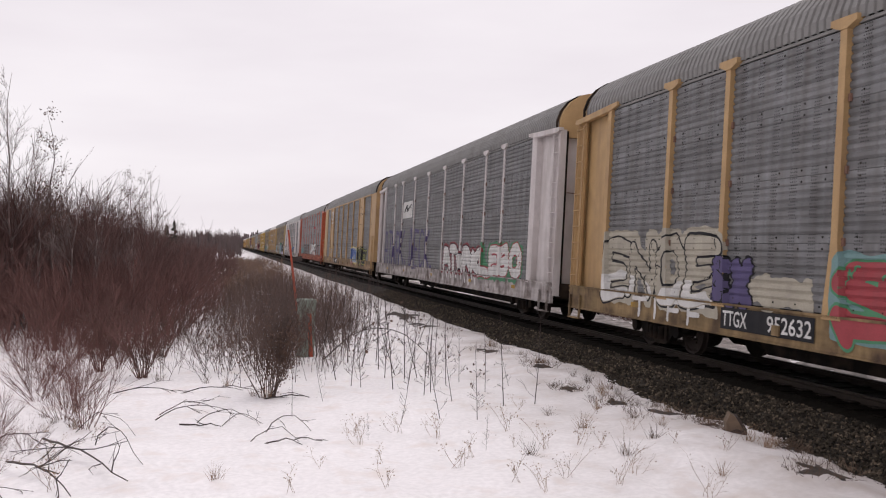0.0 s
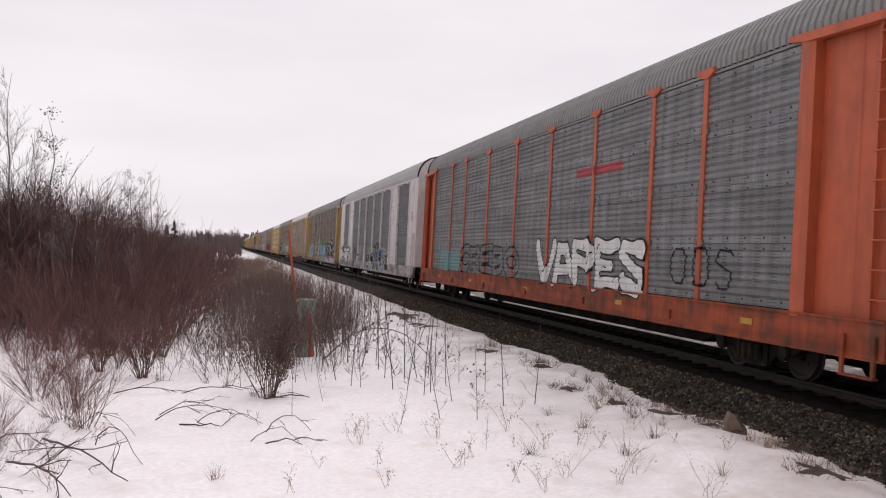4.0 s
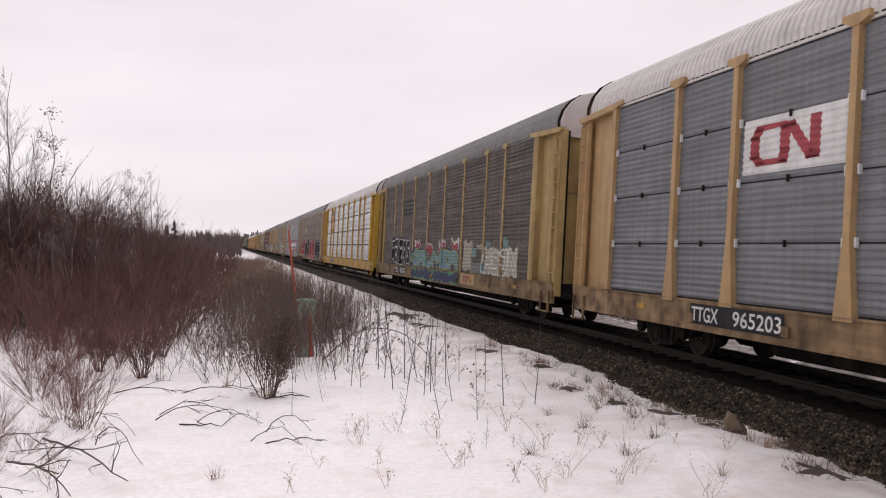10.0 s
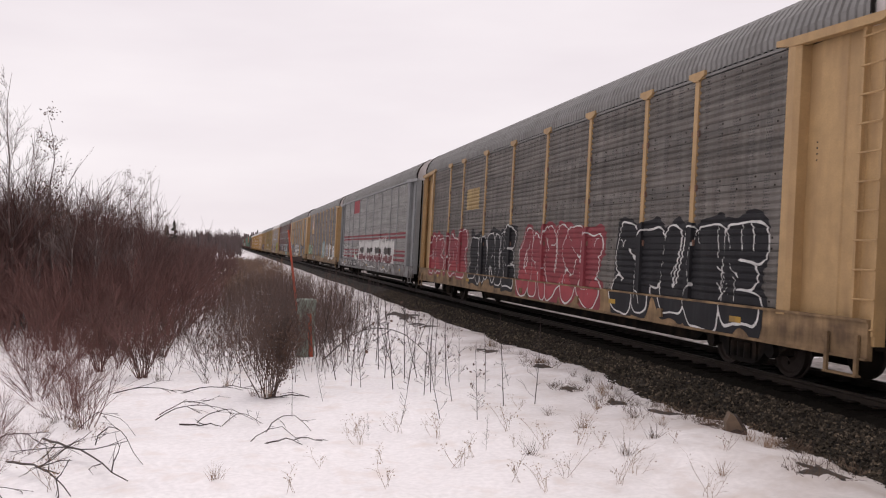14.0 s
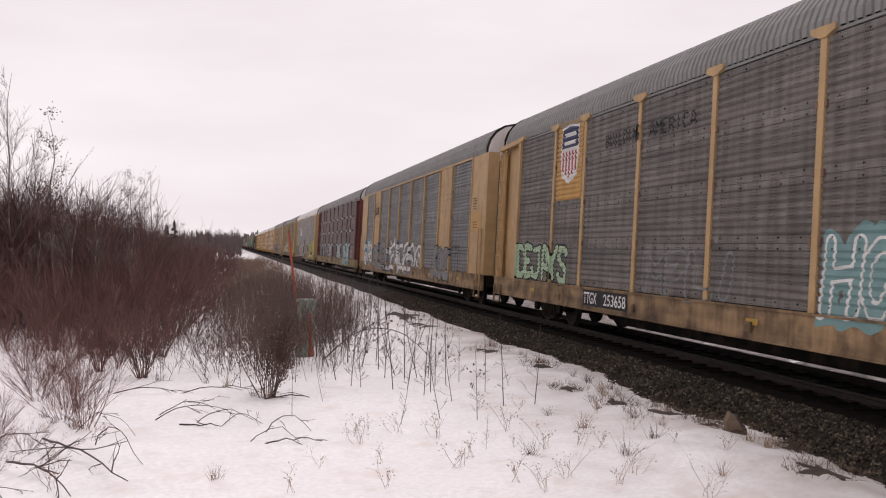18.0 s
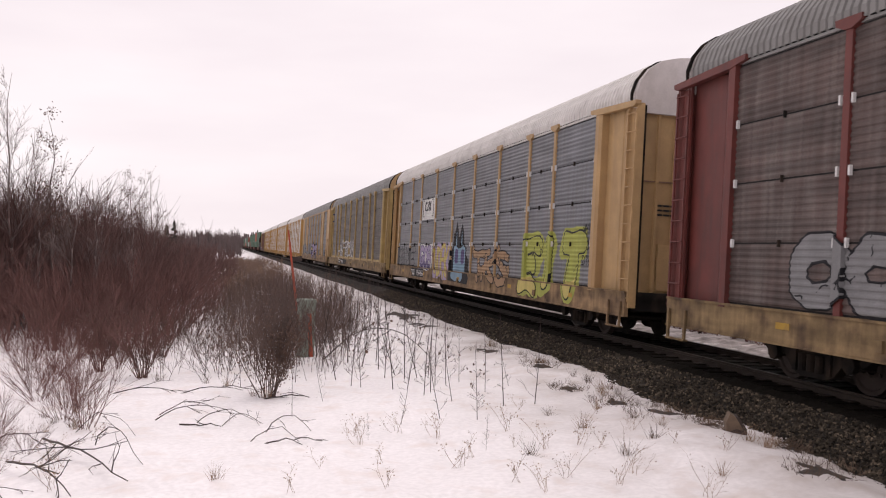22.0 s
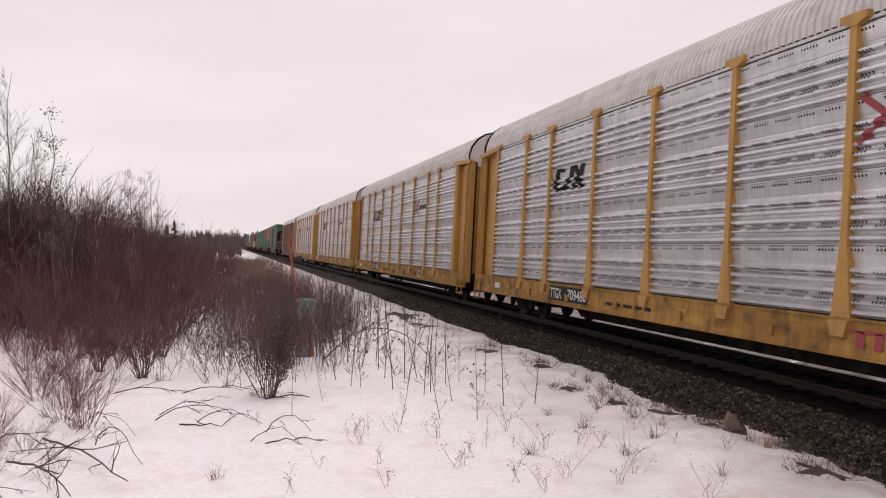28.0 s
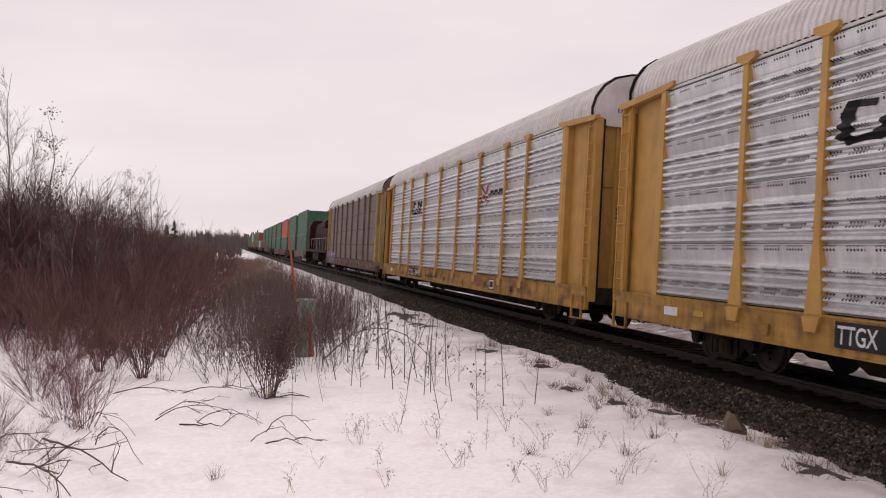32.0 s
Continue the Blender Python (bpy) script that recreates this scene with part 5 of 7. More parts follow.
def car_10():
    c, s = add(10, carrier("brown-grey car carrier with red and black bubble graffiti", "tan paint", "grey brown panel", "grey roof", ribs="band", hood="white paint"))
    tag(c, s, "OKISE", 12.2, 6.4, 0.82, 2.4, "crimson", "white", "crimson", seed=23, fat=0.27)
    tag(c, s, "SNAUE", 5.8, 0.9, 0.70, 2.4, "black", "white", "black", seed=24, fat=0.24)
    tag(c, s, "OMUSE", 0.4, -5.4, 0.55, 2.4, "crimson", "white", "crimson", seed=25, fat=0.29)
    tag(c, s, "SPUSE", -6.2, -11.6, 0.55, 2.4, "black", "white", "black", seed=26, fat=0.28)
    plate(c, s, 7.0, 5.4, 3.2, 3.95, "dull yellow paint", "faded_sign", 0.004, "faded yellow sign")
    bars(c, s, -12.3, -12.75, 3.2, 4, "black", seed=12)


def car_11():
    c, s = add(11, carrier("pale grey car carrier with crimson stripes and white-outlined graffiti", "grey paint", "white grey panel", "grey roof", ribs="band", thin=True, hood="white paint"))
    for z in (2.28, 2.48):
        plate(c, s, 12.2, -11.7, z, z + 0.11, "crimson", "stripe", 0.003, "long crimson stripe")
    for z in (1.12, 1.36, 1.58):
        plate(c, s, 12.2, -11.7, z, z + 0.13, "crimson", "stripe", 0.003, "long crimson stripe")
    plate(c, s, 7.42, 4.75, 4.12, 4.95, "red", label="red sign with white emblem")
    bars(c, s, 6.55, 4.95, 4.5, 1, "white", h=0.2, seed=2)
    bars(c, s, 6.2, 5.3, 4.27, 1, "white", h=0.08, seed=4)
    ring_logo(c, s, 6.98, 4.55, 0.24, "white")
    marks(c, s, "TTGX  953866", 7.4, 4.95)
    cloud(c, s, 4.2, -8.8, 1.0, 2.2, "white", 3, 0.005, 0.12)
    for k in range(4):
        cloud(c, s, 3.6 - 3.1 * k, 1.4 - 3.1 * k, 1.45, 1.8, "brown", 20 + k, 0.008, 0.05)
        cloud(c, s, 3.9 - 3.1 * k, 1.0 - 3.1 * k, 1.0, 1.35, "faded red", 25 + k, 0.008, 0.12)
    tag(c, s, "SERVO", 12.1, 7.6, 0.6, 1.95, "white", "white", None, seed=27, hollow=True, fat=0.2)
    tag(c, s, "U", 6.0, 4.4, 1.0, 1.75, "white", "pale green", None, seed=21, fat=0.1)
    tag(c, s, "WALRE", 4.2, -8.0, 0.62, 2.0, "white", "white", None, seed=28, hollow=True, fat=0.2)
    scrawl(c, s, "FXE", 13.3, 12.7, 1.95, 2.1, "black", 0.02)
    scrawl(c, s, "311411", 13.35, 12.65, 1.75, 1.9, "black", 0.02)


def car_12():
    c, s = add(12, carrier("grey-brown car carrier with yellow posts and a shield sign", "tan paint", "grey brown panel", "grey roof", ribs="band", hood="white paint"))
    shield(c, s, 9.37, 7.70, 3.1, 5.1)
    scrawl(c, s, "BUILDING", 6.12, 4.27, 4.18, 4.46, "black", 0.016)
    scrawl(c, s, "AMERICA", 3.97, 2.07, 4.18, 4.46, "black", 0.016)
    tag(c, s, "DEJAYS", 12.0, 8.1, 0.98, 2.05, "pale green", "black", None, seed=29, fat=0.085)
    tag(c, s, "MPLI", 3.9, 0.3, 0.98, 1.9, "grey", "grey", None, seed=61, hollow=True)
    tag(c, s, "HOK", -1.7, -4.0, 0.92, 2.2, "grey", "white", "teal", seed=30, hollow=True)
    tag(c, s, "OSO", -4.7, -6.95, 0.98, 1.95, "grey", "white", "grey", seed=31, hollow=True)
    tag(c, s, "SA", -7.6, -9.25, 0.72, 2.2, "white", "black", None, seed=32, fat=0.2)
    tag(c, s, "LEO", -9.9, -11.2, 0.75, 1.95, "white", "black", None, seed=34, fat=0.15)
    marks(c, s, "TTGX  253658", 7.0, 4.75)
    excess(c, -1, "EXCESS HEIGHT CAR", 5.1, 0.13, 1.9)


def car_13():
    c, s = add(13, carrier("tan car carrier with grey panels and white outline graffiti", "tan paint", "weathered grey panel", "grey roof", ribs="band", flush=True, flared=True, hood="white paint", door="galvanised steel"))
    stroke_logo(c, s, 8.95, 8.0, 3.7, 4.15, "black", THREE)
    stroke_logo(c, s, 9.2, 7.75, 3.6, 4.3, "black", BRACKETS)
    tag(c, s, "SAB", 12.6, 9.7, 0.95, 2.15, "white", "black", "sky", seed=33, spikes=True, fat=0.10)
    tag(c, s, "DOB", 9.0, 4.9, 0.72, 2.0, "grey", "black", "grey", seed=36, spikes=True, fat=0.14)
    tag(c, s, "MEADES", 4.6, -2.6, 0.66, 2.05, "white", "black", "grey", seed=34, spikes=True, fat=0.10)
    tag(c, s, "KR", -2.7, -4.2, 0.90, 2.05, "white", "black", None, seed=35, fat=0.09)
    tag(c, s, "OKNE", -6.4, -9.45, 0.62, 1.95, "grey", "black", None, seed=36, fat=0.2)
    tag(c, s, "SOI", -9.8, -10.9, 0.95, 1.65, "grey", "black", None, seed=37, fat=0.1)
    scrawl(c, s, "HOTMAIO", -9.5, -10.7, 1.78, 1.93, "black", 0.006)
    marks(c, s, "CTTX  690040", 6.0, 3.55)
    bars(c, s, -12.3, -12.75, 3.2, 5, "black", seed=12)
    plate(c, s, -12.2, -13.4, 2.4, 3.1, "yellow paint", "repaint_patch", 0.006, "brighter yellow repainted patch")
    bars(c, s, -12.4, -12.9, 2.55, 3, "black", seed=13)


def car_14():
    c, s = add(14, carrier("dark red car carrier with grimy panels and a yellow sill", "maroon paint", "dark red panel", "grey roof", ribs="gap", sill="dull yellow paint", hood="white paint", latch="sprayed white"))
    cloud(c, s, -5.9, -9.3, 0.5, 0.94, "teal", 7)
    tag(c, s, "WORS", -5.8, -9.0, 0.98, 2.0, "teal", "white", "teal", seed=38, spikes=True, fat=0.13)
    tag(c, s, "OCO", 10.3, 6.7, 1.0, 2.15, "grey", "black", None, seed=39, fat=0.2)
    tag(c, s, "MAX", 4.8, 2.0, 1.0, 2.05, "grey", "white", None, seed=40, hollow=True)
    tag(c, s, "RB", 1.1, -0.5, 0.6, 1.95, "black", "grey", None, seed=41)
    tag(c, s, "GRES", -1.7, -4.3, 0.98, 1.98, "teal", "white", None, seed=42, spikes=True, fat=0.08)
    scrawl(c, s, "18", -9.8, -10.4, 1.05, 1.55, "white", 0.02)
    bars(c, s, -12.35, -12.75, 3.1, 4, "white", seed=6)
    plate(c, s, -12.3, -12.85, 2.5, 2.58, "yellow", "notice", 0.006)
    excess(c, -1, "EXCESS HEIGHT CAR", 5.1, 0.14, 1.7)
    return c


def car_15():
    c, s = add(15, carrier("car carrier with clean grey panels, pale roof and bright graffiti", "tan paint", "blue grey panel", "pale roof", ribs="gap", flared=False, hood="white paint", latch="sprayed white"))
    plate(c, s, 7.54, 5.05, 3.05, 3.95, "white", label="white sign board")
    stroke_logo(c, s, 6.92, 5.80, 3.42, 3.85, "black", THREE)
    stroke_logo(c, s, 7.30, 5.34, 3.2, 3.9, "black", BRACKETS)
    tag(c, s, "MIKE", 12.2, 8.2, 1.0, 1.88, "grey", "black", None, seed=43)
    tag(c, s, "GOB", 7.05, 4.8, 0.95, 1.9, "violet", "purple", "white", seed=44)
    tag(c, s, "VOFK", 4.2, 1.8, 0.7, 1.95, "yellow", "orange", "violet", seed=45)
    poly(c, s, [(0, 0.02), (0, 0.3), (0.06, 0.38), (0.03, 0.5), (0.12, 0.6), (0.13, 0.8), (0.19, 0.82), (0.26, 1.0), (0.36, 0.84), (0.37, 0.74), (0.43, 0.74), (0.45, 0.82), (0.53, 0.97), (0.62, 0.8),
                (0.66, 0.62), (0.78, 0.56), (0.76, 0.46), (0.9, 0.36), (0.88, 0.26), (1.0, 0.1), (0.95, 0.0)], 1.95, -1.0, 0.55, 2.85, "black", 0.004, "black sprayed shape with ragged edges")
    poly(c, s, [(0, 0.1), (0.02, 0.95), (0.2, 1.0), (0.35, 0.9), (0.6, 0.92), (0.85, 1.0), (1.0, 0.9), (0.98, 0.1), (0.85, 0.0), (0.6, 0.06), (0.4, 0.0), (0.15, 0.05)], 1.5, -0.2, 0.6, 1.95, "sky", 0.008, "pale blue sprayed patch")
    for y in (1.3, 0.42):
        sheet("sprayed_patch", drape(blob(6, 18, 0.05), s, y, 1.25, 0.5, 0.55, 0.011), "sprayed purple", c)
    for x in (0.27, 0.53):
        poly(c, s, [(0.2, 0), (0.8, 0), (0.6, 1), (0.45, 1)], 1.95 - x * 2.95 + 0.12, 1.95 - x * 2.95 - 0.14, 1.95, 2.45, "sky", 0.008)
    tag(c, s, "TKS", -1.8, -6.0, 0.72, 1.78, "orange", "black", None, seed=46, spikes=True, fat=0.12)
    tag(c, s, "EIT", -7.1, -11.6, 0.62, 2.25, "lime", "black", "lime", seed=47, fat=0.25)
    for z, word in ((2.25, "WHIP"), (1.85, "BUC"), (1.5, "DTK")):
        scrawl(c, s, word, -11.45, -12.05, z - 0.02, z + 0.2, "black", 0.008)
    marks(c, s, "TTGX  954466", 9.0, 6.4)


def car_16():
    c, s = add(16, carrier("grimy brown-grey car carrier with dull yellow ends", "dull yellow paint", "grey brown panel", "grey roof", ribs="band", flared=True, hood="tan paint", kick=True))
    tag(c, s, "D", 7.15, 6.3, 1.0, 1.95, "white", "white", None, seed=48, hollow=True, fat=0.1)
    scrawl(c, s, "HWN", 7.0, 6.45, 1.45, 1.68, "white", 0.0)
    scrawl(c, s, "VX", 6.95, 6.5, 1.15, 1.38, "white", 0.0)
    cloud(c, s, 4.86, 2.3, 0.545, 0.895, "black", 71, 0.004, 0.008)
    tag(c, s, "STON", 6.1, -0.6, 1.0, 2.2, "brown", "white", None, seed=49, hollow=True, fat=0.21, line=0.052)
    scrawl(c, s, "KESOIY", -5.2, -6.9, 1.12, 1.45, "white", 0.004, 0.15)
    marks(c, s, "TTGX  997518", 7.25, 4.9)
    ring_logo(c, s, 12.5, 4.2, 0.34, "navy")
    stroke_logo(c, s, -12.25, -12.75, 3.55, 4.05, "black", [([(0, 0), (1, 0), (1, 1), (0, 1), (0, 0)], 0.05), ([(0.1, 0.6), (0.9, 0.6)], 0.05), ([(0.1, 0.3), (0.6, 0.3)], 0.05)])
    bars(c, s, -12.35, -12.6, 3.1, 2, "black", seed=2)
    bars(c, s, -12.3, -12.65, 2.0, 3, "black", seed=4)
    bars(c, s, -12.3, -12.65, 1.45, 2, "black", seed=5)
    excess(c, -1, "EXCESS HEIGHT CAR", 5.15, 0.13, 1.9)


def car_17():
    c, s = add(17, carrier("tan car carrier with grey panels, plain ends and small graffiti", "tan paint", "weathered grey panel", "grey roof", ribs="band", flush=True, flared=True, door="galvanised steel"))
    tag(c, s, "PALM", 11.9, 4.3, 0.9, 2.15, "grey", "black", None, seed=50, fat=0.2)
    tag(c, s, "JMA", 1.5, -3.8, 0.7, 2.15, "violet", "black", "black", seed=51, fat=0.16)
    scrawl(c, s, "MODOS PANUME", -4.1, -7.0, 1.05, 1.45, "black", 0.006)
    scrawl(c, s, "VLR", -7.2, -9.0, 1.05, 1.6, "black", 0.02)
    tag(c, s, "S", -9.7, -10.4, 1.0, 2.1, "grey", "black", None, seed=52, hollow=True)
    scrawl(c, s, "BESA", -10.9, -12.0, 1.05, 1.5, "black", 0.02)


def silver(n, words):
    c, s = add(n, carrier("new silver car carrier with punched panels and yellow frame", "yellow paint", "silver panel", "pale roof", ribs="bold", flared=True, hood="white paint", pocket=True))
    stroke_logo(c, s, 6.95, 5.05, 3.32, 3.95, "black", THREE)
    stroke_logo(c, s, -4.58, -5.42, 3.35, 3.95, "red", CROSS)
    bars(c, s, -5.5, -7.1, 3.58, 1, "black", h=0.17, seed=5)
    marks(c, s, words, 6.75, 4.4)
    owner_mark(c, s, -4.62, 0.56, 1.1, 0.28, "red")
    plate(c, s, -6.12, -6.72, 0.52, 0.86, "black", "notice", 0.006, "black notice with white mark")
    plate(c, s, -6.17, -6.67, 0.55, 0.83, "white", "notice_mark", 0.008)
    plate(c, s, -6.24, -6.60, 0.60, 0.78, "black", "notice_mark", 0.010)
    bars(c, s, 3.3, 1.0, 0.62, 1, "black", h=0.07, seed=4)
    plate(c, s, 11.7, 11.2, 0.62, 0.78, "white", "sticker", 0.006, "small white sticker")
    excess(c, -1, "EXCESS HEIGHT CAR", 5.12, 0.13, 1.9)


def car_22():
    c, s = add(22, carrier("brown weathered car carrier, plain and dusty", "rust brown paint", "dusty brown panel", "pale roof", ribs="gap", flared=True, end="dull yellow paint"))
    tag(c, s, "VEE", 12.0, 8.0, 0.6, 1.5, "violet", "purple", None, seed=60)


def locomotive():
    """A maroon road engine seen from its hood end."""
    lo = empty("locomotive", "dark maroon diesel locomotive with a narrow long hood", "locomotive")
    k = PITCH * 22 + LEAD + 15.1
    TRAIN.append((lo, k + 11.2))
    b = Build().box(-1.5, 1.5, -10.6, 10.6, 1.25, 1.55).box(-1.45, 1.45, -10.9, -10.6, 0.5, 1.6).box(-1.45, 1.45, 10.6, 10.9, 0.5, 1.6)
    piece("frame", b.mesh("frame"), "loco maroon", lo)
    b = Build().prism([(-0.95, 1.55), (-0.95, 3.9), (-0.75, 4.25), (0.75, 4.25), (0.95, 3.9), (0.95, 1.55)], -9.3, 6.2)
    for y in range(-8, 6, 2):
        b.box(-0.98, -0.95, y, y + 1.4, 1.8, 3.2)
    piece("long_hood", b.mesh("long_hood"), "loco maroon", lo)
    b = Build().prism([(-1.5, 1.55), (-1.5, 4.0), (-1.2, 4.6), (1.2, 4.6), (1.5, 4.0), (1.5, 1.55)], 6.2, 8.6)
    b.prism([(-1.1, 1.55), (-1.1, 3.0), (-0.7, 3.25), (0.7, 3.25), (1.1, 3.0), (1.1, 1.55)], 8.6, 10.2)
    piece("cab", b.mesh("cab"), "loco maroon", lo)
    piece("radiator", Build().prism([(-1.5, 3.6), (-1.5, 4.1), (-1.0, 4.5), (1.0, 4.5), (1.5, 4.1), (1.5, 3.6)], -9.0, -5.5).mesh("radiator"), "loco maroon", lo)
    piece("fuel_tank", Build().prism([(-1.4, 1.2), (-1.4, 0.6), (-1.1, 0.35), (1.1, 0.35), (1.4, 0.6), (1.4, 1.2)], -3.0, 3.0).mesh("fuel_tank"), "steel underframe", lo)
    for y, x in ((-10.2, -1.3), (-10.2, 1.3), (-9.6, -1.4), (-7, -1.42), (-4, -1.42), (-1, -1.42), (2, -1.42), (5, -1.42)):
        piece("handrail_post", shared("hp", lambda: Build().tube((0, 0, 1.5), (0, 0, 2.6), 0.02).mesh("handrail_post")), "grey paint", lo, (x, y, 0))
    piece("handrail", shared("hr", lambda: Build().tube((-1.42, -9.6, 2.6), (-1.42, 5.2, 2.6), 0.025).tube((-1.3, -10.2, 2.6), (1.3, -10.2, 2.6), 0.02).mesh("handrail")), "grey paint", lo)
    piece("hood_window", Build().box(-0.6, -0.2, -9.34, -9.29, 3.3, 3.7).mesh("hood_window"), "black void", lo)
    piece("headlight", Build().box(-0.2, 0.2, -9.36, -9.29, 3.9, 4.1).mesh("headlight"), "sprayed white", lo)
    piece("number_board", Build().box(-0.7, -0.3, -9.35, -9.29, 3.85, 4.05).mesh("number_board"), "sprayed white", lo)
    for y in (-7.4, -5.6, 5.6, 7.4):
        truck(lo, y)


def wells():
    """Double-stack well cars with containers, mostly green."""
    rng = random.Random(8)
    start = PITCH * 22 + LEAD + 15.1 + 23.6
    well = Build()
    well.box(-1.45, -1.33, -7.6, 7.6, 0.38, 1.25).box(1.33, 1.45, -7.6, 7.6, 0.38, 1.25).box(-1.33, 1.33, -7.5, 7.5, 0.34, 0.42)
    for e in (-1, 1):
        well.box(-1.4, 1.4, min(e * 7.6, e * 9.0), max(e * 7.6, e * 9.0), 0.85, 1.1)
        well.box(-1.2, 1.2, e * 7.6 - 0.1, e * 7.6 + 0.1, 0.4, 1.1)
    for i in range(8):
        y = -7 + 2 * i
        well.box(-1.49, -1.45, y - 0.06, y + 0.06, 0.38, 1.25)
    well = well.mesh("well_body")
    box = Build()
    v, n = [], 81
    for k in range(n):
        y, d = -7.4 + 14.8 * k / (n - 1), (0.0, 0.03, 0.03, 0.0)[k % 4]
        v += [(-1.21 + d, y, 0.1), (-1.21 + d, y, 2.75), (1.21 - d, y, 0.1), (1.21 - d, y, 2.75)]
    f = []
    for k in range(n - 1):
        f += [(4 * k, 4 * k + 4, 4 * k + 5, 4 * k + 1), (4 * k + 2, 4 * k + 3, 4 * k + 7, 4 * k + 6)]
    box.add(v, f)
    box.box(-1.2, 1.2, -7.4, 7.4, 0.12, 0.14).box(-1.2, 1.2, -7.4, 7.4, 2.68, 2.72)
    body = box.mesh("container_body")
    fr = Build()
    for sx in (-1, 1):
        for y in (-7.46, 7.46):
            fr.box(sx * 1.2 - 0.04, sx * 1.2 + 0.04, y - 0.06, y + 0.06, 0, 2.85)
        fr.box(sx * 1.2 - 0.035, sx * 1.2 + 0.035, -7.4, 7.4, 0, 0.13)
        fr.box(sx * 1.2 - 0.035, sx * 1.2 + 0.035, -7.4, 7.4, 2.74, 2.85)
    fr = fr.mesh("container_frame")
    door = Build().box(0.01, 1.16, -7.5, -7.42, 0.1, 2.75)
    for x in (0.3, 0.85):
        door.box(x - 0.02, x + 0.02, -7.55, -7.49, 0.15, 2.7)
    door = door.mesh("container_door")
    colours = [("container green", "dark green"), ("container orange", "faded orange"), ("container white", "off-white"), ("container rust", "rust red"), ("container blue", "dull blue")]
    plan = ["gg", "gg", "go", "gg", "gg", "gg", "gg", "rg", "g", "w", "gr", "gg", "rg", "gg", "ow", "gg", "gg", "g", "gg", "rg"]
    for i, load in enumerate(plan):
        at = start + 9.2 + i * 18.4
        w = empty("well_car", "low rusty well car loaded with shipping containers", "railway car", "well cars of the train")
        piece("well_body", well, ("rust brown paint", "steel underframe", "maroon paint")[i % 3], w)
        for e in (-1, 1):
            truck(w, e * 8.6)
        TRAIN.append((w, at))
        for lvl, ch in enumerate(load):
            key, word = colours["gowrb".index(ch)]
            cb = empty("shipping_container", "%s corrugated steel shipping container stacked on a well car" % word, "container", "containers on the well cars")
            piece("corrugated_body", body, key, cb)
            piece("corner_frame", fr, key, cb)
            for sx in (-1, 1):
                piece("door", door, key, cb).scale = (sx, 1, 1)
            for q in range(1 + i % 2):
                piece("marking", shared(("cm", q), lambda: Build().box(-1.255, -1.24, -0.5, 0.5, 0, 0.5 - 0.1 * q).mesh("marking")), "sprayed grey", cb, (0, -5.9 + 5.2 * q, 2.0 - 0.3 * q))
            TRAIN.append((cb, at, 0.43 + lvl * 2.86))


for nm, c in (("green", (0.03, 0.10, 0.05)), ("orange", (0.42, 0.07, 0.025)), ("white", (0.5, 0.49, 0.47)), ("rust", (0.2, 0.05, 0.03)), ("blue", (0.05, 0.08, 0.16))):
    mat("container " + nm, c, 0.6, spread=0.15, scale=1.0, dirt=GRIME, dirt_amount=0.3, streak=True, bump=0.05)
for make in (car_01, car_02, car_03, car_04, car_05, car_06, car_07, car_08, car_09, car_10, car_11, car_12, car_13, car_14, car_15, car_16, car_17):
    make()
for number, words in ((18, "TTGX  709486"), (19, "TTGX  709496"), (20, "TTGX  709478"), (21, "TTGX  709451")):
    silver(number, words)
car_22()
locomotive()
wells()


# ---- plants and small things on the verge ----
YAW = radians(13.6)


def spot(across, ahead):
    """A place on the snow, metres to the side of and along the line of sight."""
    x, y = ahead * math.sin(YAW) + across * math.cos(YAW), ahead * math.cos(YAW) - across * math.sin(YAW)
    return x, y, ground_z(x, y)


mat("dark bark", (0.055, 0.040, 0.036), 0.9, spread=0.35, scale=6, fine=60, bump=0.2)
mat("red brown twigs", (0.128, 0.058, 0.050), 0.8, spread=0.4, scale=1.2, fine=30, bump=0)
mat("grey brown twigs", (0.098, 0.064, 0.054), 0.85, spread=0.4, scale=1.2, fine=30, bump=0)
mat("purple brown twigs", (0.108, 0.055, 0.049), 0.85, spread=0.4, scale=1.2, fine=30, bump=0)
mat("tan grass", (0.25, 0.16, 0.10), 0.9, spread=0.35, scale=4, fine=40, bump=0)
mat("tan brush", (0.15, 0.095, 0.068), 0.9, spread=0.4, scale=0.8, fine=20, bump=0)
mat("brown grass", (0.11, 0.072, 0.05), 0.9, spread=0.4, scale=4, fine=40, bump=0)
mat("grey bark", (0.15, 0.112, 0.105), 0.85, spread=0.3, scale=5, fine=30, bump=0.1)
mat("pale bark", (0.24, 0.20, 0.18), 0.85, spread=0.3, scale=5, fine=30, bump=0.2)
mat("dry leaves", (0.11, 0.062, 0.045), 0.85, spread=0.35, scale=4, fine=20, bump=0)
mat("far woods", (0.095, 0.068, 0.066), 0.9, spread=0.4, scale=0.3, fine=6, bump=0)
mat("conifer", (0.035, 0.04, 0.032), 0.9, spread=0.35, scale=2, fine=12, bump=0)
mat("bare soil", (0.045, 0.035, 0.030), 0.95, spread=0.4, scale=5, fine=40, bump=0.6)
mat("orange plastic", (0.50, 0.085, 0.035), 0.5, spread=0.15, scale=3, dirt=(0.2, 0.05, 0.03), dirt_amount=0.3)
mat("green plastic", (0.27, 0.33, 0.28), 0.6, spread=0.12, scale=3, dirt=(0.14, 0.15, 0.12), dirt_amount=0.4, streak=True)
mat("cut wood", (0.15, 0.105, 0.072), 0.85, spread=0.2, scale=6, fine=50, bump=0.3)


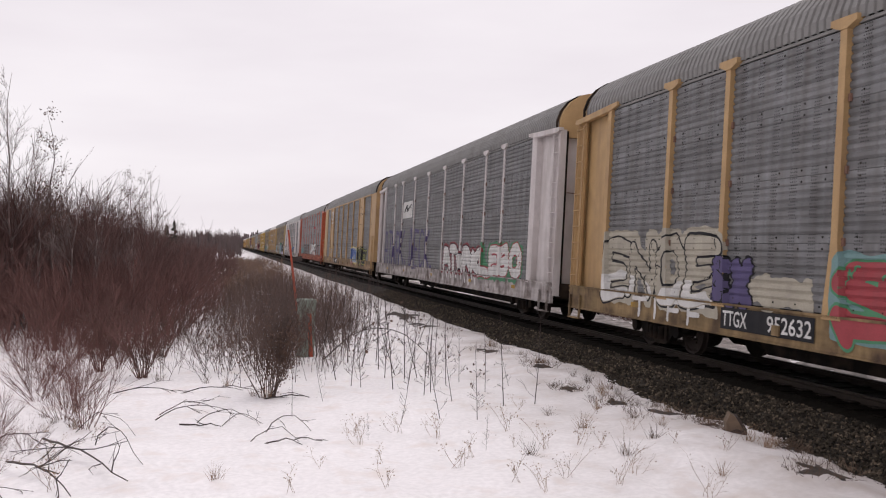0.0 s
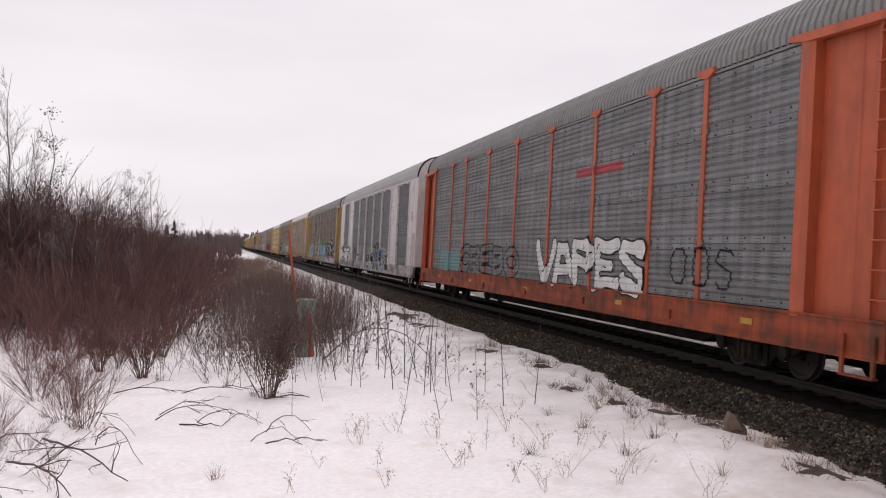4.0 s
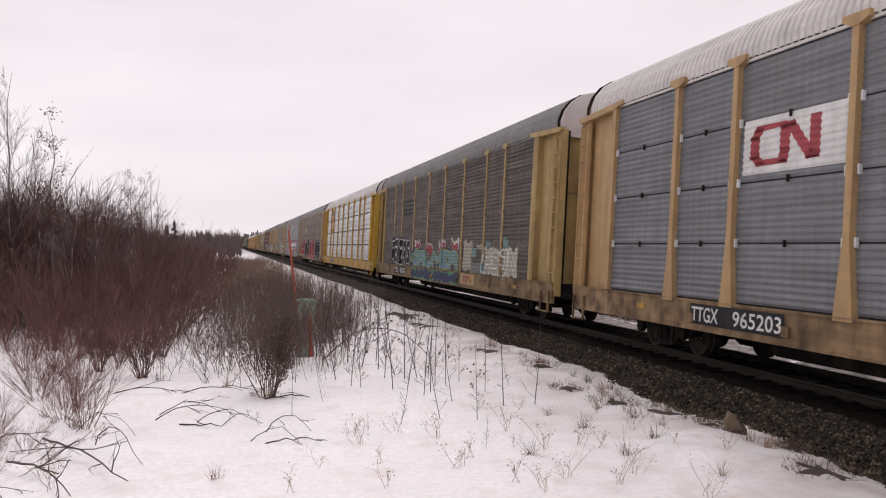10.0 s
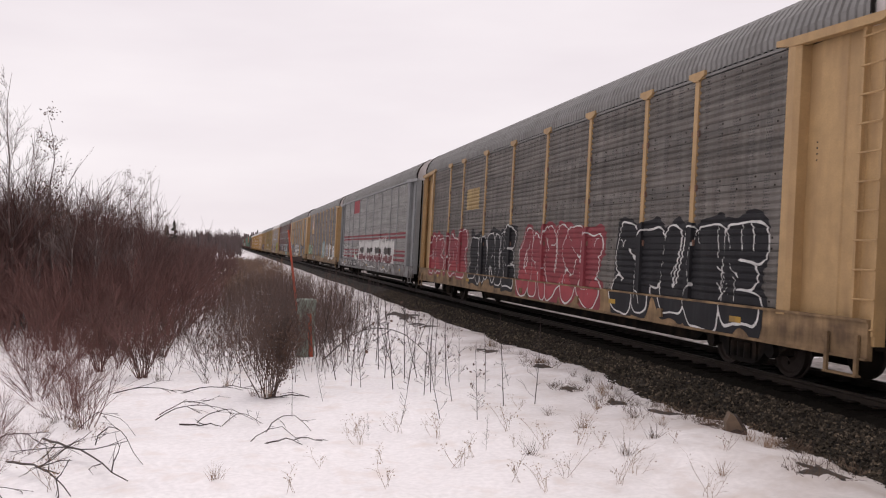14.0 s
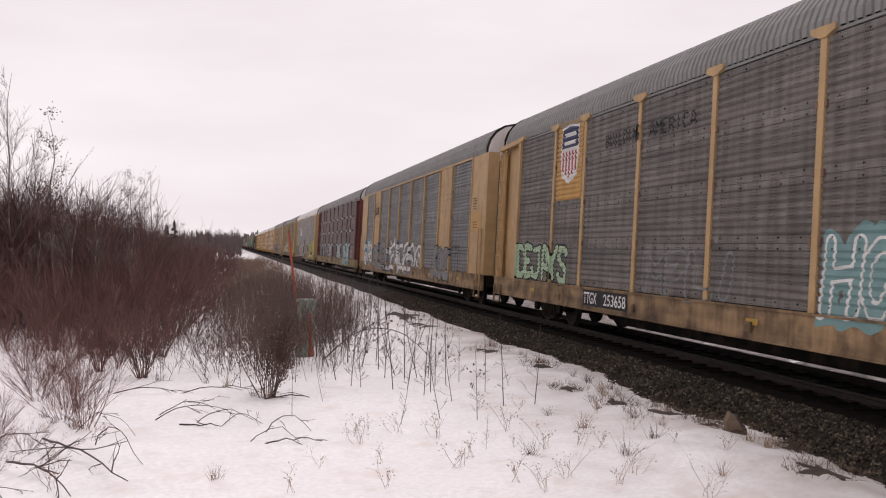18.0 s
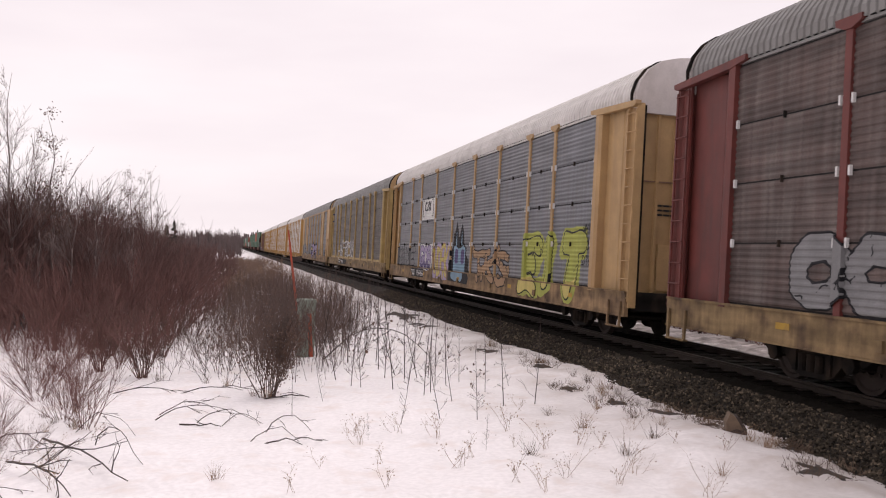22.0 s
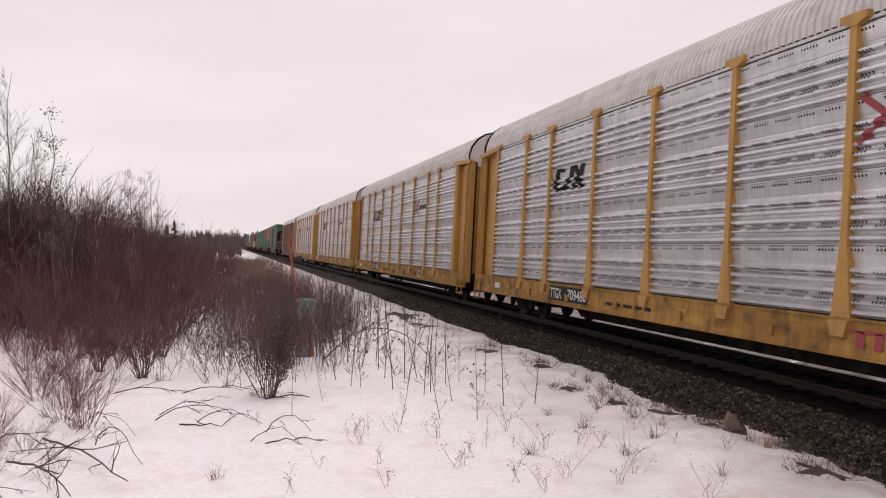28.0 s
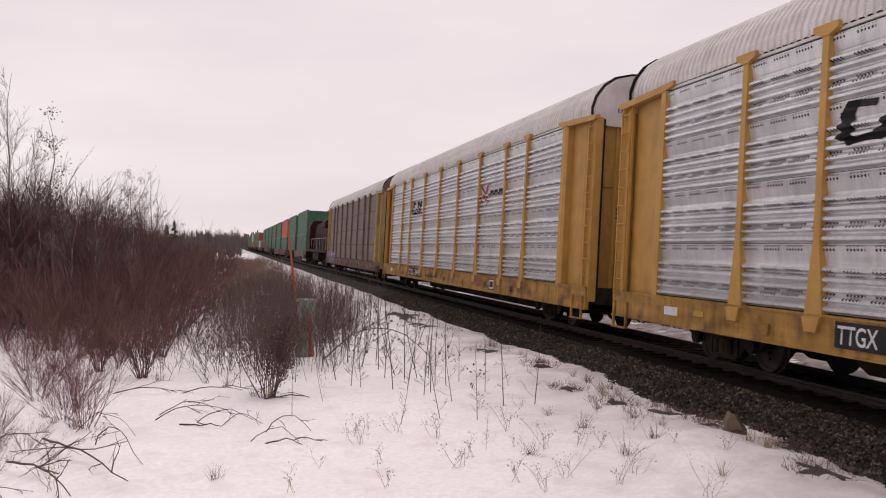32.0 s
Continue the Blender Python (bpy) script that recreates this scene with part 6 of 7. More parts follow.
class Twigs:
    """Thin tapered sticks, three-sided, gathered in one mesh."""

    def __init__(self, seed):
        self.r, self.v, self.f, self.side = random.Random(seed), [], [], None

    def stick(self, pts, r0, r1):
        k = len(self.v)
        n = len(pts)
        for i, p in enumerate(pts):
            q = (pts[min(i + 1, n - 1)] - pts[max(i - 1, 0)]).normalized()
            s = q.orthogonal().normalized()
            u = q.cross(s)
            rad = r0 + (r1 - r0) * i / (n - 1)
            for a in (0.0, 2.0944, 4.1888):
                self.v.append(tuple(p + (s * math.cos(a) + u * math.sin(a)) * rad))
        for i in range(n - 1):
            for a in range(3):
                b = (a + 1) % 3
                self.f.append((k + 3 * i + a, k + 3 * i + b, k + 3 * i + 3 + b, k + 3 * i + 3 + a))

    def grow(self, p, d, length, r, depth, fan=0.6, split=4, up=0.25, wob=0.12, thin=0.003):
        """A wandering stick with side shoots."""
        n = 5 if depth > 1 else 4 if depth else 3
        pts, q, w = [Vector(p)], Vector(p), Vector(d).normalized()
        for i in range(n - 1):
            w = (w + Vector((self.r.gauss(0, wob), self.r.gauss(0, wob), self.r.gauss(0, wob) + up * 0.12))).normalized()
            q = q + w * (length / (n - 1))
            pts.append(q)
        self.stick(pts, r, max(thin, r * 0.45) if depth else thin * 0.7)
        if depth:
            for k in range(split):
                t = self.r.uniform(0.25, 1.0) * (n - 1)
                i = min(int(t), n - 2)
                at = pts[i].lerp(pts[i + 1], t - i)
                dirv = (pts[i + 1] - pts[i]).normalized()
                side = Vector((self.r.gauss(0, 1), self.r.gauss(0, 1), self.r.gauss(0, 0.5)))
                nd = (dirv + side.normalized() * fan * self.r.uniform(0.6, 1.3) + Vector((0, 0, up))).normalized()
                (self.side or self).grow(at, nd, length * self.r.uniform(0.35, 0.62), max(thin, r * 0.55), depth - 1, fan, split, up, wob, thin)
        return pts

    def leaf(self, p, s):
        d = Vector((self.r.gauss(0, 1), self.r.gauss(0, 1), self.r.gauss(0, 1))).normalized()
        u = d.orthogonal().normalized()
        k = len(self.v)
        p = Vector(p)
        self.v += [tuple(p), tuple(p + d * s * 0.5 + u * s * 0.32), tuple(p + d * s), tuple(p + d * s * 0.5 - u * s * 0.32 + d.cross(u) * s * 0.1)]
        self.f.append((k, k + 1, k + 2, k + 3))

    def mesh(self, name):
        me = bpy.data.meshes.new(name)
        me.from_pydata(self.v, [], self.f)
        return me


def shrub_kind(seed, height, spread, stems, split, depth, r, material, thin=0.003, leaves=0, label="", up=0.3, root=0.12):
    """A leafless many-stemmed bush: stems from one root, shoots above."""
    t, lf = Twigs(seed), Twigs(seed + 1)
    t.side = Twigs(seed + 2)
    for k in range(stems):
        a = t.r.uniform(0, 6.283)
        lean = t.r.uniform(0.05, 1.0) * spread / height
        d = Vector((math.cos(a) * lean, math.sin(a) * lean, 1))
        base = Vector((math.cos(a) * root * spread * t.r.random(), math.sin(a) * root * spread * t.r.random(), -0.08))
        pts = t.grow(base, d, height * t.r.uniform(0.6, 0.95), r * t.r.uniform(0.7, 1.2), depth, 0.55, split, up, 0.10, thin)
        for q in range(leaves):
            p = pts[t.r.randint(1, len(pts) - 1)].lerp(pts[-1], t.r.random() * 0.8)
            lf.leaf(p + Vector((t.r.gauss(0, 0.12), t.r.gauss(0, 0.12), t.r.gauss(0.05, 0.15))), t.r.uniform(0.03, 0.06))
    ob = piece("shrub", t.mesh("shrub"), material)
    piece("crown", t.side.mesh("crown"), material, ob)
    tagged(ob, label or "bare winter shrub of many thin brown stems in snow", "shrub", "shrubs of the verge")
    if leaves:
        piece("dry_leaves", lf.mesh("dry_leaves"), "dry leaves", ob)
    return ob


def scatter(kinds, places, lo=0.85, hi=1.15, seed=1, grow=None):
    """Copies of the given plants; the first place of each kind is the plant itself."""
    rng = random.Random(seed)
    for i, (x, y, z) in enumerate(places):
        src = kinds[i % len(kinds)]
        s = rng.uniform(lo, hi) * (grow[i] if grow else 1.0)
        m = pose(x, y, z, rng.uniform(-4, 4), rng.uniform(-4, 4), rng.uniform(0, 360))
        ob = src if i < len(kinds) else copy_thing(src, m)
        ob.matrix_basis = m @ Matrix.Diagonal((s, s, s * rng.uniform(0.9, 1.1), 1))


def thicket():
    rng = random.Random(21)
    red = [shrub_kind(100 + i, 1.95, 1.7, 15, 5, 2, 0.013, "red brown twigs", 0.0036, label="dense bare reddish-brown thicket shrub in snow", root=0.55, up=0.08) for i in range(4)]
    tall = [shrub_kind(120 + i, 3.9, 1.7, 16, 6, 2, 0.020, "purple brown twigs", 0.0052, label="tall bare purple-brown thicket shrub", root=0.8, up=0.15) for i in range(4)]
    # front rank of red stems, taller brush behind, then the far mass
    places = []
    for k in range(62):
        ahead = rng.uniform(22.6, 31)
        edge = np.interp(ahead, [22.6, 25, 31], [-7.0, -7.5, -8.5])
        across = edge - rng.random() ** 1.1 * 7.5
        places.append(spot(across, ahead))
    scatter(red, places, 0.8, 1.15, 2)
    places = []
    grow = []
    for k in range(136):
        ahead = 25 + 24 * rng.random()
        edge = np.interp(ahead, [25, 30, 40, 60], [-8.6, -9.4, -11.2, -16])
        inside = rng.random() ** 0.9 * 0.42
        places.append(spot(edge - inside * ahead, ahead))
        grow.append(min(1.0, 0.56 + inside * 3.2))
    scatter(tall, places, 0.85, 1.05, 3, grow)
    # the far mass, past counting
    t = Twigs(140)
    for k in range(120):
        ahead = 46 + 130 * rng.random() ** 1.5
        edge = np.interp(ahead, [40, 60, 120, 240], [-11.0, -15.9, -30.6, -59])
        inside = rng.random() ** 1.2 * 0.34
        x, y, z = spot(edge - inside * ahead, ahead)
        h = 3.25 * min(1.0, 0.55 + inside * 3.0) * rng.uniform(0.75, 1.1)
        for q in range(14):
            a, lean = t.r.uniform(0, 6.283), t.r.uniform(0.05, 1.0) * 0.6
            off = 2.0 * t.r.random()
            t.grow((x + math.cos(a) * off, y + math.sin(a) * off, z - 0.08), (math.cos(a) * lean, math.sin(a) * lean, 1), h * t.r.uniform(0.6, 0.95), 0.028 * t.r.uniform(0.7, 1.2), 2, 0.55, 5, 0.15, 0.10, 0.012)
    tagged(piece("far_thicket", t.mesh("far_thicket"), "purple brown twigs"), "tall bare brown brush of the far thicket", "brush", kind="stuff")


def verge():
    rng = random.Random(31)
    # the two dark leafy bushes and the light one in front
    dark = [shrub_kind(200, 1.65, 0.85, 20, 5, 2, 0.011, "grey brown twigs", 0.0032, leaves=95, label="dark dense bush with shrivelled brown leaves in snow"),
            shrub_kind(201, 1.25, 0.8, 22, 5, 2, 0.011, "red brown twigs", 0.0030, leaves=22, label="dark red-brown bush with matted stems in snow")]
    for ob, at, s in ((dark[0], spot(-3.02, 15.1), 1.0), (dark[1], spot(-5.85, 17.0), 0.95)):
        ob.matrix_basis = pose(*at) @ Matrix.Diagonal((s, s, s, 1))
    extra = copy_thing(dark[1], pose(*spot(-6.9, 17.6), 0, 0, 80))
    extra.scale = (0.8, 0.8, 0.75)
    for a, z, s in ((-7.7, 20.2, 1.0), (-9.4, 21.2, 1.05), (-6.6, 20.6, 0.9), (-8.7, 22.3, 1.2)):
        o = copy_thing(dark[1], pose(*spot(a, z), 0, 0, rng.uniform(0, 360)))
        o.scale = (s, s, s)
    light = shrub_kind(202, 1.15, 1.1, 21, 8, 1, 0.0050, "red brown twigs", 0.0017, label="thin reddish bush of bare fanned stems in snow", up=0.1)
    light.matrix_basis = pose(*spot(-5.05, 12.3))
    for a, z, s in ((-5.65, 13.0, 0.8), (-6.3, 12.3, 0.62), (-6.1, 14.2, 0.85), (-6.9, 14.9, 0.9), (-7.4, 16.5, 0.95), (-5.75, 11.2, 0.5), (-6.6, 16.0, 0.9), (-7.9, 18.2, 1.0), (-8.6, 18.0, 1.0), (-8.2, 19.6, 1.1), (-9.3, 20.0, 1.1), (-7.2, 19.4, 1.0), (-9.8, 21.6, 1.2), (-8.0, 21.4, 1.2), (-10.4, 21.0, 1.1), (-6.7, 18.0, 0.8), (-9.0, 22.4, 1.2), (-7.2, 15.4, 0.7), (-5.35, 10.3, 0.42), (-4.95, 9.5, 0.36), (-5.2, 10.9, 0.4)):
        o = copy_thing(light, pose(*spot(a, z), 0, 0, rng.uniform(0, 360)))
        o.scale = (s, s, s)
    # middle brush between thicket and track
    mid = [shrub_kind(210 + i, 1.38, 0.95, 9, 5, 2, 0.0075, "grey brown twigs", 0.0027, leaves=(10, 20, 32)[i], label="grey-brown leafless brush standing in snow", root=0.5) for i in range(3)]
    places = [spot(a, z) for a, z in ((-3.5, 17.6), (-2.6, 17.2), (-4.1, 18.6), (-3.1, 18.9), (-2.2, 18.7), (-4.8, 19.6), (-3.9, 20.3), (-5.4, 21.0), (-2.9, 20.4), (-5.9, 20.0), (-4.5, 22.5),
                                      (-3.4, 22.4), (-2.4, 21.8), (-5.9, 23.4), (-5.0, 24.2), (-3.9, 24.6), (-2.9, 24.0), (-6.3, 25.6), (-4.9, 27.0), (-3.7, 26.7), (-6.9, 27.5), (-5.6, 29.3), (-4.4, 29.0),
                                      (-7.6, 29.6), (-6.5, 31.5), (-5.2, 32.2), (-7.9, 33), (-6.6, 35), (-8.6, 36), (-7.4, 38.5), (-6.1, 34.4), (-9.2, 41), (-8.2, 43), (-7.2, 41.5), (-4.4, 17.9), (-5.2, 18.7), (-3.5, 19.6), (-2.5, 19.9), (-4.4, 21.2), (-5.0, 22.0), (-3.2, 21.3), (-6.4, 22.2), (-5.6, 25.0), (-4.2, 23.4), (-4.4, 25.9), (-3.3, 25.5), (-5.8, 27.0), (-2.9, 27.4), (-5.0, 28.3), (-6.2, 30.0), (-5.9, 33.3), (-7.3, 35.6), (-6.9, 37.0), (-8.0, 40.0), (-6.0, 36.4), (-5.3, 30.6))]
    # a clear lane before the cable pedestal, and open snow beside the thicket
    def grows(i, x, y):
        ahead, across = x * math.sin(YAW) + y * math.cos(YAW), x * math.cos(YAW) - y * math.sin(YAW)
        slope = across / ahead
        return not (abs(slope + 0.158) < 0.022 and ahead < 18.5) and not (slope < -0.235 and ahead < 26 and i % 2)
    places = [p for i, p in enumerate(places) if grows(i, p[0], p[1])]
    scatter(mid, places, 0.75, 1.08, 6)
    low = [shrub_kind(220 + i, 1.1, 0.8, 10, 4, 1, 0.010, "tan grass" if i else "grey brown twigs", 0.006, label="low tan brush along the track in snow") for i in range(2)]
    places = []
    for k in range(46):
        ahead = rng.uniform(38, 120)
        places.append(spot(np.interp(ahead, [38, 120], [-8.2, -26.0]) + rng.uniform(-1.6, 1.3) * ahead / 40, ahead))
    scatter(low, places, 0.7, 1.2, 7)


def sapling_kind(seed, height, shoots, leaves=0, r=0.0052):
    t, lf = Twigs(seed), Twigs(seed + 1)
    pts = t.grow(Vector((0, 0, -0.05)), Vector((t.r.gauss(0, 0.06), t.r.gauss(0, 0.06), 1)), height, r * 1.15, 0, wob=0.05, thin=0.004)
    for k in range(int(shoots * 1.5)):
        f = t.r.uniform(0.12, 0.97)
        at = pts[0].lerp(pts[-1], f)
        a = t.r.uniform(0, 6.283)
        t.grow(at, Vector((math.cos(a), math.sin(a), t.r.uniform(0.5, 1.1))), height * t.r.uniform(0.08, 0.22) * (1.25 - f), r * 0.35, 1, 0.9, 2, 0.2, 0.2, 0.002)
    for q in range(leaves):
        lf.leaf(pts[0].lerp(pts[-1], t.r.uniform(0.45, 1)) + Vector((t.r.gauss(0, 0.1), t.r.gauss(0, 0.1), 0)), 0.05)
    ob = piece("sapling", t.mesh("sapling"), "dark bark")
    tagged(ob, "thin bare sapling standing up through the snow", "sapling", "saplings in the snow")
    if leaves:
        piece("dry_leaves", lf.mesh("dry_leaves"), "dry leaves", ob)
    return ob


def saplings():
    kinds = [sapling_kind(300 + i, 1.0, (3, 7, 10, 5, 12)[i], (0, 0, 5, 0, 8)[i]) for i in range(5)]
    # (across, ahead, height)
    rows = [(-2.34, 13.55, 0.95), (-0.61, 12.5, 0.95), (-1.01, 11.8, 0.38), (-0.03, 12.8, 1.15), (0.5, 12.8, 1.1), (0.965, 14.0, 1.55), (1.48, 14.2, 1.5), (-0.89, 15.6, 1.7), (-0.64, 15.6, 1.6),
            (-0.33, 15.0, 1.5), (-0.22, 15.3, 1.6), (0.15, 14.3, 1.2), (-1.7, 16.2, 1.5), (-2.05, 16.9, 1.7), (-1.5, 16.0, 1.2), (0.72, 15.0, 1.15), (-0.5, 17.2, 1.7), (-0.75, 17.0, 1.8), (-0.95, 17.6, 1.7),
            (-1.15, 17.2, 1.6), (-1.35, 18.3, 1.9), (-1.75, 18.8, 2.0), (-2.1, 19.2, 2.1), (-1.5, 19.6, 1.9), (-0.6, 18.6, 1.6), (-0.3, 17.7, 1.5), (0.05, 16.2, 1.3), (0.3, 16.6, 1.2), (1.2, 15.9, 0.8),
            (-2.5, 18.0, 2.0), (-2.4, 20.7, 2.0), (-1.9, 21.3, 2.1), (-1.4, 21.0, 1.7), (-2.2, 22.8, 2.0), (-2.6, 23.3, 2.0), (-1.8, 24.2, 1.8), (-3.2, 16.4, 1.3), (-3.7, 16.0, 1.0), (-4.1, 16.5, 1.1),
            (-4.6, 16.9, 1.2), (-2.8, 16.6, 1.2), (-2.0, 14.6, 0.8), (-3.0, 25.0, 2.0), (-2.2, 26.5, 1.8), (-3.5, 28, 2.0), (-2.9, 29.5, 1.9), (-4.2, 31, 2.0), (0.55, 11.2, 0.5), (-3.9, 27.0, 2.1), (-0.15, 15.9, 1.5)]
    rng = random.Random(9)
    for i, (a, z, h) in enumerate(rows):
        src = kinds[i % 5]
        m = pose(*spot(a, z), rng.uniform(-4, 4), rng.uniform(-4, 4), rng.uniform(0, 360))
        ob = src if i < 5 else copy_thing(src, m)
        ob.matrix_basis = m @ Matrix.Diagonal((h, h, h, 1))
    # thin stalks too many to count
    t = Twigs(77)
    for k in range(190):
        ahead = t.r.uniform(16.5, 36)
        a = np.interp(ahead, [13, 18, 34], [-3.2, -3.2, -6.0]) + t.r.gauss(0, 0.8) * (1.0 + 0.5 * (ahead > 18))
        x, y, z = spot(a, ahead)
        h = t.r.uniform(0.5, 1.6)
        t.grow((x, y, z - 0.03), (t.r.gauss(0, 0.22), t.r.gauss(0, 0.22), 1), h, 0.0042, 1, 0.7, 7, 0.3, 0.14, 0.0022)
    for k in range(330):
        ahead = 16.8 + 12 * t.r.random()
        x, y, z = spot(t.r.uniform(-0.35, -0.12) * ahead, ahead)
        t.grow((x, y, z - 0.03), (t.r.gauss(0, 0.25), t.r.gauss(0, 0.25), 1), t.r.uniform(0.35, 1.05), 0.0045, 1, 0.7, 8, 0.3, 0.16, 0.0022)
    tagged(piece("undergrowth", t.mesh("undergrowth"), "grey brown twigs"), "thin grey-brown stalks rising from the snow", "undergrowth", kind="stuff")


def arched_branch(across, ahead, rz, length, bow, r, shoots, seed):
    """A bent-down branch with both ends in the snow."""
    t = Twigs(seed)
    n, pts = 9, []
    for i in range(n):
        f = i / (n - 1)
        pts.append(Vector((length * (f - 0.5), t.r.gauss(0, 0.02), bow * (1 - (2 * f - 1) ** 2) + t.r.gauss(0, 0.012))))
    t.stick(pts, r, r * 0.4)
    for k in range(shoots):
        p = pts[t.r.randint(2, n - 2)]
        t.grow(p, (t.r.gauss(0.5, 0.6), t.r.gauss(0, 0.8), t.r.uniform(-0.3, 0.5)), length * t.r.uniform(0.15, 0.4), r * 0.5, 1, 0.5, 2, -0.2, 0.12, 0.003)
    ob = piece("fallen_branch", t.mesh("fallen_branch"), "dark bark")
    tagged(ob, "dark bent branch arching out of the snow", "branch", "branches in the snow")
    ob.matrix_basis = pose(*spot(across, ahead), 0, 0, rz - 13.6)


def branches():
    rows = [(-4.28, 10.3, -48, 2.8, 0.12, 0.018, 8, 1), (-3.97, 10.6, -46, 1.4, 0.34, 0.009, 3, 2), (-4.4, 9.5, -44, 1.8, 0.10, 0.017, 7, 3), (-4.9, 9.2, -40, 1.3, 0.14, 0.012, 5, 21), (-5.6, 11.6, -20, 1.0, 0.15, 0.010, 5, 22), (-3.75, 13.3, 12, 1.2, 0.22, 0.010, 3, 4),
            (-3.95, 13.7, 5, 1.0, 0.20, 0.009, 3, 5), (-3.25, 13.0, 20, 0.9, 0.20, 0.009, 4, 6), (-2.95, 12.8, 8, 0.55, 0.18, 0.008, 2, 7), (-3.5, 12.6, 0, 0.6, 0.03, 0.016, 2, 8),
            (-2.15, 12.2, 5, 0.62, 0.24, 0.009, 2, 9), (-2.2, 11.5, -10, 0.7, 0.20, 0.008, 2, 10), (-1.95, 11.4, 12, 0.75, 0.05, 0.012, 3, 11), (-4.6, 11.9, -15, 0.9, 0.3, 0.008, 3, 12),
            (-1.5, 20.0, 18, 2.6, 0.75, 0.018, 4, 13), (-5.4, 9.2, -24, 1.0, 0.12, 0.012, 4, 14), (-3.9, 15.4, 5, 1.5, 0.15, 0.012, 4, 15), (-5.2, 15.6, -4, 1.4, 0.12, 0.012, 4, 16), (-2.6, 15.0, 3, 0.9, 0.06, 0.016, 2, 17)]
    for row in rows:
        arched_branch(*row)


def tuft_kind(seed, height, blades, spread, material, label, heads=False):
    t = Twigs(seed)
    for k in range(blades):
        a = t.r.uniform(0, 6.283)
        d = Vector((math.cos(a) * spread * t.r.random(), math.sin(a) * spread * t.r.random(), 1))
        pts = t.grow(Vector((t.r.gauss(0, 0.03), t.r.gauss(0, 0.03), -0.02)), d, height * t.r.uniform(0.35, 1.1), 0.0026, 1 if heads else 0, 0.7, 3, 0.1, 0.16, 0.0013)
        if heads:
            for q in range(5):
                t.leaf(pts[-1] + Vector((t.r.gauss(0, 0.03), t.r.gauss(0, 0.03), t.r.gauss(0, 0.03))), 0.022)
    ob = piece("grass_tuft", t.mesh("grass_tuft"), material)
    return tagged(ob, label, "dry weed", "dry weeds in the snow")


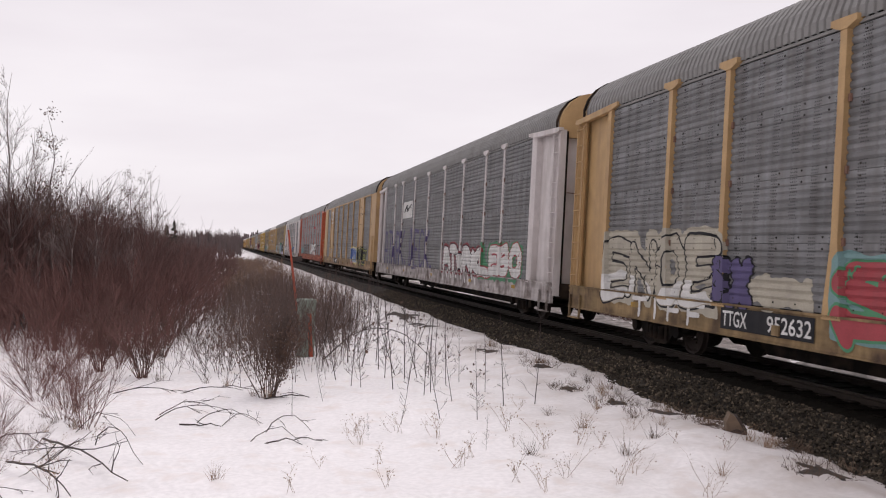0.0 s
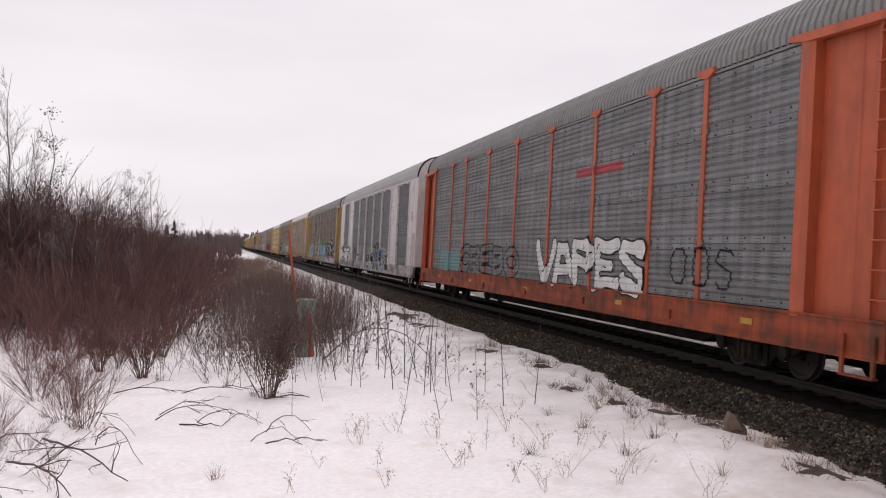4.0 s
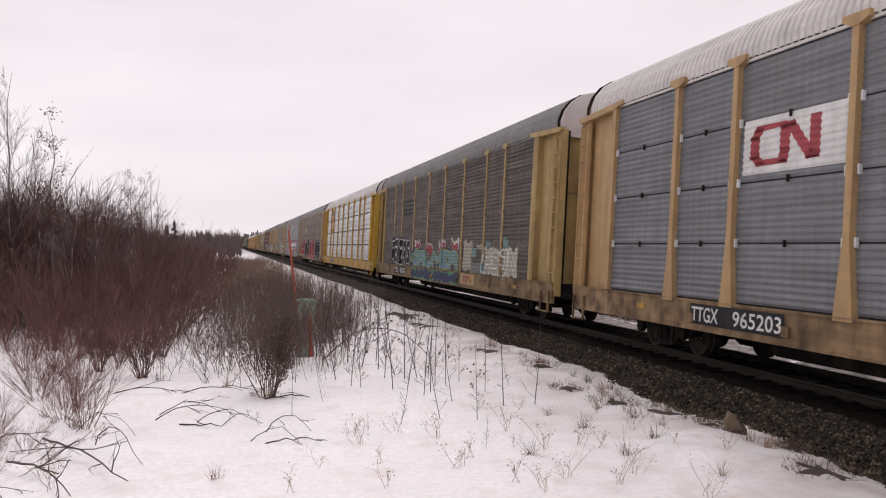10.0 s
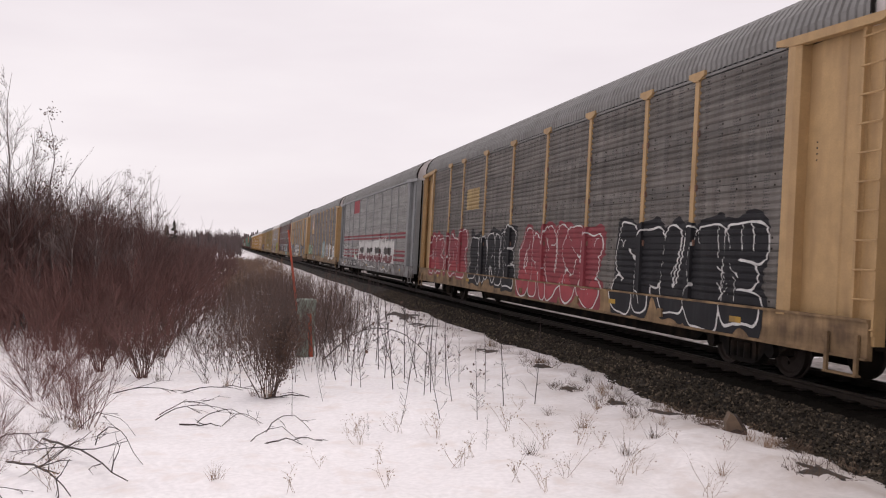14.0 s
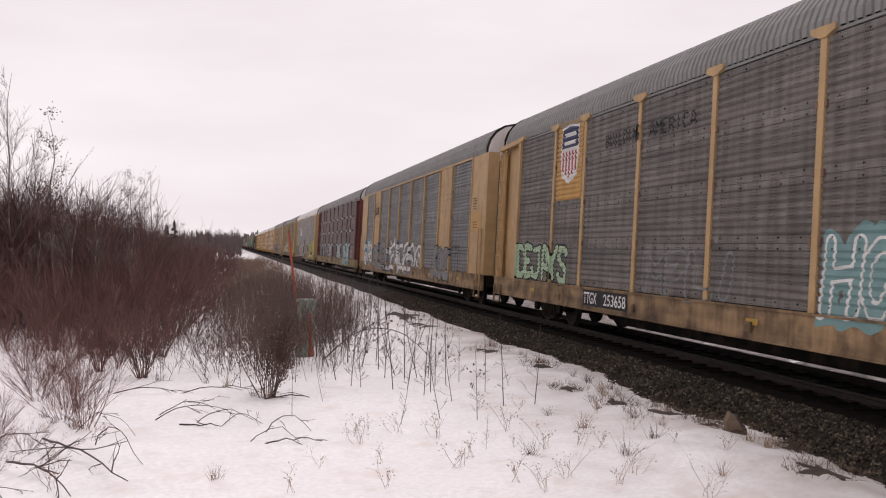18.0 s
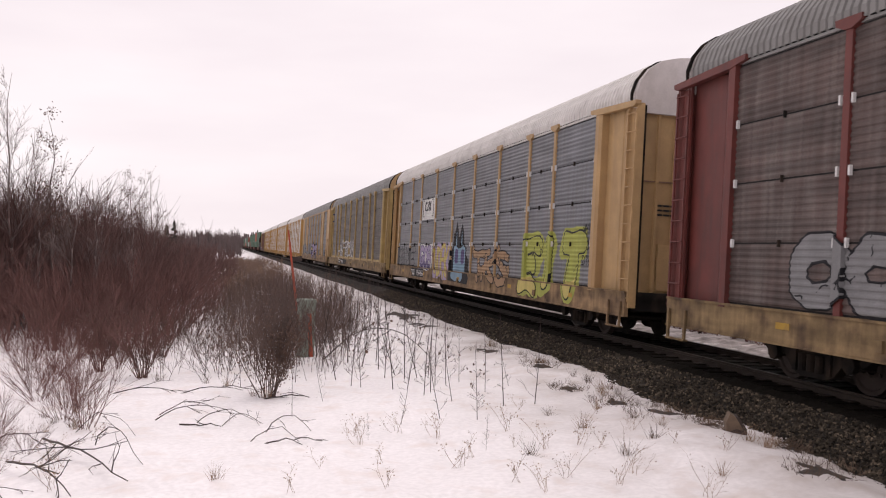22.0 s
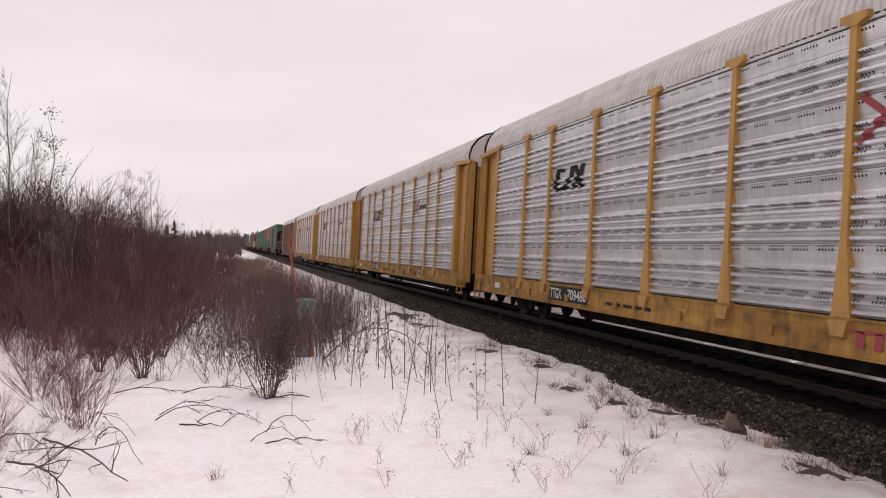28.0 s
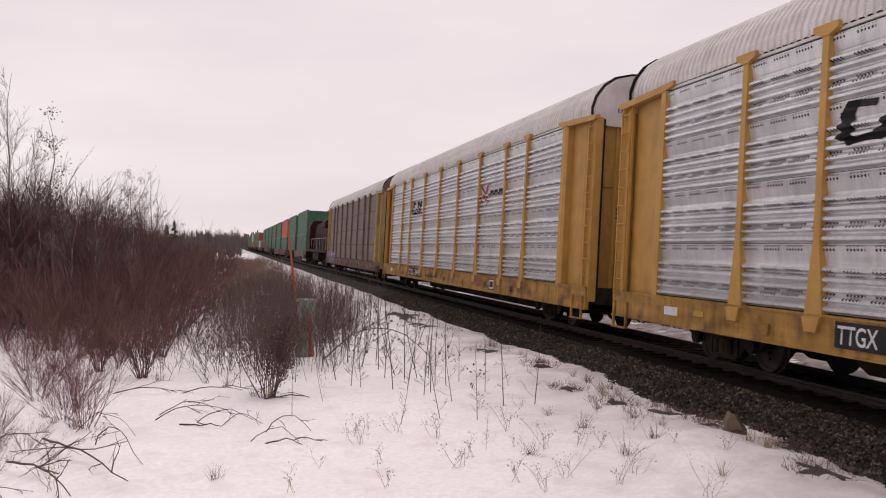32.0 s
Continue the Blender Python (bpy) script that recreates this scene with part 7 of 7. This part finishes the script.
def weeds():
    rng = random.Random(12)
    stalk = [tuft_kind(400 + i, 0.5, 3 + 2 * i, 0.9, "tan grass", "dry brown weed stalks poking through the snow", True) for i in range(2)]
    tuft = [tuft_kind(410 + i, 0.24, 26, 1.2, "tan grass" if i else "brown grass", "flattened tuft of dead tan grass in snow") for i in range(2)]
    rows = [(2.25, 10.7, 1), (2.9, 10.9, 0), (3.1, 9.7, 1), (2.55, 11.9, 0), (0.35, 10.9, 0), (1.1, 10.9, 1), (1.35, 9.8, 0), (1.95, 12.2, 1), (0.15, 10.4, 0), (2.7, 11.2, 1), (3.35, 10.4, 0), (-0.6, 9.4, 0),
            (1.75, 11.3, 0), (0.8, 9.6, 0), (2.2, 9.9, 0), (-2.5, 9.6, 1), (-1.6, 9.2, 0), (0.9, 12.1, 0), (1.6, 13.2, 1), (2.4, 13.6, 1), (2.75, 12.6, 1), (1.2, 13.6, 0), (3.0, 12.0, 1), (-5.3, 12.5, 1), (-5.15, 12.25, 1), (-5.7, 12.8, 1), (-5.5, 12.1, 1), (-6.0, 13.2, 1), (-5.9, 17.0, 1), (-5.5, 16.9, 1), (-3.0, 15.0, 1), (-3.3, 15.2, 1), (-4.0, 16.2, 1), (-4.5, 16.6, 1), (-4.4, 9.9, 0), (-4.7, 10.4, 0), (-4.1, 9.2, 0), (-4.9, 11.0, 0), (-4.6, 11.7, 0)]
    for k in range(14):
        rows.append((rng.uniform(-1.5, 3.6), rng.uniform(9.0, 12.5), 0))
    for k in range(26):
        z = rng.uniform(10.5, 22)
        rows.append((np.interp(z, [10, 22], [4.35, 1.25]) - abs(rng.gauss(0, 0.25)), z, 1))
    n = [0, 0]
    for a, z, k in rows:
        kind = (stalk, tuft)[k]
        src = kind[n[k] % 2]
        m = pose(*spot(a, z), rng.uniform(-6, 6), rng.uniform(-6, 6), rng.uniform(0, 360))
        ob = src if n[k] < 2 else copy_thing(src, m)
        s = rng.uniform(0.8, 1.2)
        ob.matrix_basis = m @ Matrix.Diagonal((s, s, s, 1))
        n[k] += 1
    # bare patches where the snow has thawed off dead grass
    for i, (a, z, w, d) in enumerate(((3.3, 13.0, 0.62, 0.5), (2.75, 14.2, 0.42, 0.34), (2.2, 15.4, 0.35, 0.3), (2.0, 18.2, 0.42, 0.4), (1.15, 20.9, 0.5, 0.6), (4.2, 9.7, 0.42, 0.3), (4.35, 10.9, 0.2, 0.2),
                                      (-0.4, 27.0, 0.6, 1.4), (3.75, 12.1, 0.25, 0.2), (-1.3, 31, 0.7, 1.6))):
        t = Twigs(500 + i)
        x, y, z0 = spot(a, z)
        bm = bmesh.new()
        vs = []
        for k in range(18):
            an = 6.28319 * k / 18
            r = 0.35 + 0.75 * t.r.random()
            px, py = x + math.cos(an) * w * r, y + math.sin(an) * d * r * 1.6
            vs.append(bm.verts.new((px - x, py - y, ground_z(px, py) - z0 - 0.012)))
        c = bm.verts.new((0, 0, 0.02))
        for k in range(18):
            bm.faces.new((c, vs[k], vs[(k + 1) % 18]))
        ob = sheet("bare_patch", bm, "bare soil", None)
        tagged(ob, "thawed patch of dark soil and dead grass in the snow", "bare ground", "thawed patches by the track")
        ob.location = (x, y, z0)
        for k in range(150):
            an, r = t.r.uniform(0, 6.283), t.r.random() ** 0.5
            px, py = math.cos(an) * w * r, math.sin(an) * d * r * 1.6
            t.grow((px, py, 0.0), (t.r.gauss(0, 0.8), t.r.gauss(0, 0.8), 0.9), t.r.uniform(0.05, 0.17), 0.0035, 0, thin=0.002)
        piece("dead_grass", t.mesh("dead_grass"), "brown grass", ob)["kind"] = "stuff"


def tree_kind(seed, height, r, limbs, leaves, bark, label):
    t, lf, tr = Twigs(seed), Twigs(seed + 1), Build()
    p, q, n = Vector((0, 0, -0.1)), [], 9
    for i in range(n + 1):
        q.append((Vector(p), r * (1 - 0.97 * i / n) + 0.003))
        p = p + Vector((t.r.gauss(0, 0.06) * height / 6, t.r.gauss(0, 0.06) * height / 6, height / n))
    for (a, ra), (b, rb) in zip(q, q[1:]):
        tr.tube(a, b, ra, rb, 7)
    for k in range(limbs):
        f = t.r.uniform(0.3, 0.98)
        i = min(int(f * n), n - 1)
        at = q[i][0].lerp(q[i + 1][0], f * n - i)
        a = t.r.uniform(0, 6.283)
        pts = t.grow(at, (math.cos(a), math.sin(a), 1.5), height * 0.27 * (1.15 - f), r * 0.36 * (1.1 - f), 2, 0.6, 5, 0.22, 0.18, 0.0028)
        for z in range(leaves):
            lf.leaf(pts[-1].lerp(pts[1], t.r.random()) + Vector((t.r.gauss(0, 0.15), t.r.gauss(0, 0.15), t.r.gauss(0, 0.15))), t.r.uniform(0.055, 0.085))
    ob = tagged(empty("tree", label, "tree", "trees behind the thicket"))
    piece("trunk", tr.mesh("trunk", True), bark, ob)
    piece("crown", t.mesh("crown"), bark, ob)
    if leaves:
        piece("dry_leaves", lf.mesh("dry_leaves"), "dry leaves", ob)
    return ob


def trees():
    bare = tree_kind(604, 8.4, 0.055, 26, 0, "grey bark", "slender bare tree with upright grey branches")
    leafy = tree_kind(610, 6.8, 0.045, 15, 34, "grey bark", "slim young tree with a few clinging dry leaves")
    birch = tree_kind(620, 6.5, 0.06, 12, 2, "pale bark", "pale-barked birch nearly bare in winter")
    small = tree_kind(630, 5.0, 0.035, 9, 2, "grey bark", "small bare tree rising from the thicket")
    rng = random.Random(5)
    rows = [(bare, -12.9, 26.0, 0.93), (bare, -12.5, 26.8, 0.72), (leafy, -11.95, 27.0, 1.0), (leafy, -11.3, 38, 0.52), (bare, -16.5, 31, 0.9), (small, -12.8, 30, 0.95), (small, -11.9, 31, 0.9), (small, -15.5, 34, 1.05),
            (leafy, -13.6, 38, 0.86), (leafy, -13.4, 38.6, 0.82), (small, -14.8, 40, 1.0), (small, -15.8, 42, 1.05), (birch, -15.1, 45.5, 0.98), (small, -14.2, 44, 0.9), (small, -17, 45, 1.05), (small, -18.5, 47, 1.1),
            (leafy, -17.2, 48, 0.95), (small, -16.2, 50, 1.0), (birch, -19.8, 52, 1.0), (small, -21, 54, 1.05), (small, -18.6, 56, 1.0), (small, -23, 50, 1.1), (bare, -25, 55, 0.9), (small, -20.5, 62, 1.05),
            (small, -22.5, 66, 1.1), (leafy, -23.8, 70, 1.0), (small, -26, 74, 1.1), (small, -28, 64, 1.1), (small, -22, 60, 0.9), (birch, -26, 80, 1.0), (small, -25.2, 84, 1.0), (small, -13.9, 29.5, 0.9),
            (small, -11.3, 28.5, 0.85), (small, -17.5, 38, 0.95), (small, -19.5, 41, 1.0)]
    for k in range(26):
        z = rng.uniform(24.5, 36)
        rows.append((small, -rng.uniform(0.345, 0.52) * z, z, rng.uniform(0.72, 0.95)))
    for k in range(16):
        z = rng.uniform(33, 52)
        rows.append((small, -rng.uniform(0.34, 0.52) * z, z, rng.uniform(0.85, 1.05)))
    used = set()
    for src, a, z, s in rows:
        m = pose(*spot(a, z), 0, 0, rng.uniform(0, 360))
        ob = src if src.name not in used else copy_thing(src, m)
        used.add(src.name)
        ob.matrix_basis = m @ Matrix.Diagonal((s, s, s, 1))


def far_woods():
    """The wooded horizon: countless bare crowns, and a few dark conifers."""
    t = Twigs(700)
    for k in range(4200):
        ahead = t.r.uniform(170, 700)
        left, right = -0.52 * ahead, (-0.250 + 0.02 * min(1, 300 / ahead)) * ahead
        x, y, z = spot(t.r.uniform(left, right), ahead)
        h = t.r.uniform(3.0, 6.5) * (0.8 + ahead / 900)
        p = Vector((x, y, z - 0.3))
        t.stick([p, p + Vector((t.r.gauss(0, 0.15), 0, h))], 0.10, 0.03)
        for q in range(5):
            b = p + Vector((0, 0, h * t.r.uniform(0.1, 0.9)))
            t.stick([b, b + Vector((t.r.gauss(0, 0.8), t.r.gauss(0, 0.8), t.r.uniform(0.4, 1.8)))], 0.07, 0.025)
    for k in range(700):
        ahead = t.r.uniform(600, 1100)
        x, y, z = spot(t.r.uniform(-0.30, 0.05) * ahead, ahead)
        p = Vector((x, y, 0))
        t.stick([p, p + Vector((0, 0, t.r.uniform(6, 13)))], 1.4, 0.5)
    tagged(piece("far_woods", t.mesh("far_woods"), "far woods"), "distant bare winter woods along the horizon", "woods", kind="stuff")
    c = Twigs(720)
    cone = Build()
    for k in range(210):
        h = c.r.random() ** 0.8
        a = c.r.uniform(0, 6.283)
        reach = (1.35 * (1 - h) + 0.12) * c.r.uniform(0.7, 1.1)
        z = 0.5 + 4.3 * h
        cone.tube((0, 0, z), (math.cos(a) * reach, math.sin(a) * reach, z - 0.28 * reach + 0.1), 0.10, 0.02, 4)
    cone.tube((0, 0, -0.3), (0, 0, 5.0), 0.08, 0.03, 6)
    con = tagged(piece("conifer", cone.mesh("conifer"), "conifer"), "small dark conifer among bare trees", "tree", "conifers on the horizon")
    rng = random.Random(3)
    for i, (a, z, s) in enumerate(((-32.2, 105, 1.12), (-33.4, 106, 1.02), (-34.8, 110, 1.0), (-62, 320, 1.6), (-60, 330, 1.3), (-66, 335, 1.5))):
        m = pose(*spot(a, z), 0, 0, rng.uniform(0, 360))
        ob = con if not i else copy_thing(con, m)
        ob.matrix_basis = m @ Matrix.Diagonal((s, s, s, 1))


def tan_brush():
    """Low tan brush between the thicket and the ballast, thinning towards the camera."""
    t = Twigs(830)
    for k in range(5200):
        y = 27 + 120 * t.r.random() ** 1.2
        x = t.r.triangular(-2.5, 5.6, 1.8)
        if noise.noise((x * 0.4, y * 0.13, 3.3)) < -0.18:
            continue
        p = Vector((x, y, ground_z(x, y) - 0.03))
        h = t.r.uniform(0.35, 1.15)
        q = p + Vector((t.r.gauss(0, 0.12), t.r.gauss(0, 0.12), h))
        t.stick([p, q], 0.007 + y * 0.00008, 0.004)
        for z in range(2):
            b = p.lerp(q, t.r.uniform(0.3, 0.8))
            t.stick([b, b + Vector((t.r.gauss(0, 0.2), t.r.gauss(0, 0.2), t.r.uniform(0.1, 0.4)))], 0.005 + y * 0.00005, 0.003)
    tagged(piece("tan_brush", t.mesh("tan_brush"), "tan brush"), "low tan-brown brush and dead grass in the snow", "undergrowth", kind="stuff")


def far_verge():
    """Brush and dead grass along the other side of the track."""
    t = Twigs(810)
    for k in range(14000):
        y = -6 + 150 * t.r.random() ** 1.4
        x = TRACK_X + 3.0 + 5.0 * t.r.random() ** 1.6
        p = Vector((x, y, ground_z(x, y) - 0.03))
        t.stick([p, p + Vector((t.r.gauss(0, 0.15), t.r.gauss(0, 0.15), t.r.uniform(0.3, 1.3)))], 0.009, 0.004)
    for k in range(9000):
        y = 4 + 70 * t.r.random() ** 1.3
        x = TRACK_X + 2.85 + 1.3 * t.r.random()
        p = Vector((x, y, ground_z(x, y) - 0.02))
        t.stick([p, p + Vector((t.r.gauss(0, 0.16), t.r.gauss(0, 0.22), t.r.uniform(0.12, 0.42)))], 0.013, 0.006)
    tagged(piece("far_undergrowth", t.mesh("far_undergrowth"), "red brown twigs"), "brown brush and dead grass in snow beyond the track", "undergrowth", kind="stuff")


def markers():
    # grey-green cable pedestal with a lid
    bm = bmesh.new()
    bmesh.ops.create_cube(bm, size=1.0)
    for v in bm.verts:
        v.co = (v.co.x * 0.36, v.co.y * 0.28, 0.62 + v.co.z * 1.3)
    bmesh.ops.bevel(bm, geom=bm.edges[:], offset=0.02, segments=2, affect="EDGES")
    box = empty("cable_pedestal", "grey-green plastic cable pedestal with paler lid in the brush", "utility box")
    box.matrix_basis = pose(*spot(-3.2, 20.3), 0, 2, 12)
    sheet("body", bm, "green plastic", box)
    piece("lid", Build().box(-0.2, 0.2, -0.16, 0.16, 1.27, 1.32).box(-0.19, 0.19, -0.15, 0.15, 1.32, 1.345).mesh("lid"), "green plastic", box)
    piece("hasp", Build().box(-0.03, 0.03, -0.17, -0.14, 0.8, 0.95).mesh("hasp"), "galvanised steel", box)
    post = empty("marker_post", "short red-orange marker post beside a cable pedestal", "marker post")
    post.matrix_basis = pose(*spot(-3.05, 20.2), 0, -2, 0)
    piece("shaft", Build().box(-0.045, 0.045, -0.02, 0.02, -0.1, 0.95).mesh("shaft"), "orange plastic", post)
    piece("cap", Build().box(-0.05, 0.05, -0.025, 0.025, 0.95, 1.0).mesh("cap"), "orange plastic", post)
    rod = empty("marker_rod", "tall thin orange marker rod leaning over the brush", "marker rod")
    rod.matrix_basis = pose(*spot(-3.51, 21.8), 0, -6.8, 0)
    piece("shaft", Build().tube((0, 0, -0.2), (0, 0, 1.6), 0.035, 0.03, 8).tube((0, 0, 1.6), (0.02, 0, 3.0), 0.03, 0.022, 8).mesh("shaft"), "orange plastic", rod)
    piece("sign_plate", Build().box(0.03, 0.27, -0.01, 0.01, 2.20, 2.32).mesh("sign_plate"), "dark bark", rod)
    # sawn stub at the edge of the ballast
    b = Build()
    b.prism([(-0.15, -0.12), (0.17, -0.12), (0.13, 0.10), (0.0, 0.30), (-0.10, 0.36), (-0.17, 0.20)], -0.11, 0.11)
    me = b.mesh("stump")
    stub = tagged(piece("wood_stub", me, "cut wood"), "weathered sawn stub of timber at the ballast edge", "wood stub")
    stub.matrix_basis = pose(*spot(3.86, 11.6), 6, 0, -20) @ Matrix.Diagonal((0.72, 0.72, 0.78, 1))
    piece("dark_foot", Build().prism([(-0.20, -0.14), (0.21, -0.14), (0.19, 0.06), (0.02, 0.10), (-0.19, 0.02)], -0.125, 0.125).mesh("dark_foot"), "dark bark", stub, None, "dark foot of the stub")
    piece("bark_side", Build().prism([(0.171, -0.12), (0.131, 0.10), (0.003, 0.303), (0.05, 0.30), (0.20, 0.10), (0.23, -0.12)], -0.10, 0.10).mesh("bark_side"), "dark bark", stub)


thicket()
verge()
saplings()
branches()
weeds()
trees()
far_woods()
far_verge()
tan_brush()
markers()


def motions():
    """The whole train rolls towards the camera's side; its wheelsets turn with it."""
    for thing, y, *rise in TRAIN:
        z = rise[0] if rise else 0.0
        x, z = TRACK_X + CANT_X + z * math.sin(LEAN), CANT_Z + z * math.cos(LEAN)
        walk(thing, [(t, pose(x, y - travel(t), z, 0, math.degrees(LEAN), 0)) for t in range(0, 33, 2)])
    first = ROLL[0]
    walk(first, [(k / FPS, pose(0, 0, 0, math.degrees(travel(k / FPS) / 0.42) % 360)) for k in range(0, 32 * FPS + 1)])
    for w in ROLL[1:]:
        w.rotation_mode = "QUATERNION"
        w.animation_data_create()
        w.animation_data.action = first.animation_data.action
        w.animation_data.action_slot = first.animation_data.action_slot


motions()
